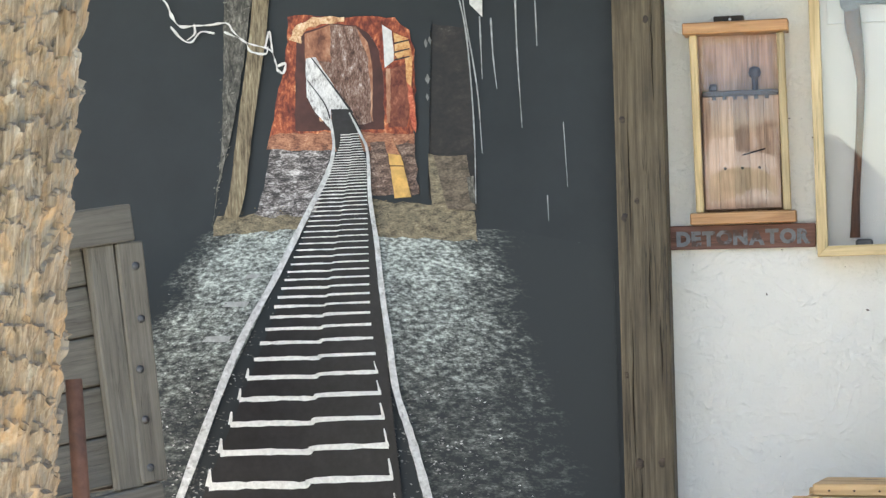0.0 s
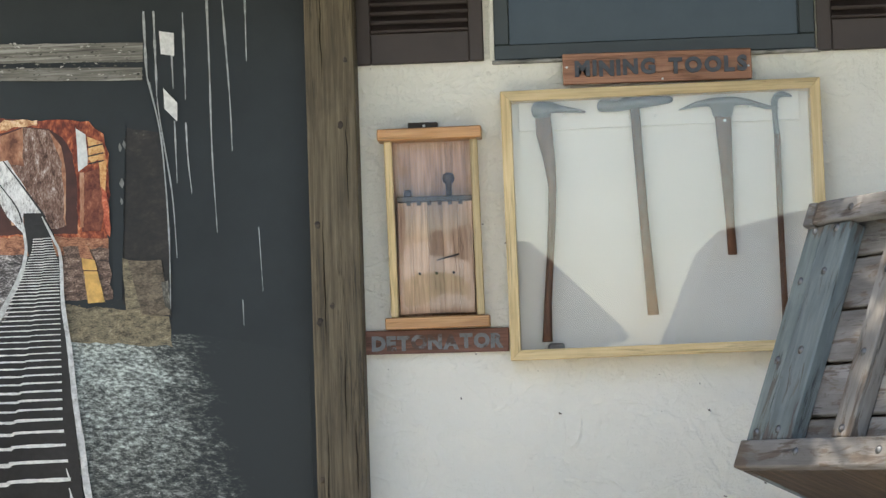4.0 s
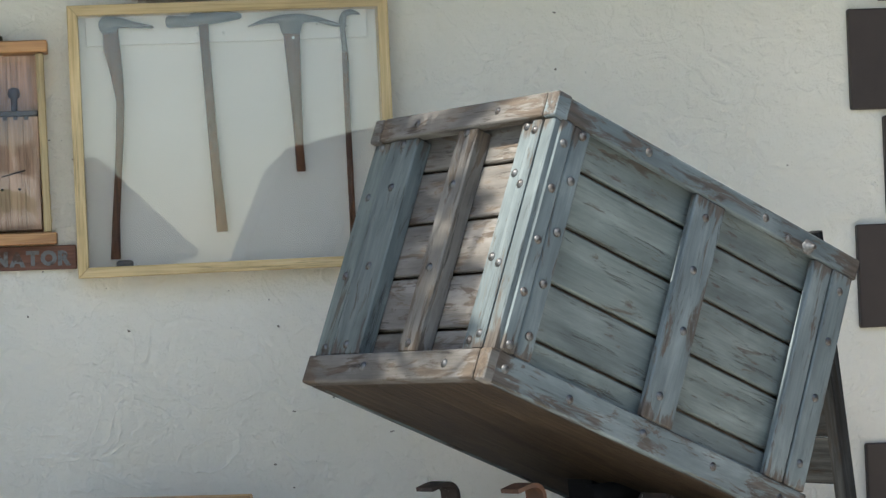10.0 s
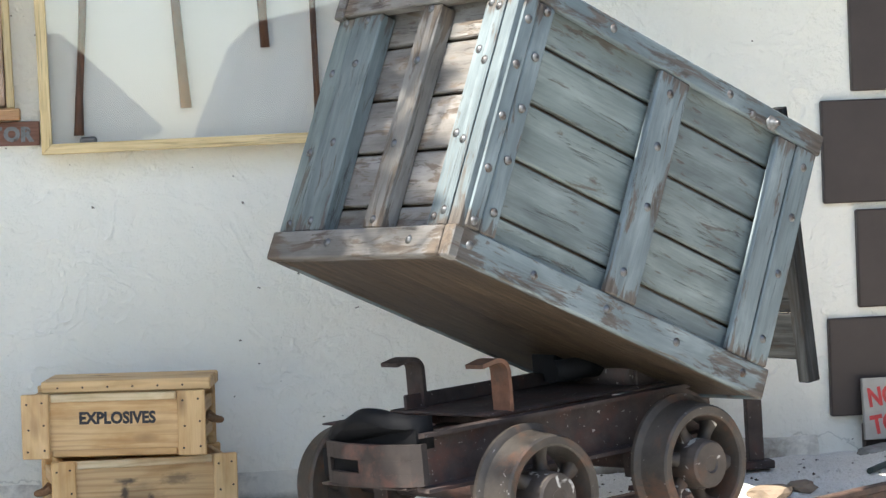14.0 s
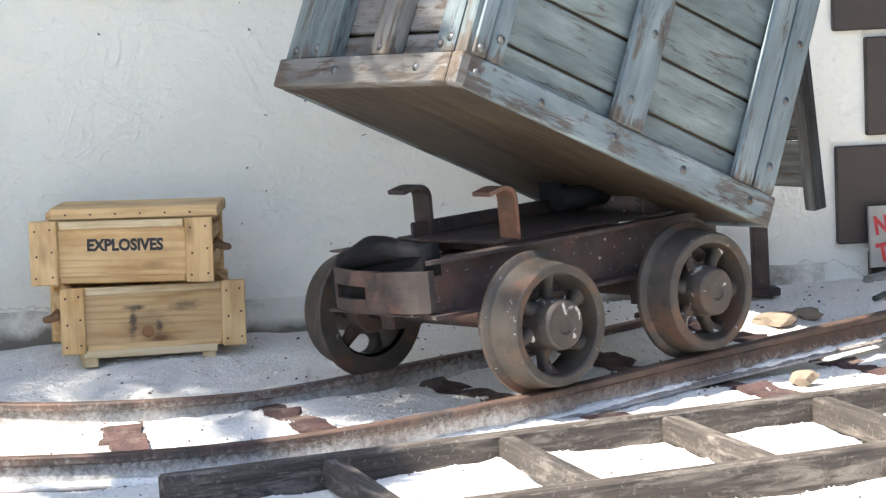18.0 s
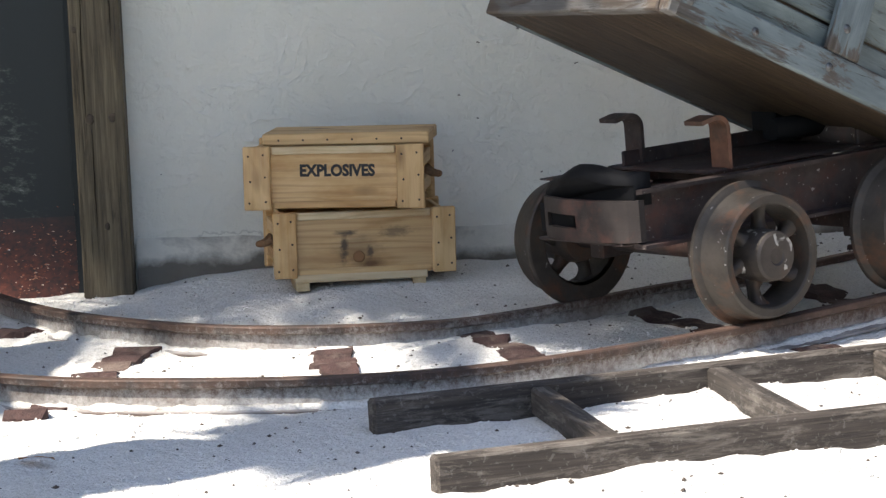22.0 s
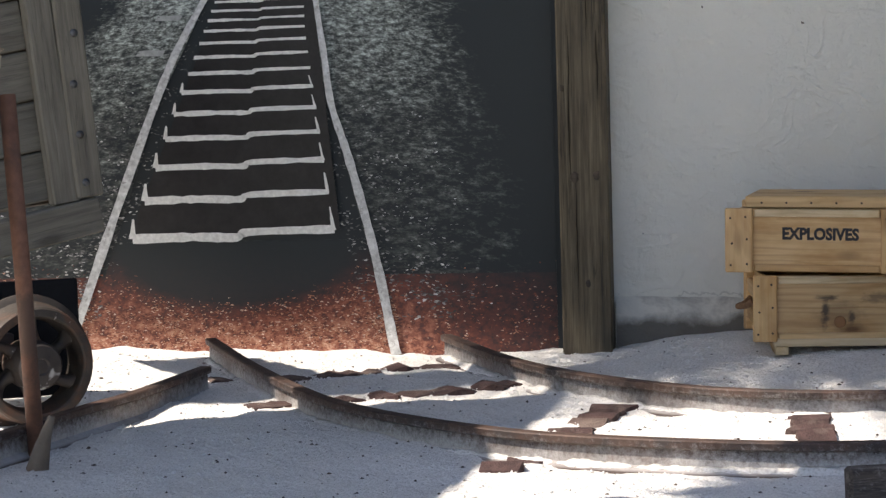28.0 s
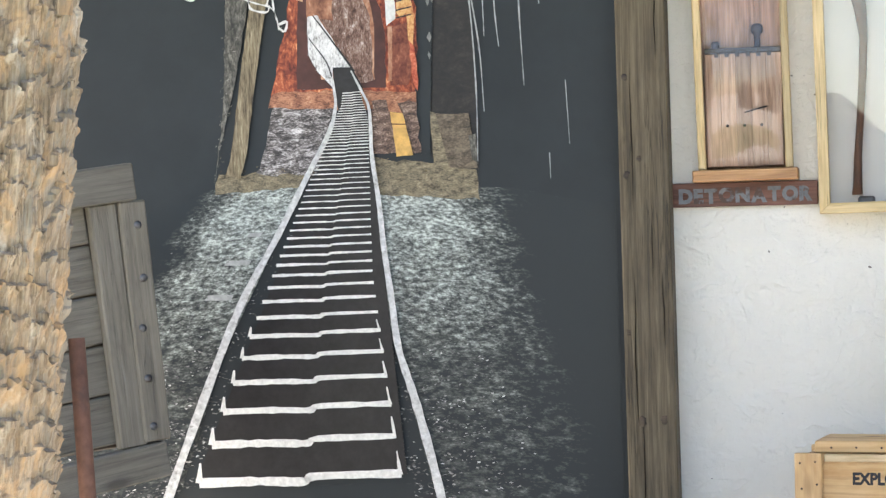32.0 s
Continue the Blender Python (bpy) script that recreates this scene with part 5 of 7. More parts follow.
for x, z, r in ((-0.735, 2.33, 0.012), (-0.715, 2.34, 0.01), (-0.73, 2.19, 0.014), (-0.735, 2.12, 0.009)):
    flat("hook", ragged([(x - r * 0.7, z), (x, z + r * 1.5), (x + r * 0.7, z), (x, z - r * 1.6)], 0.006, 0.01), P_STREAKY, "pale hook")
_layer[0] = 62
# broken texture of the printed rock, soil and stone
def in_poly(x, z, pts):
    c = False
    for (x0, z0), (x1, z1) in zip(pts, pts[1:] + pts[:1]):
        if (z0 > z) != (z1 > z) and x < (x1 - x0) * (z - z0) / (z1 - z0) + x0:
            c = not c
    return c


def fleck_poly(label, stops, count, seed, size, pts, layer, slant=0.0, dens=0.9):
    m = fleck_print("print_fleck", stops)
    xs, zs = [p[0] for p in pts], [p[1] for p in pts]
    flecks("printed_texture", label, m, count, seed, lambda z: size, (min(xs), max(xs), min(zs), max(zs)),
           lambda x, z: dens * in_poly(x, z, pts) * (0.55 + 0.8 * noise.noise(Vector((x * 14, z * 14, seed)))), layer, slant)


fleck_poly("tan soil flecks", [(0.0, (0.05, 0.038, 0.02)), (0.5, (0.16, 0.12, 0.06)), (1.0, (0.38, 0.31, 0.2))], 350, 36, 0.004, [(-1.63, 1.58), (-0.55, 1.54), (-0.55, 1.74), (-1.6, 1.7)], 12)
# timber frame
flat("stone_pillar", ragged([(-1.54, 2.76), (-1.405, 2.755), (-1.424, 2.597), (-1.47, 2.3), (-1.516, 2.054), (-1.578, 1.837), (-1.62, 1.64), (-1.6, 1.75), (-1.569, 1.968), (-1.553, 2.307)], 0.008), P_STONE, "grey stone pillar")
bms = [((-1.4, 2.72), (-0.635, 2.7), 0.075, P_BEAM), ((-1.42, 2.64), (-0.64, 2.615), 0.05, P_BEAM)]
for a, b, w, mt in bms:
    stroke("beam", [a, ((a[0] + b[0]) / 2, (a[1] + b[1]) / 2), b], w, w, mt, 0.15, "grey lintel beam")
stroke("prop", [(-1.389, 2.6), (-1.41, 2.4), (-1.437, 2.236), (-1.475, 2.008), (-1.512, 1.766), (-1.54, 1.67)], 0.068, 0.06, P_SLANT, 0.1, "leaning timber prop")
fleck_poly("stone pillar flecks", [(0.0, (0.025, 0.024, 0.02)), (0.5, (0.09, 0.085, 0.07)), (1.0, (0.30, 0.29, 0.25))], 250, 38, 0.006, [(-1.54, 2.76), (-1.4, 2.755), (-1.42, 2.61), (-1.5, 2.18), (-1.585, 1.66), (-1.62, 1.62), (-1.57, 2.19)], 30, 0.6)
fleck_poly("beam flecks", [(0.0, (0.03, 0.03, 0.026)), (0.5, (0.14, 0.135, 0.115)), (1.0, (0.5, 0.49, 0.44))], 260, 39, 0.008, [(-1.41, 2.76), (-0.635, 2.74), (-0.64, 2.59), (-1.42, 2.61)], 30)
# track
_layer[0] = 76
flat("sleeper_bed", [(-1.73, 0.46), (-0.87, 0.48), (-0.99, 1.9), (-1.03, 2.04), (-1.125, 2.04), (-1.10, 1.9)], P_SLEEP)
_layer[0] = 78
zk, dz, k = 0.466, 0.15, 0
while zk < 1.99:
    t = (zk - 0.466) / (1.94 - 0.466)
    xl = -1.715 + 0.535 * (1 - max(0, 1 - t) ** 1.02) + 0.09 * t * t
    xr = -0.893 - 0.17 * min(t, 0.54) - 0.4 * max(0, t - 0.96)
    w = min(max(0.0045, 0.034 * max(0, 1 - t) ** 1.35), dz * 0.36)
    _layer[0] = 78 + k % 4
    j = 0.35 * w
    stroke("sleeper_edge", [(xl, zk - j), (xl + (xr - xl) * 0.3, zk - j * 0.6), (xl + (xr - xl) * 0.52, zk - j * 0.9), (xl + (xr - xl) * 0.58, zk + j * 0.8), (xr, zk + j * 1.4)], w, w * 0.8, P_RUNG, 0.5)
    if t < 0.4:
        stroke("sleeper_end", [(xl, zk - j), (xl + 0.006, zk + dz * 0.45)], w * 0.9, w * 0.3, P_RUNG, 0.4)
        stroke("sleeper_end", [(xr - 0.004, zk + j), (xr - 0.016, zk + dz * 0.7)], w * 0.5, w * 0.2, P_RUNG, 0.6)
    zk += dz
    dz = max(dz * 0.865, 0.01, 0.04 - 0.052 * (zk - 1.25))
    k += 1
_layer[0] = 84
stroke("rail_line", [(-1.99, 0.04), (-1.942, 0.151), (-1.789, 0.536), (-1.62, 0.944), (-1.507, 1.189), (-1.362, 1.432), (-1.241, 1.652), (-1.144, 1.828), (-1.114, 1.928), (-1.117, 1.995), (-1.124, 2.05)], 0.042, 0.006, P_WHITE, 0.25, "pale rail", 0.9)
stroke("rail_line", [(-0.66, -0.02), (-0.67, 0.024), (-0.717, 0.294), (-0.77, 0.54), (-0.833, 0.785), (-0.889, 0.975), (-0.912, 1.175), (-0.934, 1.354), (-0.951, 1.554), (-0.973, 1.733), (-0.978, 1.911), (-1.003, 1.98), (-1.047, 2.07)], 0.042, 0.006, P_WHITE, 0.25, "pale rail", 0.9)
P_STREAK = plain("print_streak", (0.34, 0.36, 0.36), 0.4, var=0.5, scale=40, b_str=0.0)
# streaks, cards and chain
_layer[0] = 46
for pts, w in (([(-0.63, 2.86), (-0.623, 2.624), (-0.609, 2.55), (-0.572, 2.351), (-0.552, 1.996), (-0.553, 1.695)], 0.010), ([(-0.59, 2.86), (-0.586, 2.622), (-0.58, 2.466), (-0.536, 2.151), (-0.522, 1.891)], 0.009), ([(-0.523, 2.7), (-0.52, 2.551)], 0.008), ([(-0.518, 2.426), (-0.514, 2.182)], 0.007),
               ([(-0.476, 2.85), (-0.473, 2.617), (-0.473, 2.508)], 0.009), ([(-0.474, 2.419), (-0.469, 2.273), (-0.457, 2.138)], 0.008), ([(-0.38, 2.9), (-0.376, 2.612), (-0.374, 2.3), (-0.362, 1.984)], 0.009), ([(-0.32, 2.9), (-0.3, 2.52), (-0.295, 2.3)], 0.009), ([(-0.23, 2.9), (-0.23, 2.65)], 0.008), ([(-0.2, 2.0), (-0.19, 1.75)], 0.004), ([(-0.27, 1.72), (-0.268, 1.62)], 0.005),
               ([(-1.79, 2.82), (-1.79, 2.72)], 0.006), ([(-1.72, 2.86), (-1.725, 2.7)], 0.005), ([(-1.64, 2.62), (-1.642, 2.57)], 0.016)):
    stroke("streak", pts, w * 0.95, w * 0.35, P_STREAK, 0.9, "thin pale streak")
flat("card", [(-0.57, 2.78), (-0.512, 2.77), (-0.512, 2.68), (-0.565, 2.69)], P_PALE)
flat("card", [(-0.559, 2.556), (-0.505, 2.496), (-0.507, 2.423), (-0.556, 2.475)], P_PALE)
_layer[0] = 86
for pts in ([(-1.86, 2.6), (-1.787, 2.542), (-1.76, 2.481), (-1.727, 2.441), (-1.671, 2.441), (-1.608, 2.441), (-1.535, 2.445), (-1.508, 2.409), (-1.452, 2.363), (-1.363, 2.332), (-1.342, 2.282)],
            [(-1.767, 2.442), (-1.723, 2.391), (-1.683, 2.376), (-1.643, 2.415), (-1.587, 2.407)], [(-1.67, 2.449), (-1.668, 2.41), (-1.7, 2.384)],
            [(-1.547, 2.411), (-1.464, 2.369), (-1.442, 2.33), (-1.381, 2.316), (-1.369, 2.343)], [(-1.38, 2.343), (-1.362, 2.403), (-1.352, 2.331), (-1.34, 2.287), (-1.332, 2.243)],
            [(-1.332, 2.265), (-1.3, 2.274), (-1.31, 2.237), (-1.334, 2.252)]):
    stroke("cable", pts, 0.009, 0.005, P_PALE, 1.6, "pale twisted cable")

for m in bpy.data.materials:
    if m.name.startswith(("print_", "dark_print")):
        m.node_tree.nodes["Principled BSDF"].inputs["Specular IOR Level"].default_value = 0.3

# ---- mine cart with its raised tub ----
def axes(o, x, y):
    x = Vector(x).normalized()
    y = Vector(y)
    y = (y - x * y.dot(x)).normalized()
    M = Matrix((x, y, x.cross(y))).transposed().to_4x4()
    M.translation = o
    return M


CA = radians(33)
CART = axes((2.269, -1.964, 0.1), (math.cos(CA) * 0.684, math.sin(CA) * 0.684, 0.028), (-math.sin(CA) * 0.828, math.cos(CA) * 0.828, -0.021))
TUBM = Matrix.Translation((1.996, -2.239, 1.087)) @ Matrix.Rotation(radians(30.5), 4, "Z") @ Matrix.Rotation(radians(23.1), 4, "Y") @ Matrix.Rotation(radians(-1.4), 4, "X")
TL, TW, TH = 1.418, 0.942, 0.936


def bolt_mesh():
    if "bolt" not in _cache:
        bm = bmesh.new()
        lathe(bm, [(0.0145, -0.004), (0.0145, 0.002), (0.010, 0.0035), (0.009, 0.006), (0.004, 0.0075)], 10)
        _cache["bolt"] = finish(bm, "bolt", BOLT)
    return _cache["bolt"]


def wheel_mesh_parts():
    bm = bmesh.new()
    # tyre: flange inside (z = 0), tread outwards (z = 0.115)
    lathe(bm, [(0.16, -0.012), (0.222, -0.012), (0.228, -0.006), (0.228, 0.008), (0.221, 0.014), (0.207, 0.02), (0.203, 0.03), (0.196, 0.1), (0.194, 0.112), (0.188, 0.119), (0.166, 0.119), (0.160, 0.114), (0.155, 0.09), (0.148, 0.04), (0.15, -0.0)], 48, caps=False)
    rim = finish(bm, "rim", WHEEL)
    rim.set_sharp_from_angle(angle=radians(28))
    bm = bmesh.new()
    lathe(bm, [(0.03, -0.02), (0.076, -0.02), (0.084, 0.03), (0.082, 0.1), (0.077, 0.132), (0.07, 0.139), (0.03, 0.141), (0.024, 0.135), (0.001, 0.136)], 28, caps=False, soft=False)
    hub = finish(bm, "hub", HUBIRON)
    bm = bmesh.new()
    n = 9
    rows = []
    for i in range(n):
        t = i / (n - 1)
        r = 0.07 + 0.085 * t
        bend = 0.20 * t * t
        w = 0.017 + 0.013 * (2 * t - 1) ** 2
        d0, d1 = 0.03, 0.082 - 0.018 * math.sin(math.pi * t)
        c, s = math.cos(bend), math.sin(bend)
        rows.append([bm.verts.new((r * c - k * w * s, r * s + k * w * c, z)) for k, z in ((-1, d0), (1, d0), (1, d1 * 0.85), (0.5, d1), (-0.5, d1), (-1, d1 * 0.85))])
    for a, b in zip(rows, rows[1:]):
        for k in range(6):
            bm.faces.new((a[k], b[k], b[(k + 1) % 6], a[(k + 1) % 6])).smooth = True
    spoke = finish(bm, "spoke", HUBIRON)
    return rim, hub, spoke


RIM, HUB, SPOKE = wheel_mesh_parts()


def add_wheel(parent, m, turn):
    rim = part("wheel", RIM, WHEEL, parent, "worn iron flanged wheel", m=m @ Matrix.Rotation(turn, 4, "Z"))
    part("hub", HUB, WHEEL, rim)
    for k in range(6):
        part("spoke", SPOKE, WHEEL, rim, m=Matrix.Rotation(k * math.pi / 3, 4, "Z"))
    return rim


def bar(name, size, at, mat, parent, label="", bevel=0.004, rot=None):
    bm = bmesh.new()
    add_box(bm, size, (0, 0, 0), bevel=min(bevel, min(size) * 0.35))
    M = Matrix.Translation(at) @ (rot.to_matrix().to_4x4() if rot else Matrix())
    return part(name, bm, mat, parent, label, m=M)


cart = thing("mine_cart", "tipping mine cart with a weathered blue-grey tub on rusty wheels", "mine cart", CART)
for wx, wy, side, turn in ((0.0, 0.0, 1, 0.3), (0.684, 0.0, 1, 0.75), (0.0, 0.828, -1, 0.1), (0.684, 0.828, -1, 0.5)):
    add_wheel(cart, pose(wx, wy, 0.213, 90 * side, 0, 0), turn)
for wx in (0.0, 0.684):
    bm = bmesh.new()
    tube(bm, [(wx, -0.05, 0.213), (wx, 0.878, 0.213)], 0.03, 14)
    part("axle", bm, RUST, cart)


def channel(name, x0, x1, y, z0, z1, out, parent):
    """A rolled channel with its flanges turned out."""
    t, f = 0.012, 0.055
    prof = [(0, z0), (out * f, z0), (out * f, z0 + t), (out * t, z0 + t * 1.5), (out * t, z1 - t * 1.5), (out * f, z1 - t), (out * f, z1), (0, z1)]
    bm = bmesh.new()
    a = [bm.verts.new((x0, y + u, v)) for u, v in prof]
    b = [bm.verts.new((x1, y + u, v)) for u, v in prof]
    for i in range(8):
        bm.faces.new((a[i], a[(i + 1) % 8], b[(i + 1) % 8], b[i]))
    bm.faces.new(a)
    bm.faces.new(list(reversed(b)))
    bmesh.ops.recalc_face_normals(bm, faces=bm.faces)
    return part(name, bm, RUST, parent)


channel("side_beam", -0.33, 0.98, 0.14, 0.268, 0.452, -1, cart)
channel("side_beam", -0.24, 0.98, 0.60, 0.268, 0.452, 1, cart)
# rounded bumper with its coupling slot
bm = bmesh.new()
outer = []
for k in range(17):
    a = k / 16
    y = 0.10 + 0.47 * a
    outer.append((-0.335 - 0.065 * math.sin(math.pi * min(1, max(0, a))) ** 0.6, y))


def bump_strip(k0, k1, z0, z1):
    pts = outer[k0:k1 + 1]
    q = [[bm.verts.new((x + d, y, z)) for x, y in pts] for d, z in ((0, z0), (0, z1), (0.022, z1), (0.022, z0))]
    for a, b in ((0, 1), (1, 2), (2, 3), (3, 0)):
        for i in range(len(pts) - 1):
            bm.faces.new((q[a][i], q[a][i + 1], q[b][i + 1], q[b][i]))
    bm.faces.new([q[j][0] for j in range(4)])
    bm.faces.new([q[j][-1] for j in (3, 2, 1, 0)])


bump_strip(0, 16, 0.29, 0.328)
bump_strip(0, 16, 0.372, 0.42)
bump_strip(0, 8, 0.3282, 0.3718)
bump_strip(14, 16, 0.3282, 0.3718)
bmesh.ops.remove_doubles(bm, verts=bm.verts, dist=0.0001)
bmesh.ops.recalc_face_normals(bm, faces=bm.faces)
part("bumper", bm, RUSTPLATE, cart, "rusty rounded bumper with a slot")
# added black plate stands in for the shade inside the slot
bar("slot_backing", (0.008, 0.3, 0.09), (-0.352, 0.42, 0.35), BLACK, cart)
bar("bumper_foot", (0.14, 0.42, 0.01), (-0.3, 0.36, 0.283), RUST, cart)
bar("lip_plate", (0.09, 0.46, 0.006), (-0.28, 0.37, 0.466), RUST, cart)
# black casting behind the bumper, with a raised middle
bm = bmesh.new()
prof = []
for k in range(15):
    a = k / 14
    prof.append((0.115 + 0.435 * a, 0.506 + 0.022 * math.exp(-((a - 0.5) / 0.22) ** 2) - 0.034 * smooth01(0.55, 1.0, a)))
pts = [(0.115, 0.40)] + prof + [(0.55, 0.40)]
def bow(y):
    a = min(1, max(0, (y - 0.10) / 0.47))
    return -0.325 - 0.055 * math.sin(math.pi * a) ** 0.6


rows = []
for dx, dz in ((0.0, -0.04), (0.012, -0.016), (0.035, 0.0), (0.07, -0.006)):
    rows.append([bm.verts.new((bow(y) + dx, y, z + (dz if 0 < k < len(pts) - 1 else 0))) for k, (y, z) in enumerate(pts)])
bm.faces.new(rows[0])
bm.faces.new(list(reversed(rows[-1])))
for f, b in zip(rows, rows[1:]):
    for i in range(len(pts)):
        bm.faces.new((f[i], f[(i + 1) % len(pts)], b[(i + 1) % len(pts)], b[i])).smooth = True
bmesh.ops.recalc_face_normals(bm, faces=bm.faces)
part("end_casting", bm, BLACK, cart, "black painted end casting")
bar("deck_plate", (0.98, 0.5, 0.012), (0.50, 0.415, 0.458), RUST, cart, "rusty deck plate")
bar("deck_edge", (0.95, 0.014, 0.05), (0.5, 0.60, 0.487), RUST, cart)
bar("cross_beam", (0.1, 0.5, 0.06), (0.15, 0.415, 0.37), RUST, cart)
bar("cross_beam", (0.1, 0.5, 0.06), (0.8, 0.415, 0.37), RUST, cart)
for wx in (0.0, 0.684):
    for y in (0.17, 0.66):
        bar("axle_box", (0.13, 0.07, 0.12), (wx, y, 0.225), RUST, cart)
# bent stop straps that hold the lowered tub
for y, lab in ((0.195, "bent rusty strap with a reddish face"), (0.62, "bent rusty strap")):
    path = spline([(0.10, y, 0.462), (0.10, y, 0.56), (0.098, y, 0.60), (0.08, y, 0.622), (0.05, y, 0.628), (-0.01, y, 0.616)], 5)
    bm = bmesh.new()
    rows = []
    for i, p in enumerate(path):
        d = (path[min(i + 1, len(path) - 1)] - path[max(i - 1, 0)]).normalized()
        nn = Vector((0, 1, 0)).cross(d)
        rows.append([bm.verts.new(p + Vector((0, s * 0.042, 0)) + nn * o) for s, o in ((-1, -0.007), (1, -0.007), (1, 0.007), (-1, 0.007))])
    for a, b in zip(rows, rows[1:]):
        for k in range(4):
            bm.faces.new((a[k], a[(k + 1) % 4], b[(k + 1) % 4], b[k]))
    bm.faces.new(rows[0])
    bm.faces.new(rows[-1])
    bmesh.ops.recalc_face_normals(bm, faces=bm.faces)
    part("stop_strap", bm, PIPE if y < 0.3 else RUST, cart, lab)
# tipping gear under the tub
bm = bmesh.new()
tube(bm, [(0.47, 0.36, 0.535), (0.74, 0.36, 0.53)], 0.038, 20)
part("cylinder", bm, BLACK, cart, "black tipping cylinder")
bm = bmesh.new()
tube(bm, [(0.72, 0.2, 0.5), (0.72, 0.62, 0.5)], 0.042, 20)
part("pivot_shaft", bm, RUST, cart)
for y in (0.2, 0.6):
    bar("pivot_bracket", (0.12, 0.025, 0.16), (0.76, y, 0.53), RUST, cart)
bar("lift_bracket", (0.10, 0.16, 0.11), (0.70, 0.52, 0.53), BLACK, cart)
bar("lift_bracket", (0.46, 0.12, 0.07), (0.80, 0.5, 0.55), BLACK, cart)
for x, z in ((0.64, 0.55), (0.85, 0.55)):
    part("bolt", bolt_mesh(), BRIGHT, cart, m=pose(x, 0.439, z, 90))

# tub: floor first, all else hangs on it
TUB_IN = CART.inverted() @ TUBM
floor = bmesh.new()
add_box(floor, (TL - 0.06, TW - 0.06, 0.02), (TL / 2, TW / 2, 0.014))
tub = part("tub", floor, TUBFLOOR, cart, "stained plywood tub floor", m=TUB_IN)
T = 0.03


def tb(name, a, b, W, Th, mat, up, bevel=0.005):
    return board(name, a, b, W, Th, mat, tub, up=up, bevel=bevel, wob=0.0022)


Y1, Z1 = (0, 1, 0), (0, 0, 1)
rows_z = [(0.03, 0.190), (0.198, 0.376), (0.384, 0.564), (0.572, 0.751), (0.759, 0.93)]
for a, b, W in (((0.06, 0.075, TH / 2), (TL - 0.03, 0.075, TH / 2), 0.012), ((0.06, TW - 0.064, TH / 2), (TL - 0.03, TW - 0.064, TH / 2), 0.012), ((0.094, 0.075, TH / 2), (0.094, TW - 0.075, TH / 2), 0.012)):
    tb("lining", a, b, W, TH - 0.03, TUBFLOOR, Z1)
# recessed planks of the near side, the far side and both halves; then the end
for z0, z1 in rows_z:
    zc, h = (z0 + z1) / 2, z1 - z0 - 0.005
    tb("side_plank", (0.05, 0.056, zc), (0.70, 0.056, zc), 0.022, h, TUBSIDE, Z1)
    tb("side_plank", (0.704, 0.056, zc), (TL - 0.03, 0.056, zc), 0.022, h, TUBSIDE, Z1)
    tb("side_plank", (0.05, TW - 0.045, zc), (TL - 0.03, TW - 0.045, zc), 0.022, h, TUBSIDE, Z1)
    tb("end_plank", (0.075, 0.06, zc), (0.075, TW - 0.06, zc), 0.022, h, TUBEND, Z1)
# frames of the sides
for y in (0.015, TW - 0.015):
    tb("bottom_rail", (0.03, y, 0.052), (TL, y, 0.052), T, 0.104, TUBRAIL, Z1)
    tb("top_rail", (0.03, y, 0.902), (TL, y, 0.902), T, 0.072, TUBRAIL, Z1)
    s = -1 if y < 0.5 else 1
    for x0, x1, pr in ((0.03, 0.09, 0.004), (0.092, 0.16, 0.0), (0.635, 0.775, 0.002), (1.21, 1.30, 0.0), (1.302, 1.40, 0.004)):
        tb("batten", ((x0 + x1) / 2, y + s * pr, 0.106), ((x0 + x1) / 2, y + s * pr, 0.864), x1 - x0 - 0.003, T, TUB, (0, -s, 0))
# end frame
tb("end_sill", (0.012, 0.05, 0.048), (0.012, TW, 0.048), 0.04, 0.096, TUBEND, Z1)
tb("corner_block", (-0.002, 0.026, 0.05), (0.05, 0.026, 0.05), 0.05, 0.1, TUBEND, Z1)
tb("end_cap", (0.012, 0.055, 0.9), (0.012, TW - 0.05, 0.9), 0.045, 0.082, TUBEND, Z1)
tb("corner_block", (0.012, TW - 0.048, 0.895), (0.012, TW, 0.895), 0.05, 0.085, TUBEND, Z1)
tb("corner_block", (-0.008, 0.024, 0.9), (0.05, 0.024, 0.9), 0.056, 0.084, TUB, Z1)
END_FRONT = {}
for y0, y1, front, mt in ((0.0, 0.055, 0.006, TUB), (0.057, 0.105, 0.002, TUB), (0.107, 0.165, 0.012, TUB), (0.375, 0.475, 0.0, TUBEND), (0.69, 0.845, 0.004, TUBSIDE), (0.847, 0.94, 0.01, TUBSIDE)):
    d = 0.064 - front
    END_FRONT[round((y0 + y1) / 2, 3)] = front
    tb("end_batten", (front + d / 2, (y0 + y1) / 2, 0.098), (front + d / 2, (y0 + y1) / 2, 0.858), y1 - y0 - 0.003, d, mt, (1, 0, 0))
tb("rear_sill", (TL - 0.012, 0.0, 0.05), (TL - 0.012, TW, 0.05), 0.03, 0.1, TUB, Z1)
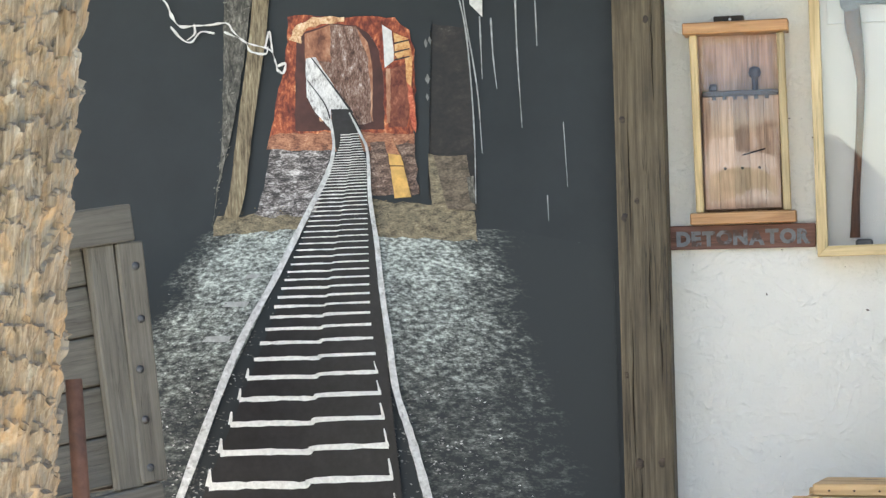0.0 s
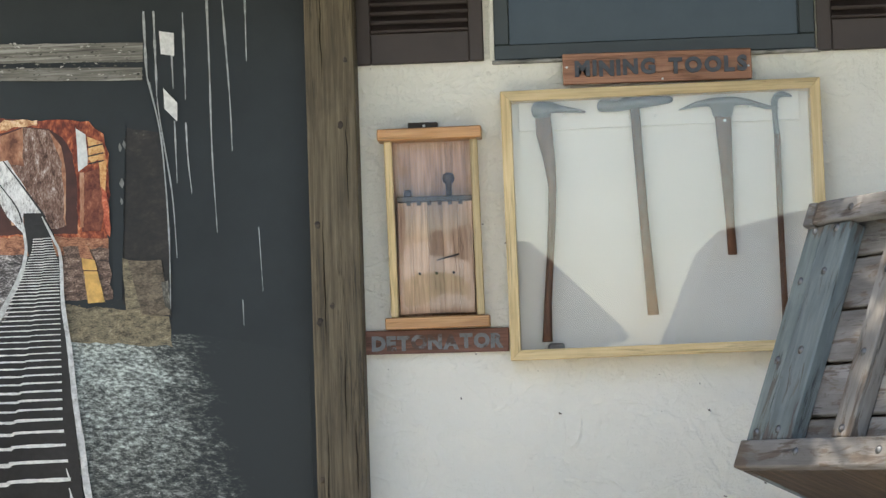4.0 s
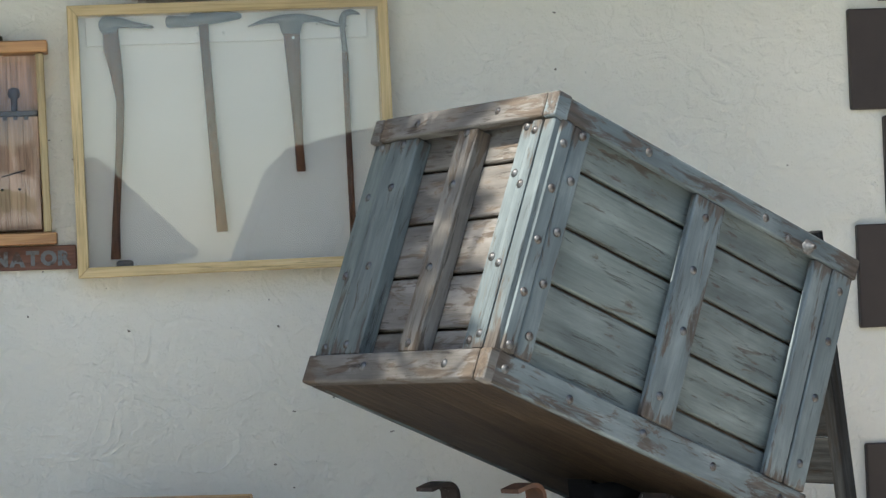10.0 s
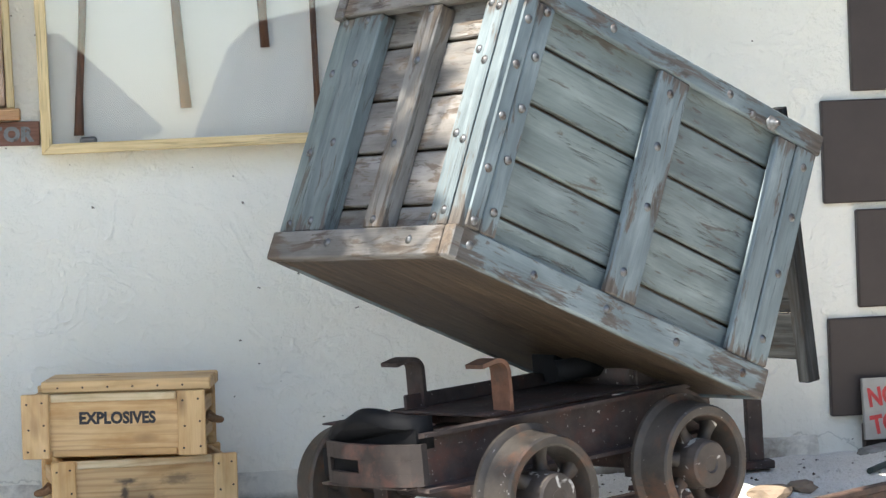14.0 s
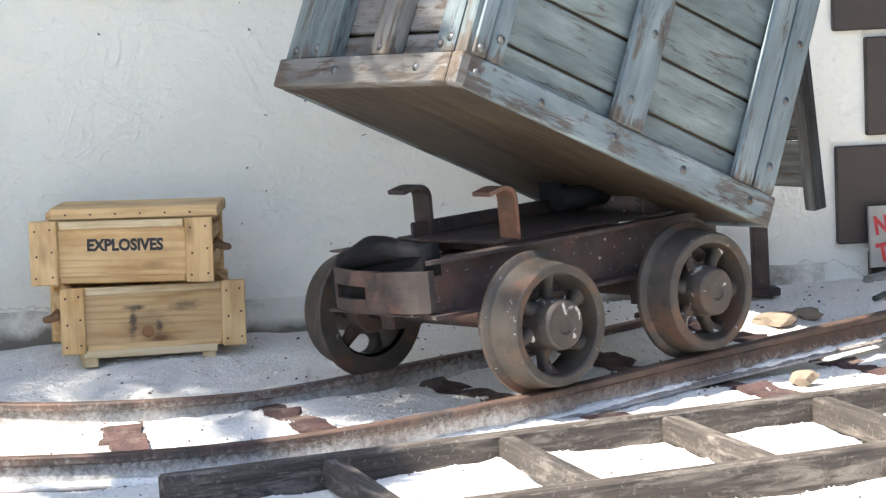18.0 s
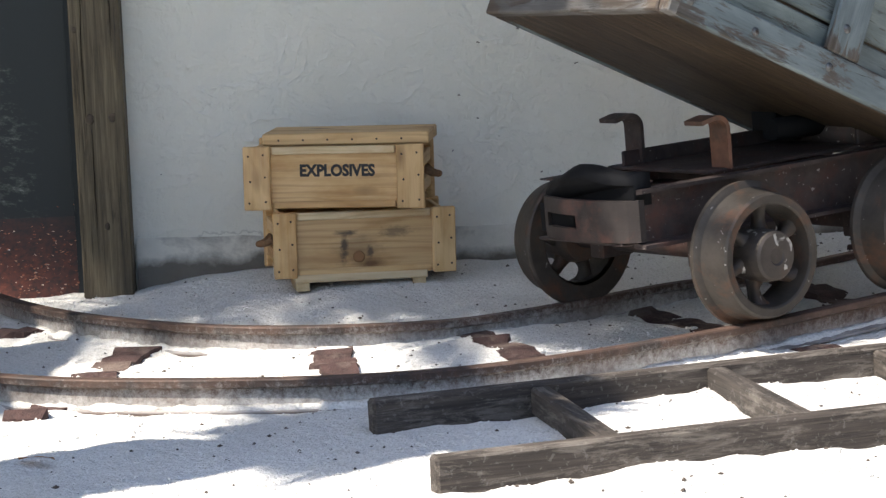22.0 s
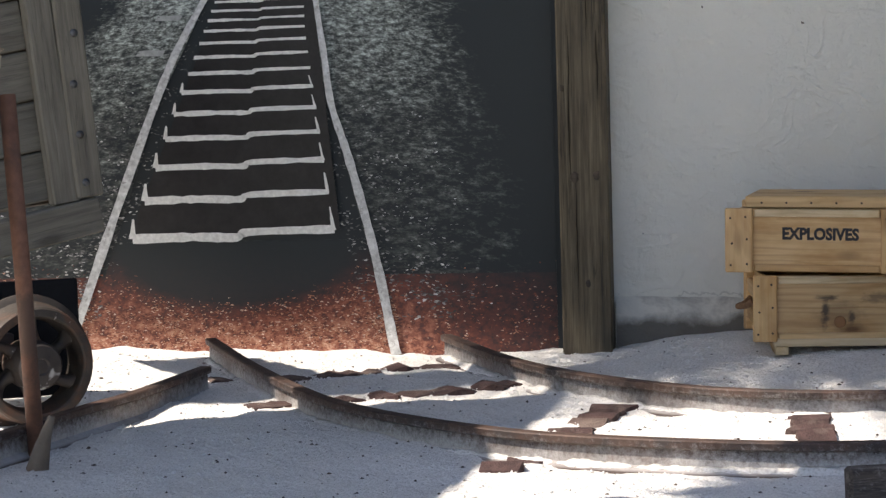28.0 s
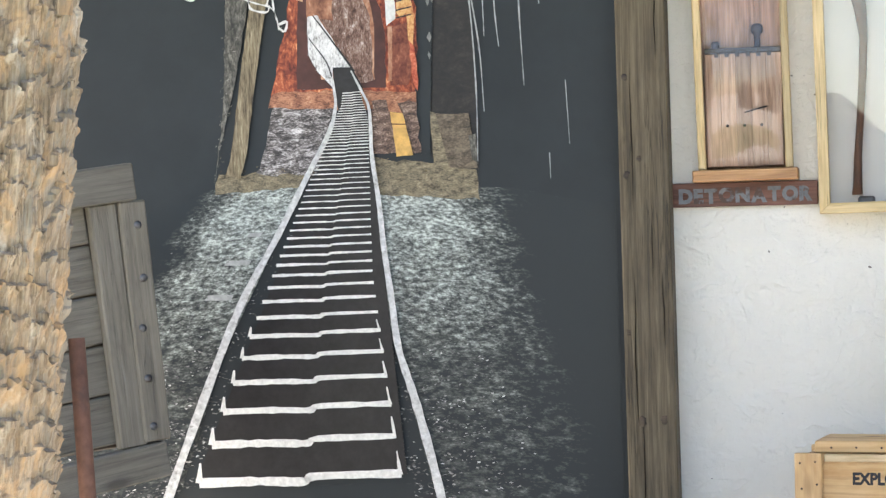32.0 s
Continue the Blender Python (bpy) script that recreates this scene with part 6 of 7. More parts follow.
# bolts
for x in (0.06, 0.125):
    for z in (0.16, 0.33, 0.5, 0.67, 0.82):
        part("bolt", bolt_mesh(), BOLT, tub, m=pose(x, -0.004, z + (0.05 if x > 0.1 else 0.0) - 0.03, 90))
for z in (0.19, 0.42, 0.62, 0.8):
    part("bolt", bolt_mesh(), BOLT, tub, m=pose(0.7 + 0.02 * math.sin(z * 20), -0.002, z, 90))
    part("bolt", bolt_mesh(), BOLT, tub, m=pose(1.35, -0.004, z, 90))
for x in (0.07, 0.34, 0.66, 0.98, 1.3):
    part("bolt", bolt_mesh(), BOLT, tub, m=pose(x, 0.0, 0.055, 90))
for x in (0.4, 0.95):
    part("bolt", bolt_mesh(), BOLT, tub, m=pose(x, 0.0, 0.905, 90))
for y, front in END_FRONT.items():
    if y < 0.05:
        continue
    for i, z in enumerate((0.15, 0.40, 0.66, 0.82)):
        part("bolt", bolt_mesh(), BOLT, tub, m=pose(front, y, z + 0.025 * math.sin(y * 40 + i), 0, -90, 0))
for y, z in ((0.2, 0.05), (0.62, 0.05), (0.28, 0.9), (0.7, 0.9)):
    part("bolt", bolt_mesh(), BOLT, tub, m=pose(-0.009, y, z, 0, -90, 0))
# hinge bolt of the tailgate
bm = bmesh.new()
lathe(bm, [(0.028, 0), (0.028, 0.004), (0.018, 0.006), (0.018, 0.016), (0.010, 0.018), (0.010, 0.034), (0.006, 0.036)], 6)
part("hinge_bolt", bm, BOLT, tub, "bright hinge bolt", m=pose(1.16, -0.003, 0.885, 90))
part("bolt", bolt_mesh(), BOLT, tub, m=pose(1.07, 0.0, 0.88, 90))
# tailgate hanging open
GATE = CART.inverted() @ Matrix.Translation(TUBM @ Vector((1.245, 0.10, 0.9)) + Vector((0.012, 0, 0.042))) @ Matrix.Rotation(radians(30.5), 4, "Z") @ Matrix.Rotation(radians(-7), 4, "Y")
bm = bmesh.new()
add_box(bm, (0.02, TW - 0.16, 0.02), (0, (TW - 0.2) / 2, -0.02))
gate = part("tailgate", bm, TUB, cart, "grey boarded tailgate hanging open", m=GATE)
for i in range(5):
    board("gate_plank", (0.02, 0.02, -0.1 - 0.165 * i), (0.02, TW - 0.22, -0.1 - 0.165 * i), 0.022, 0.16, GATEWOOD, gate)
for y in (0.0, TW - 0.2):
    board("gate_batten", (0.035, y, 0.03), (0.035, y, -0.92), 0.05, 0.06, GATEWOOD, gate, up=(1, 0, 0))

# prop behind the cart
pr = thing("prop_post", "dark rusty prop standing on a short rail stub behind the cart", "post")
board("prop", (3.395, -0.42, 0.15), (3.385, -0.42, 0.66), 0.06, 0.05, RUST, pr, up=(0, 1, 0))
board("foot", (3.33, -0.42, 0.165), (3.46, -0.42, 0.165), 0.09, 0.03, RUST, pr)

# ---- rails, ties, ladder frame, crates ----
RAILPROF = [(-0.045, 0.0), (0.045, 0.0), (0.045, 0.008), (0.009, 0.02), (0.007, 0.07), (0.022, 0.078), (0.023, 0.096), (0.018, 0.1), (-0.018, 0.1), (-0.023, 0.096), (-0.022, 0.078), (-0.007, 0.07), (-0.009, 0.02), (-0.045, 0.008)]


def rail(label, ctrl):
    line = spline(ctrl, 10)
    bm = bmesh.new()
    sweep(bm, line, RAILPROF)
    bmesh.ops.recalc_face_normals(bm, faces=bm.faces)
    ob = tagged(part("rail", bm, RAILRUST), label, "rail", group="rails")
    # white sand blown on to the foot, in stretches
    bm = bmesh.new()
    rings = []
    fine = spline(ctrl, 60)
    for i, p in enumerate(fine):
        d = (fine[min(i + 1, len(fine) - 1)] - fine[max(i - 1, 0)]).normalized()
        s = d.cross(Vector((0, 0, 1))).normalized()
        q = 0.75 * noise.noise(p * 2.3) + 0.55 * noise.noise(p * 11.0) + 0.35 * noise.noise(p * 37.0)
        w = max(0.0, min(1.0, 0.62 + q))
        prof = ((0.008, 0.016), (0.0095, 0.016 + 0.017 * w), (0.024, 0.0135 + 0.012 * w), (0.018 + 0.024 * w, 0.0175 - 0.0075 * w), (0.018 + 0.023 * w, 0.006))
        rings.append([bm.verts.new(p + s * a + Vector((0, 0, b))) for a, b in prof])
    for a, b in zip(rings, rings[1:]):
        for k in range(4):
            bm.faces.new((a[k], b[k], b[k + 1], a[k + 1])).smooth = True
    part("sand_drift", bm, SAND, ob, "white sand lying on the rail's foot")
    return ob


rail("long curved rusty rail running under the cart's wheels", [(-1.33, -0.35, -0.003), (-0.96, -1.13, 0), (-0.52, -1.87, 0), (0, -2.32, 0), (0.45, -2.5, 0), (1.03, -2.58, 0), (1.53, -2.46, 0), (2.2, -2.06, 0.002), (2.87, -1.62, 0.03), (3.5, -1.21, 0.054), (4.3, -0.69, 0.08)])
rail("curved rusty rail between the crates and the cart", [(-0.42, -0.3, -0.002), (-0.08, -0.95, 0), (0.25, -1.34, 0), (0.7, -1.63, 0), (1.25, -1.62, -0.012), (1.6, -1.42, -0.02), (2.16, -1.03, -0.01), (2.42, -0.92, -0.012), (2.8, -0.68, 0.01), (3.2, -0.42, 0.03), (3.45, -0.26, 0.06)])
rail("short rusty rail end leading to the far cart", [(-1.17, -1.07, -0.003), (-1.26, -1.61, 0), (-1.36, -1.95, 0), (-1.5, -2.5, 0), (-1.7, -3.2, 0)])


def lump(name, label, cat, at, size, mat, seed, group="", rough=0.35, rz=0.0):
    bm = bmesh.new()
    bmesh.ops.create_icosphere(bm, subdivisions=2, radius=1)
    for v in bm.verts:
        d = 1 + rough * noise.noise(v.co * 1.7 + Vector((seed * 3.1, seed, 0)))
        q = v.co * d
        q.x, q.y, q.z = (math.copysign(min(abs(c), 0.78), c) for c in q)
        v.co = Vector((q.x * size[0], q.y * size[1], q.z * size[2]))
    return tagged(part(name, bm, mat, m=pose(*at, 0, 0, rz)), label, cat, group)


def tie(label, a, b, seed):
    """A rotten tie end: a flat, broken, flaking plank just proud of the sand."""
    a, b = Vector((*a, 0)), Vector((*b, 0))
    bm = bmesh.new()
    n = 28
    d = (b - a).normalized()
    s = Vector((-d.y, d.x, 0))
    top = []
    for i in range(n + 1):
        p = a + (b - a) * i / n
        w0 = 0.065 + 0.06 * noise.noise(Vector((i * 0.9, seed, 0)))
        w1 = 0.065 + 0.06 * noise.noise(Vector((i * 0.9, seed, 5)))
        zz = 0.008 + 0.03 * noise.noise(Vector((i * 0.55, seed, 9)))
        g = ground_z(p.x, p.y)
        top.append([bm.verts.new(p + s * o + Vector((0, 0, g + h))) for o, h in ((-w0, -0.03), (-w0 * 0.9, zz), (w1 * 0.9, zz * 0.8), (w1, -0.03))])
    for p, q in zip(top, top[1:]):
        for k in range(3):
            bm.faces.new((p[k], p[k + 1], q[k + 1], q[k]))
    bm.faces.new(top[0])
    bm.faces.new(list(reversed(top[-1])))
    bmesh.ops.recalc_face_normals(bm, faces=bm.faces)
    return tagged(part("railway_tie", bm, OLDTIE), label, "tie", group="ties")


TIE = "rotten flaking reddish tie half buried in the sand"
tie(TIE, (-1.25, -0.95), (-0.3, -0.5), 1)
tie(TIE, (-0.9, -1.55), (-0.05, -1.0), 2)
tie(TIE, (0.08, -2.62), (0.35, -1.35), 3)
tie(TIE, (1.0, -2.5), (0.95, -1.5), 4)
tie(TIE, (1.65, -2.25), (1.35, -1.35), 5)
tie(TIE, (2.55, -2.25), (1.95, -1.0), 6)
tie(TIE, (3.1, -1.95), (2.5, -0.7), 7)
tie(TIE, (3.6, -1.5), (2.95, -0.45), 8)

# ladder-like timber frame on the sand
lad = thing("timber_ladder_frame", "weathered wooden ladder frame lying half buried in the sand", "ladder")
board("side_rail", (1.06, -2.955, 0.045), (3.9, -2.05, 0.045), 0.055, 0.11, GREYWOOD, lad, bevel=0.008, wob=0.003)
board("side_rail", (1.2, -3.70, 0.045), (3.9, -2.87, 0.045), 0.055, 0.11, GREYWOOD, lad, bevel=0.008, wob=0.003)
for x0, y0 in ((1.535, -2.83), (2.05, -2.665), (2.56, -2.505), (3.06, -2.345), (3.56, -2.19)):
    board("rung", (x0, y0, 0.05), (x0 + 0.13, y0 - 0.75, 0.05), 0.06, 0.08, GREYWOOD, lad, bevel=0.008, wob=0.003)


# crates
def nail_mesh():
    if "nail" not in _cache:
        bm = bmesh.new()
        lathe(bm, [(0.0042, 0), (0.0036, 0.0012)], 8)
        _cache["nail"] = finish(bm, "nail", NAIL)
    return _cache["nail"]


def crate(label, m, L, D, H, cleat, lid, feet=False, rope_ends=(1,)):
    """Origin at the middle of the front's lower edge; the front looks to -Y."""
    c = thing("wooden_crate", label, "crate", m, group="crates")
    x0, x1 = -L / 2, L / 2
    board("front_board", (x0, 0.01, H / 2), (x1, 0.01, H / 2), 0.02, H, CRATE, c)
    board("back_board", (x0, D - 0.01, H / 2), (x1, D - 0.01, H / 2), 0.02, H, CRATE, c)
    board("floor_board", (x0 + 0.02, D / 2, 0.01), (x1 - 0.02, D / 2, 0.01), D - 0.044, 0.02, CRATE, c)
    for x in (x0 + 0.04, x1 - 0.04):
        board("end_board", (x, 0.022, H / 2), (x, D - 0.022, H / 2), 0.02, H - 0.004, CRATE, c)
    for x in (x0 + cleat / 2 - 0.005, x1 - cleat / 2 + 0.005):
        board("cleat", (x, -0.011, -0.004), (x, -0.011, H + 0.004), cleat, 0.02, CRATE, c, up=(0, -1, 0))
        board("cleat", (x, D + 0.011, -0.004), (x, D + 0.011, H + 0.004), cleat, 0.02, CRATE, c, up=(0, 1, 0))
        for dx, z in ((-0.3, 0.1), (0.3, 0.12), (-0.25, 0.45), (0.3, 0.52), (-0.3, 0.86), (0.25, 0.88)):
            part("nail", nail_mesh(), NAIL, c, m=pose(x + dx * cleat, -0.021, z * H, 90))
    board("edge_strip", (x0 + cleat, -0.004, H - 0.014), (x1 - cleat, -0.004, H - 0.014), 0.012, 0.028, SAWNPINE, c, label="paler strip along the top")
    board("edge_strip", (x0 + cleat, -0.004, 0.013), (x1 - cleat, -0.004, 0.013), 0.012, 0.026, CRATE, c)
    if lid:
        board("lid", (x0 + 0.06, D / 2 + 0.02, H + 0.022), (x1 + 0.02, D / 2 + 0.02, H + 0.022), D - 0.03, 0.044, CRATE, c, bevel=0.005)
        for i in range(6):
            part("nail", nail_mesh(), NAIL, c, m=pose(x0 + 0.12 + i * 0.09, 0.0345, H + 0.02, 90))
    for s in rope_ends:
        x = x1 - 0.028 if s > 0 else x0 + 0.028
        for z in (0.3, 0.72):
            board("end_cleat", (x + s * 0.012, 0.0, H * z), (x + s * 0.012, D, H * z), 0.022, 0.05, CRATE, c)
        bm = bmesh.new()
        tube(bm, spline([(x + s * 0.02, D * 0.35, H * 0.55), (x + s * 0.045, D * 0.42, H * 0.47), (x + s * 0.07, D * 0.5, H * 0.45), (x + s * 0.045, D * 0.58, H * 0.47), (x + s * 0.02, D * 0.65, H * 0.55)], 6), 0.012, 10)
        part("rope_handle", bm, ROPE, c, "brown rope handle")
    if feet:
        for x in (x0 + 0.1, x1 - 0.13):
            board("foot", (x, 0.0, -0.03), (x, D, -0.03), 0.05, 0.052, SAWNPINE, c)
        board("base_board", (x0 + 0.07, 0.012, -0.008), (x1 - 0.1, 0.012, -0.008), 0.05, 0.03, SAWNPINE, c)
    return c


c2 = crate("lower pine crate with knots and dark stains on pale feet", pose(1.085, -0.6, 0.108, 0, 0.8, 7), 0.66, 0.34, 0.232, 0.086, False, True, (-1,))
c1 = crate("upper pine crate marked EXPLOSIVES with a rope handle", pose(0.985, -0.62, 0.357, 0, 0.6, -8), 0.65, 0.34, 0.225, 0.1, True, False, (1,))
lettering("lettering", "EXPLOSIVES", -0.125, 0.15, 0.118, -0.0008, 0.058, 0.0006, INK, c1, bold=0.0026, tilt=-0.5, label="black stencilled word")
# smudged burn and a knot on the lower crate's front
def burnt_board(name, spots):
    m = pine_board(name, (0.3, 0.15, 0.06), (0.54, 0.34, 0.16), (0.64, 0.44, 0.23))
    nt = m.node_tree
    b = nt.nodes["Principled BSDF"]
    c = b.inputs["Base Color"].links[0].from_socket
    v = coords(nt)
    ripple = noisetex(nt, coords(nt, (1, 1, 2.2)), 26, 5, 0.65, 0.4)
    for x, z, rx, rz, amount in spots:
        mp = nt.nodes.new("ShaderNodeMapping")
        mp.inputs["Location"].default_value, mp.inputs["Scale"].default_value = (-x / rx, 0, -z / rz), (1 / rx, 0, 1 / rz)
        nt.links.new(v, mp.inputs["Vector"])
        ln = nt.nodes.new("ShaderNodeVectorMath")
        ln.operation = "LENGTH"
        nt.links.new(mp.outputs[0], ln.inputs[0])
        d = math_node(nt, "ADD", ln.outputs["Value"], math_node(nt, "MULTIPLY", math_node(nt, "SUBTRACT", ripple, 0.5), 2.2))
        c = mixc(nt, ramp(nt, math_node(nt, "MULTIPLY", d, 0.5), [(0.18, (amount,) * 3), (0.6, (0, 0, 0))]), c, (0.075, 0.05, 0.032))
    nt.links.new(c, b.inputs["Base Color"])
    return m


BURN = fleck_print("knot_wood", [(0.0, (0.2, 0.09, 0.035)), (1.0, (0.3, 0.15, 0.06))], 0.7)
for ob in c2.children:
    if ob.name.startswith("front_board"):
        ob.data = ob.data.copy()
        ob.data.materials[0] = burnt_board("burnt_crate_pine", ((-0.075, -0.015, 0.014, 0.055, 0.95), (-0.066, 0.036, 0.045, 0.012, 0.9), (0.12, 0.036, 0.06, 0.02, 0.6), (0.02, -0.035, 0.012, 0.025, 0.85), (-0.02, -0.02, 0.09, 0.06, 0.35)))
bm = bmesh.new()
lathe(bm, [(0.022, 0), (0.019, 0.0014), (0.012, 0.0018), (0.004, 0.0022)], 18)
part("knot", bm, BURN, c2, "round brown knot", m=pose(-0.022, 0.0, 0.064, 90))

# stones and the concrete pad at the corner of the building
def rock(label, at, size, seed, rz=0.0):
    """A broken flat stone: a lopsided slab with chipped facets."""
    bm = bmesh.new()
    bmesh.ops.create_icosphere(bm, subdivisions=2, radius=1)
    for v in bm.verts:
        d = 1 + 0.55 * noise.noise(v.co * 1.1 + Vector((seed * 3.1, seed, 0)))
        q = v.co * d
        q.z = min(q.z, 0.55 + 0.3 * q.x)
        v.co = Vector((q.x * size[0], q.y * size[1], q.z * size[2] * 1.4))
    return tagged(part("stone", bm, STONE, m=pose(*at, 0, 0, rz)), label, "stone", "stones")


rock("flat broken tan stone beside the rail", (3.37, -0.72, 0.1), (0.085, 0.08, 0.026), 3, 10)
rock("flat broken tan stone beside the rail", (3.5, -0.66, 0.105), (0.06, 0.06, 0.02), 6, 40)
rock("small pale tan stone wedged against the rail", (3.19, -1.70, 0.045), (0.05, 0.05, 0.022), 5, -8)
rock("small pale tan stone wedged against the rail", (3.72, -1.36, 0.07), (0.07, 0.05, 0.022), 8)
lump("concrete_pad", "rough grey concrete pad at the wall's foot", "concrete", (4.15, -0.12, 0.13), (0.33, 0.12, 0.06), CONCRETE, 9, rough=0.2)
bm = bmesh.new()
tube(bm, spline([(4.3, -0.3, 0.2), (4.05, -0.32, 0.15), (3.9, -0.45, 0.14), (3.8, -0.55, 0.13)], 6), 0.012, 8)
tagged(part("cable", bm, GREENROD), "dark cable lying across the sand", "cable")

# hand-painted board
nt_ = thing("warning_board", "grey board with red hand-painted letters leaning on the wall", "sign", pose(3.93, -0.09, 0.19, -6, 0, 0))
bm = bmesh.new()
add_box(bm, (0.5, 0.025, 0.245), (0.25, 0, 0.1225), bevel=0.003)
part("panel", bm, plain("grey_board", (0.36, 0.34, 0.31), 0.8, var=0.15, scale=8), nt_)
lettering("lettering", "NO", 0.025, 0.145, 0.132, -0.014, 0.1, 0.0008, REDPAINT, nt_, bold=0.004, tilt=6, label="red painted letters")
lettering("lettering", "TO", 0.03, 0.145, 0.022, -0.014, 0.1, 0.0008, REDPAINT, nt_, bold=0.004, tilt=8, label="red painted letters")

# dry leaves
for i, (x, y, a) in enumerate(((-0.086, -3.278, 12), (-0.05, -3.348, -35), (0.19, -3.208, -15))):
    bm = bmesh.new()
    n = 8
    L = [[bm.verts.new((-0.05 + 0.1 * k / n, s * 0.024 * math.sin(math.pi * (k + 0.3) / (n + 0.6)), 0.02 + 0.006 * math.sin(3 * k / n) - s * 0.004)) for k in range(n + 1)] for s in (-1, 0, 1)]
    for p, q in zip(L, L[1:]):
        for k in range(n):
            bm.faces.new((p[k], p[k + 1], q[k + 1], q[k]))
    bmesh.ops.solidify(bm, geom=bm.faces, thickness=0.0015)
    tagged(part("dry_leaf", bm, LEAF, m=pose(x, y, ground_z(x, y), 0, 0, a)), "small curled orange-brown dry leaf on the sand", "leaf", "dry leaves")

# scattered dark chips and shell grit
def scatter(name, label, cat, count, size, mat, seed, flatness=0.6, box=(-2.0, 4.2, -4.3, -0.15)):
    rnd = random.Random(seed)
    vs, fs = [], []
    for _ in range(count):
        x, y = rnd.uniform(box[0], box[1]), rnd.uniform(box[2], box[3])
        r = size * rnd.uniform(0.4, 1.3) * (1.6 if rnd.random() < 0.06 else 1)
        z = ground_z(x, y) + r * 0.15
        a = rnd.uniform(0, 6.28)
        k0 = len(vs)
        for dx, dy, dz in ((1, 0, 0), (-1, 0, 0), (0, 1, 0), (0, -1, 0), (0, 0, 1), (0, 0, -1)):
            sx, sy = dx * r * rnd.uniform(0.7, 1.4), dy * r * rnd.uniform(0.5, 1.0)
            vs.append((x + sx * math.cos(a) - sy * math.sin(a), y + sx * math.sin(a) + sy * math.cos(a), z + dz * r * flatness))
        for t in ((0, 2, 4), (2, 1, 4), (1, 3, 4), (3, 0, 4), (2, 0, 5), (1, 2, 5), (3, 1, 5), (0, 3, 5)):
            fs.append(tuple(k0 + i for i in t))
    me = bpy.data.meshes.new(name)
    me.from_pydata(vs, [], fs)
    me.materials.append(mat)
    tagged(new(name, me), label, cat, kind="stuff")


scatter("wood_chips", "dark bark chips scattered over the sand", "chips", 1300, 0.0065, CHIP, 4)
scatter("shell_grit", "coarse white shell grit on the sand", "gravel", 26000, 0.0055, SAND, 5)

# ---- palm trunk, far cart, pipe ----
def palm_trunk(m, R, H, label):
    p = thing("palm_tree", label, "palm tree", m)
    nz, na = int(H / 0.007), 176
    vs, fs = [], []
    for j in range(nz + 1):
        z = -0.05 + H * j / nz
        for i in range(na):
            th = 2 * math.pi * i / na
            c, s_ = math.cos(th), math.sin(th)
            q = Vector((c * 1.6, s_ * 1.6, 0))
            ph = (z + 0.055 * noise.noise(q * 1.3 + Vector((0, 0, z * 2.2))) + 0.03 * noise.noise(q * 5 + Vector((0, 0, z * 7))) + 0.02 * noise.noise(q * 22 + Vector((0, 0, z * 20)))) / 0.078
            f = ph - math.floor(ph)
            r = R * 0.93 + 0.024 * f ** 1.7 * (0.55 + 0.9 * noise.noise(q * 2.1 + Vector((3, 1, math.floor(ph) * 1.7)))) + 0.009 * noise.noise(q * 24 + Vector((0, 0, z * 14))) + 0.012 * noise.noise(q * 6 + Vector((9, 0, z * 14))) + 0.005 * noise.noise(q * 50 + Vector((0, 0, z * 60)))
            vs.append((z, r * s_, -r * c))
    for j in range(nz):
        for i in range(na):
            i2 = (i + 1) % na
            fs.append((j * na + i, j * na + i2, (j + 1) * na + i2, (j + 1) * na + i))
    me = bpy.data.meshes.new("trunk")
    me.from_pydata(vs, [], fs)
    me.materials.append(PALM)
    part("trunk", me, PALM, p, m=Matrix.Rotation(radians(-90), 4, "Y"))
    rnd = random.Random(11)
    # overlapping cut leaf bases, each with a frayed upper lip
    meshes = []
    for v in range(7):
        bm = bmesh.new()
        nu, nvv = 9, 5
        W, HH = 0.05, 0.1
        g = []
        for j in range(nvv + 1):
            row = []
            for i in range(nu + 1):
                s, t = i / nu * 2 - 1, j / nvv
                fray = (rnd.uniform(-0.02, 0.012) if j == nvv else 0)
                x = s * W * (0.95 - 0.30 * t)
                z = t * HH + fray
                out = 0.002 + 0.016 * t ** 1.3 * (1 - 0.4 * s * s) + rnd.uniform(-0.003, 0.003)
                row.append(bm.verts.new((z, -out + 0.026 * s * s, -x)))
            g.append(row)
        for j in range(nvv):
            for i in range(nu):
                bm.faces.new((g[j][i], g[j][i + 1], g[j + 1][i + 1], g[j + 1][i])).smooth = rnd.random() < 0.5
        bmesh.ops.solidify(bm, geom=bm.faces, thickness=0.012)
        meshes.append(finish(bm, "leaf_base", PALM))
    z, row = 0.0, 0
    while z < H:
        n = 11
        for k in range(n):
            if rnd.random() > 0.16:
                continue
            a = (k + 0.5 * (row % 2)) / n * 2 * math.pi + rnd.uniform(-0.06, 0.06)
            mm = Matrix.Rotation(a, 4, "Z") @ pose(0, -R * 0.99, z + rnd.uniform(-0.02, 0.02), rnd.uniform(-2, 2), rnd.uniform(-5, 5) - 90, 0)
            part("leaf_base", meshes[rnd.randrange(7)], PALM, p, m=mm)
        z += 0.078
        row += 1
    return p


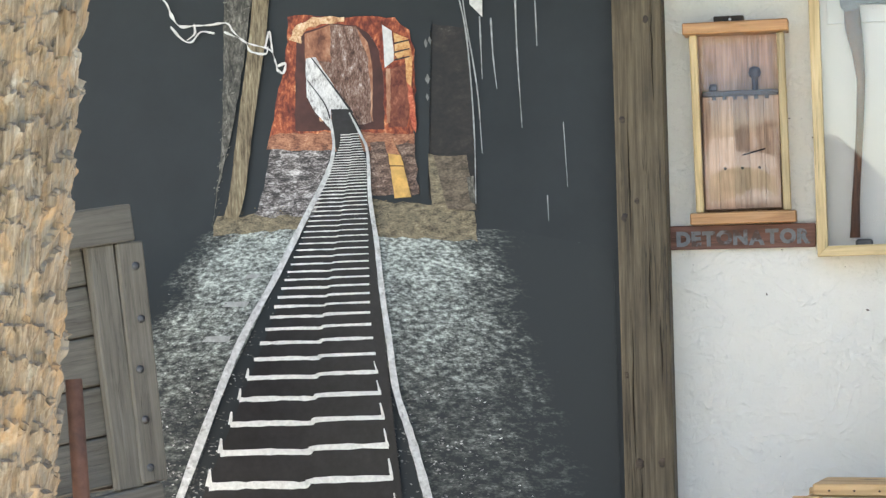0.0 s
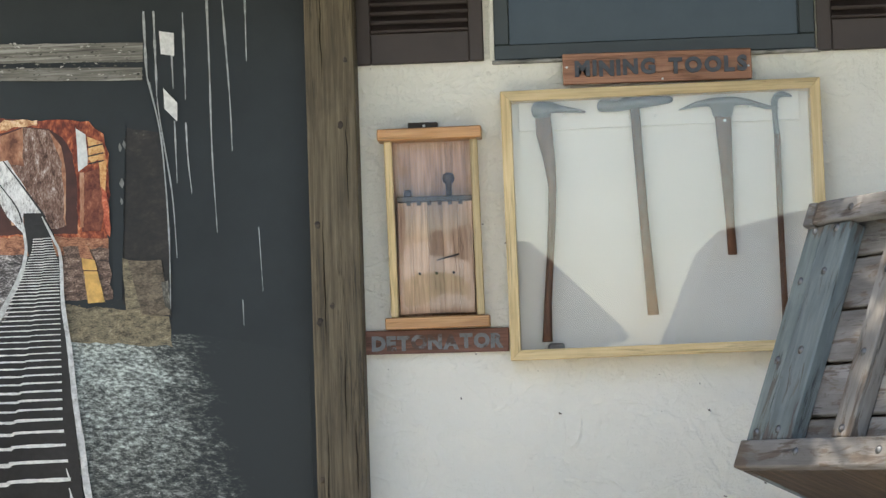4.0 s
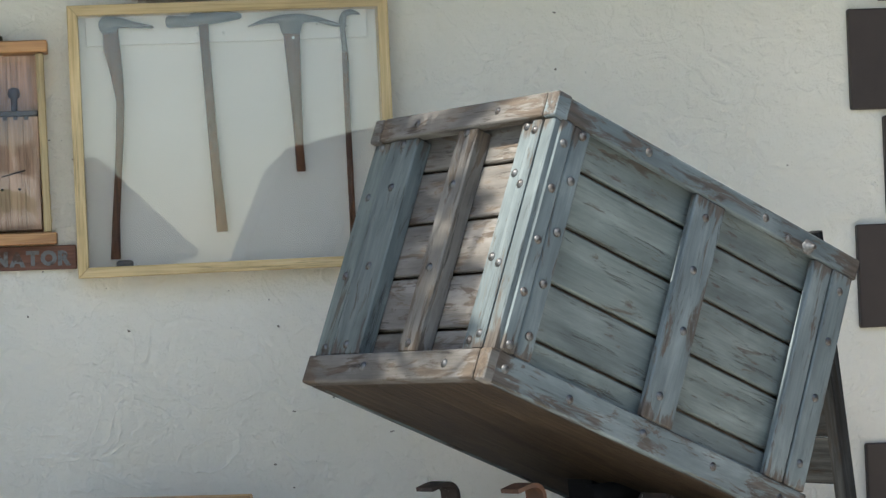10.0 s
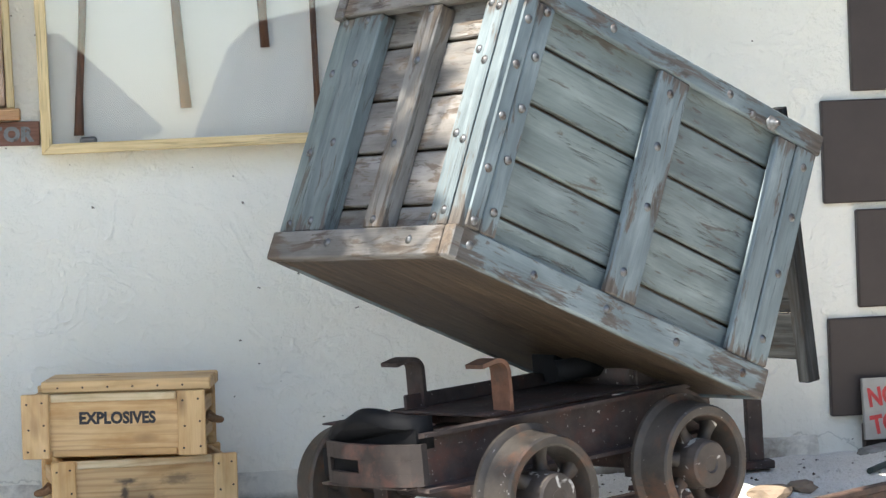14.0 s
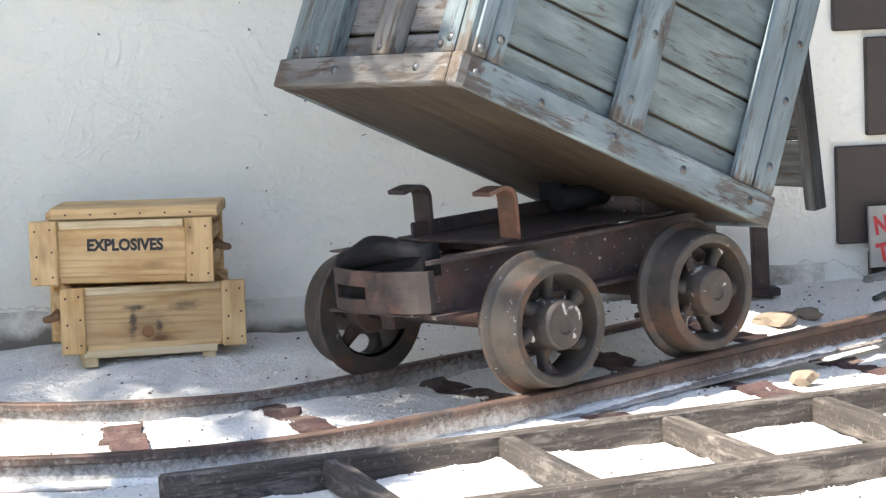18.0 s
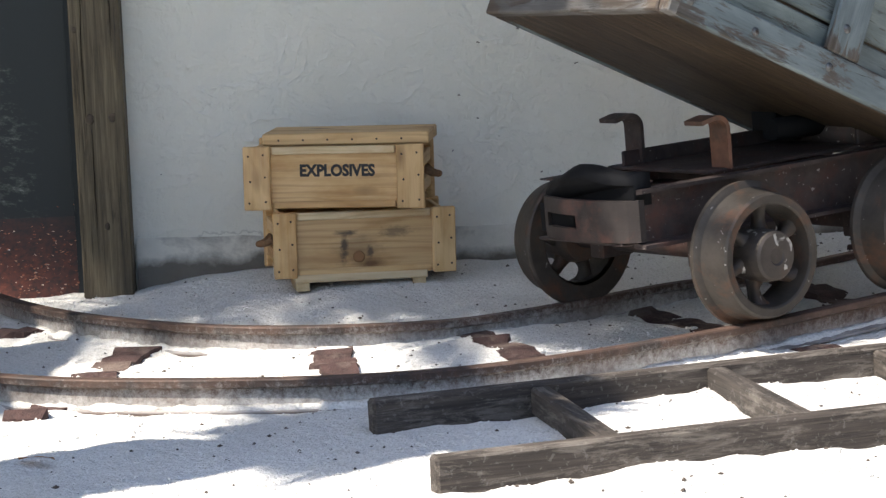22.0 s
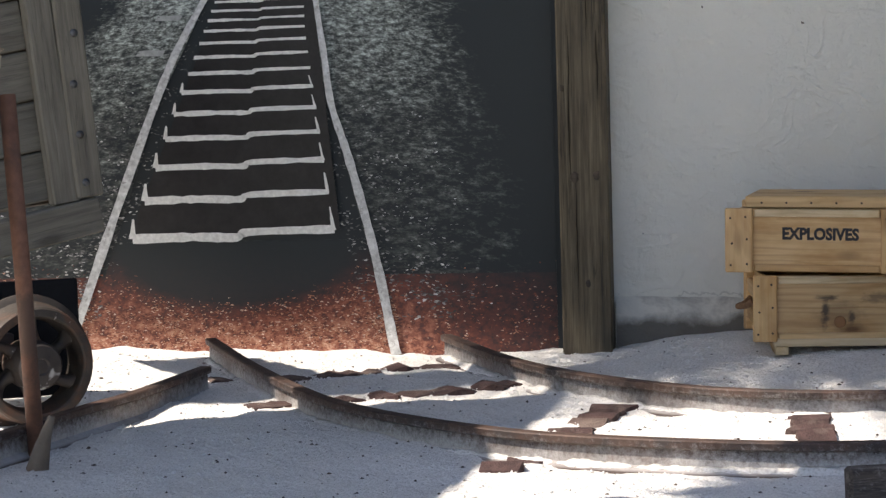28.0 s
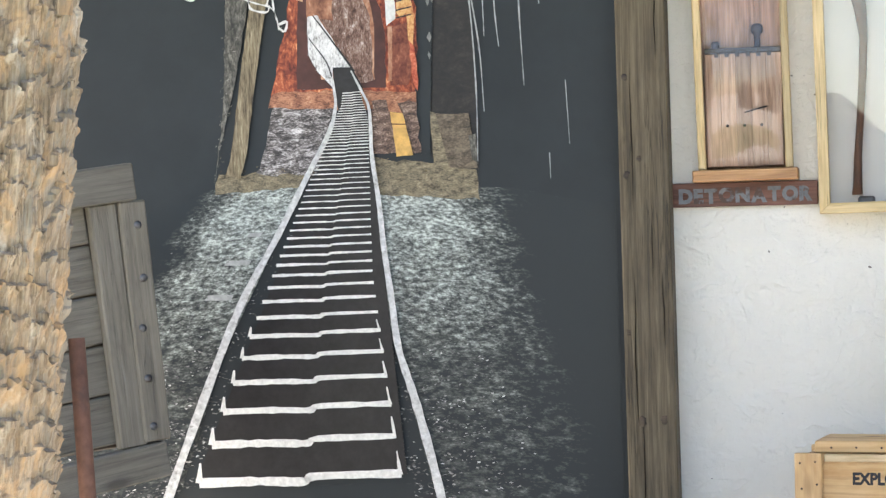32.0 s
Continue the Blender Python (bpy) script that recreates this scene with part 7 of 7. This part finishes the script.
def frond_mesh(L, droop, seed):
    """A feather frond along +X: a curved stem with two rows of narrow leaflets."""
    rnd = random.Random(seed)
    bm = bmesh.new()
    n = 44
    P = [Vector((L * t, 0, 0.55 * L * t * (1 - t) * 0.8 - droop * t ** 2.2)) for t in [i / n for i in range(n + 1)]]
    tube(bm, P, 0.02, 5, taper=[0.028 * (1 - 0.85 * i / n) for i in range(n + 1)])
    for i in range(6, n + 1):
        t = i / n
        ll = 0.52 * math.sin(math.pi * min(1, 0.12 + 0.86 * t)) ** 0.7 + 0.08
        for s in (-1, 1):
            d = Vector((0.55 + 0.3 * t, s * 0.9, -0.22 + rnd.uniform(-0.15, 0.2))).normalized()
            w = d.cross(Vector((0, 0, 1))).normalized() * 0.018
            a, b, c = P[i], P[i] + d * ll * 0.55, P[i] + d * ll + Vector((0, 0, -0.12 * ll))
            va = [bm.verts.new(q) for q in (a - w * 0.5, b - w, c, b + w, a + w * 0.5)]
            bm.faces.new(va)
    return finish(bm, "frond", FROND)


def crown(p, z, count, bare=(), k=1.0, bent={}):
    """Feather fronds round the top of a palm; bare drops some, bent turns some to steer the shade."""
    rnd = random.Random(5 + count)
    kinds = [frond_mesh(2.3 * k, 0.5 * k, 1), frond_mesh(2.0 * k, 0.8 * k, 2), frond_mesh(1.9 * k, 0.1 * k, 3)]
    for i in range(count):
        tilt, turn = rnd.uniform(-40, 2), i * 137.5 + rnd.uniform(-8, 8)
        dt, da = bent.get(i, (0, 0))
        if i not in bare:
            part("frond", kinds[i % 3], FROND, p, "green feather frond", m=pose(0, 0, z, 0, tilt + dt, turn + da))


palm = palm_trunk(pose(-1.255, -4.0, 0, 0, 5, 0), 0.257, 2.7, "rough palm with frayed tan leaf bases and a shrunken unseen crown")
# unseen top and tiny crown, added short so the trunk's shadow ends early
bm = bmesh.new()
lathe(bm, [(0.225, 2.7), (0.2, 3.1), (0.18, 3.55)], 24)
part("upper_trunk", bm, PALM, palm)
crown(palm, 3.55, 5, (), 0.16)
# a second palm, added out of sight to the side so its crown shades the crates
side_palm = thing("side_palm", "added unseen palm whose wide feathery crown casts shade into the yard", "palm tree", pose(-2.15, -1.85, 0))
bm = bmesh.new()
tube(bm, spline([(-0.8, -0.22, -0.1), (-0.72, -0.2, 1.5), (-0.35, -0.1, 3.5), (0, 0, 5.2)], 6), 0.2, 18, taper=[0.24 - 0.003 * i for i in range(19)])
part("trunk", bm, PALM, side_palm)
# frond angles are set to place sun dapples on tub and sand
crown(side_palm, 5.2, 29, (), 1.0, {
    0: (9.2, -23.9), 2: (3.5, 32.0), 4: (7.5, -22.9), 5: (-0.3, -32.4), 7: (-2.9, 41.3), 8: (8.9, -45.4), 10: (-20.8, 27.6), 13: (9.6, -14.4),
    15: (-7.4, 42.2), 17: (-12.7, 52.2), 18: (-20.2, 12.4), 21: (3.2, -38.2), 23: (-22.8, 58.4), 25: (-18.9, -12.9), 26: (-0.9, -32.1), 28: (10.5, -47.2)})
bm = bmesh.new()
tube(bm, spline([(-1.33, -2.5, 0.0), (-1.30, -2.52, 0.09), (-1.27, -2.52, 0.17)], 5), 0.03, 8, taper=[0.035 - 0.0025 * i for i in range(11)])
tagged(part("broken_leaf_stem", bm, STONE), "pale broken palm stem at the trunk's foot", "stem")

FAR_M = pose(-1.57, -1.2, 0, 0, 0, 42)
far = thing("far_mine_cart", "grey wooden mine cart tub on an iron wheel behind the palm", "mine cart", FAR_M)


def fb(name, a, b, W, Th, up, mat=OLDPINE):
    return board(name, a, b, W, Th, mat, far, up=up, bevel=0.006, wob=0.003)


fb("corner_post", (0.035, 0, 0.72), (-0.04, 0, 1.56), 0.1, 0.07, (0, -1, 0))
fb("corner_post", (-0.05, 0.005, 0.70), (-0.145, 0.005, 1.55), 0.1, 0.05, (0, -1, 0))
fb("top_rail", (-1.5, -0.005, 1.45), (-0.03, -0.005, 1.63), 0.08, 0.13, (0, 0, 1))
fb("bottom_rail", (-1.5, -0.005, 0.40), (0.07, -0.005, 0.655), 0.07, 0.125, (0, 0, 1))
for i in range(5):
    z = 0.78 + i * 0.175
    fb("plank", (-1.5, 0.04, z - 0.18), (-0.09 - 0.025 * i, 0.04, z + 0.02), 0.025, 0.170, (0, 0, 1))
for t in (0.06, 0.26, 0.47, 0.68, 0.9):
    part("bolt", bolt_mesh(), BOLT, far, m=pose(0.03 - 0.075 * t + (0.015 if t > 0.5 else -0.01), -0.036, 0.72 + 0.84 * t, 90))
for y in (0.5, 0.95):
    fb("side_plank", (-0.02, 0.03, 0.75 + y * 0.5), (-0.1, 0.8, 0.9 + y * 0.5), 0.025, 0.4, (0, 0, 1))
fb("lining", (-1.5, 0.065, 1.0), (-0.12, 0.065, 1.12), 0.015, 0.85, (0, 0, 1), TUBFLOOR)
add_wheel(far, FAR_M.inverted() @ pose(-1.615, -1.72, 0.212, 90, 0, 40), 0.4)
INV = FAR_M.inverted()
# added black board stands in for the shade behind the wheel
fb("under_board", INV @ Vector((-2.0, -1.66, 0.26)), INV @ Vector((-1.52, -1.42, 0.26)), 0.02, 0.4, (0, 0, 1), BLACK)
# hidden stack of planks, added only to cast shade on the left sand
for i in range(14):
    z = 0.65 + 0.19 * i
    fb("side_plank", INV @ Vector((-1.78, -2.1, z)), INV @ Vector((-2.04, -4.1, z + 0.1)), 0.03, 0.185, (0, 0, 1))
bar("axle_beam", (0.3, 0.1, 0.1), (-0.5, -0.15, 0.24), RUST, far)
bar("under_frame", (0.6, 0.12, 0.1), (-0.66, -0.08, 0.38), BLACK, far)
bm = bmesh.new()
tube(bm, [(-1.395, -2.3, -0.02), (-1.42, -2.28, 0.55), (-1.455, -2.25, 1.12)], 0.026, 14)
tagged(part("pipe_stake", bm, PIPE), "rusty brown pipe stake standing in the sand", "pipe")
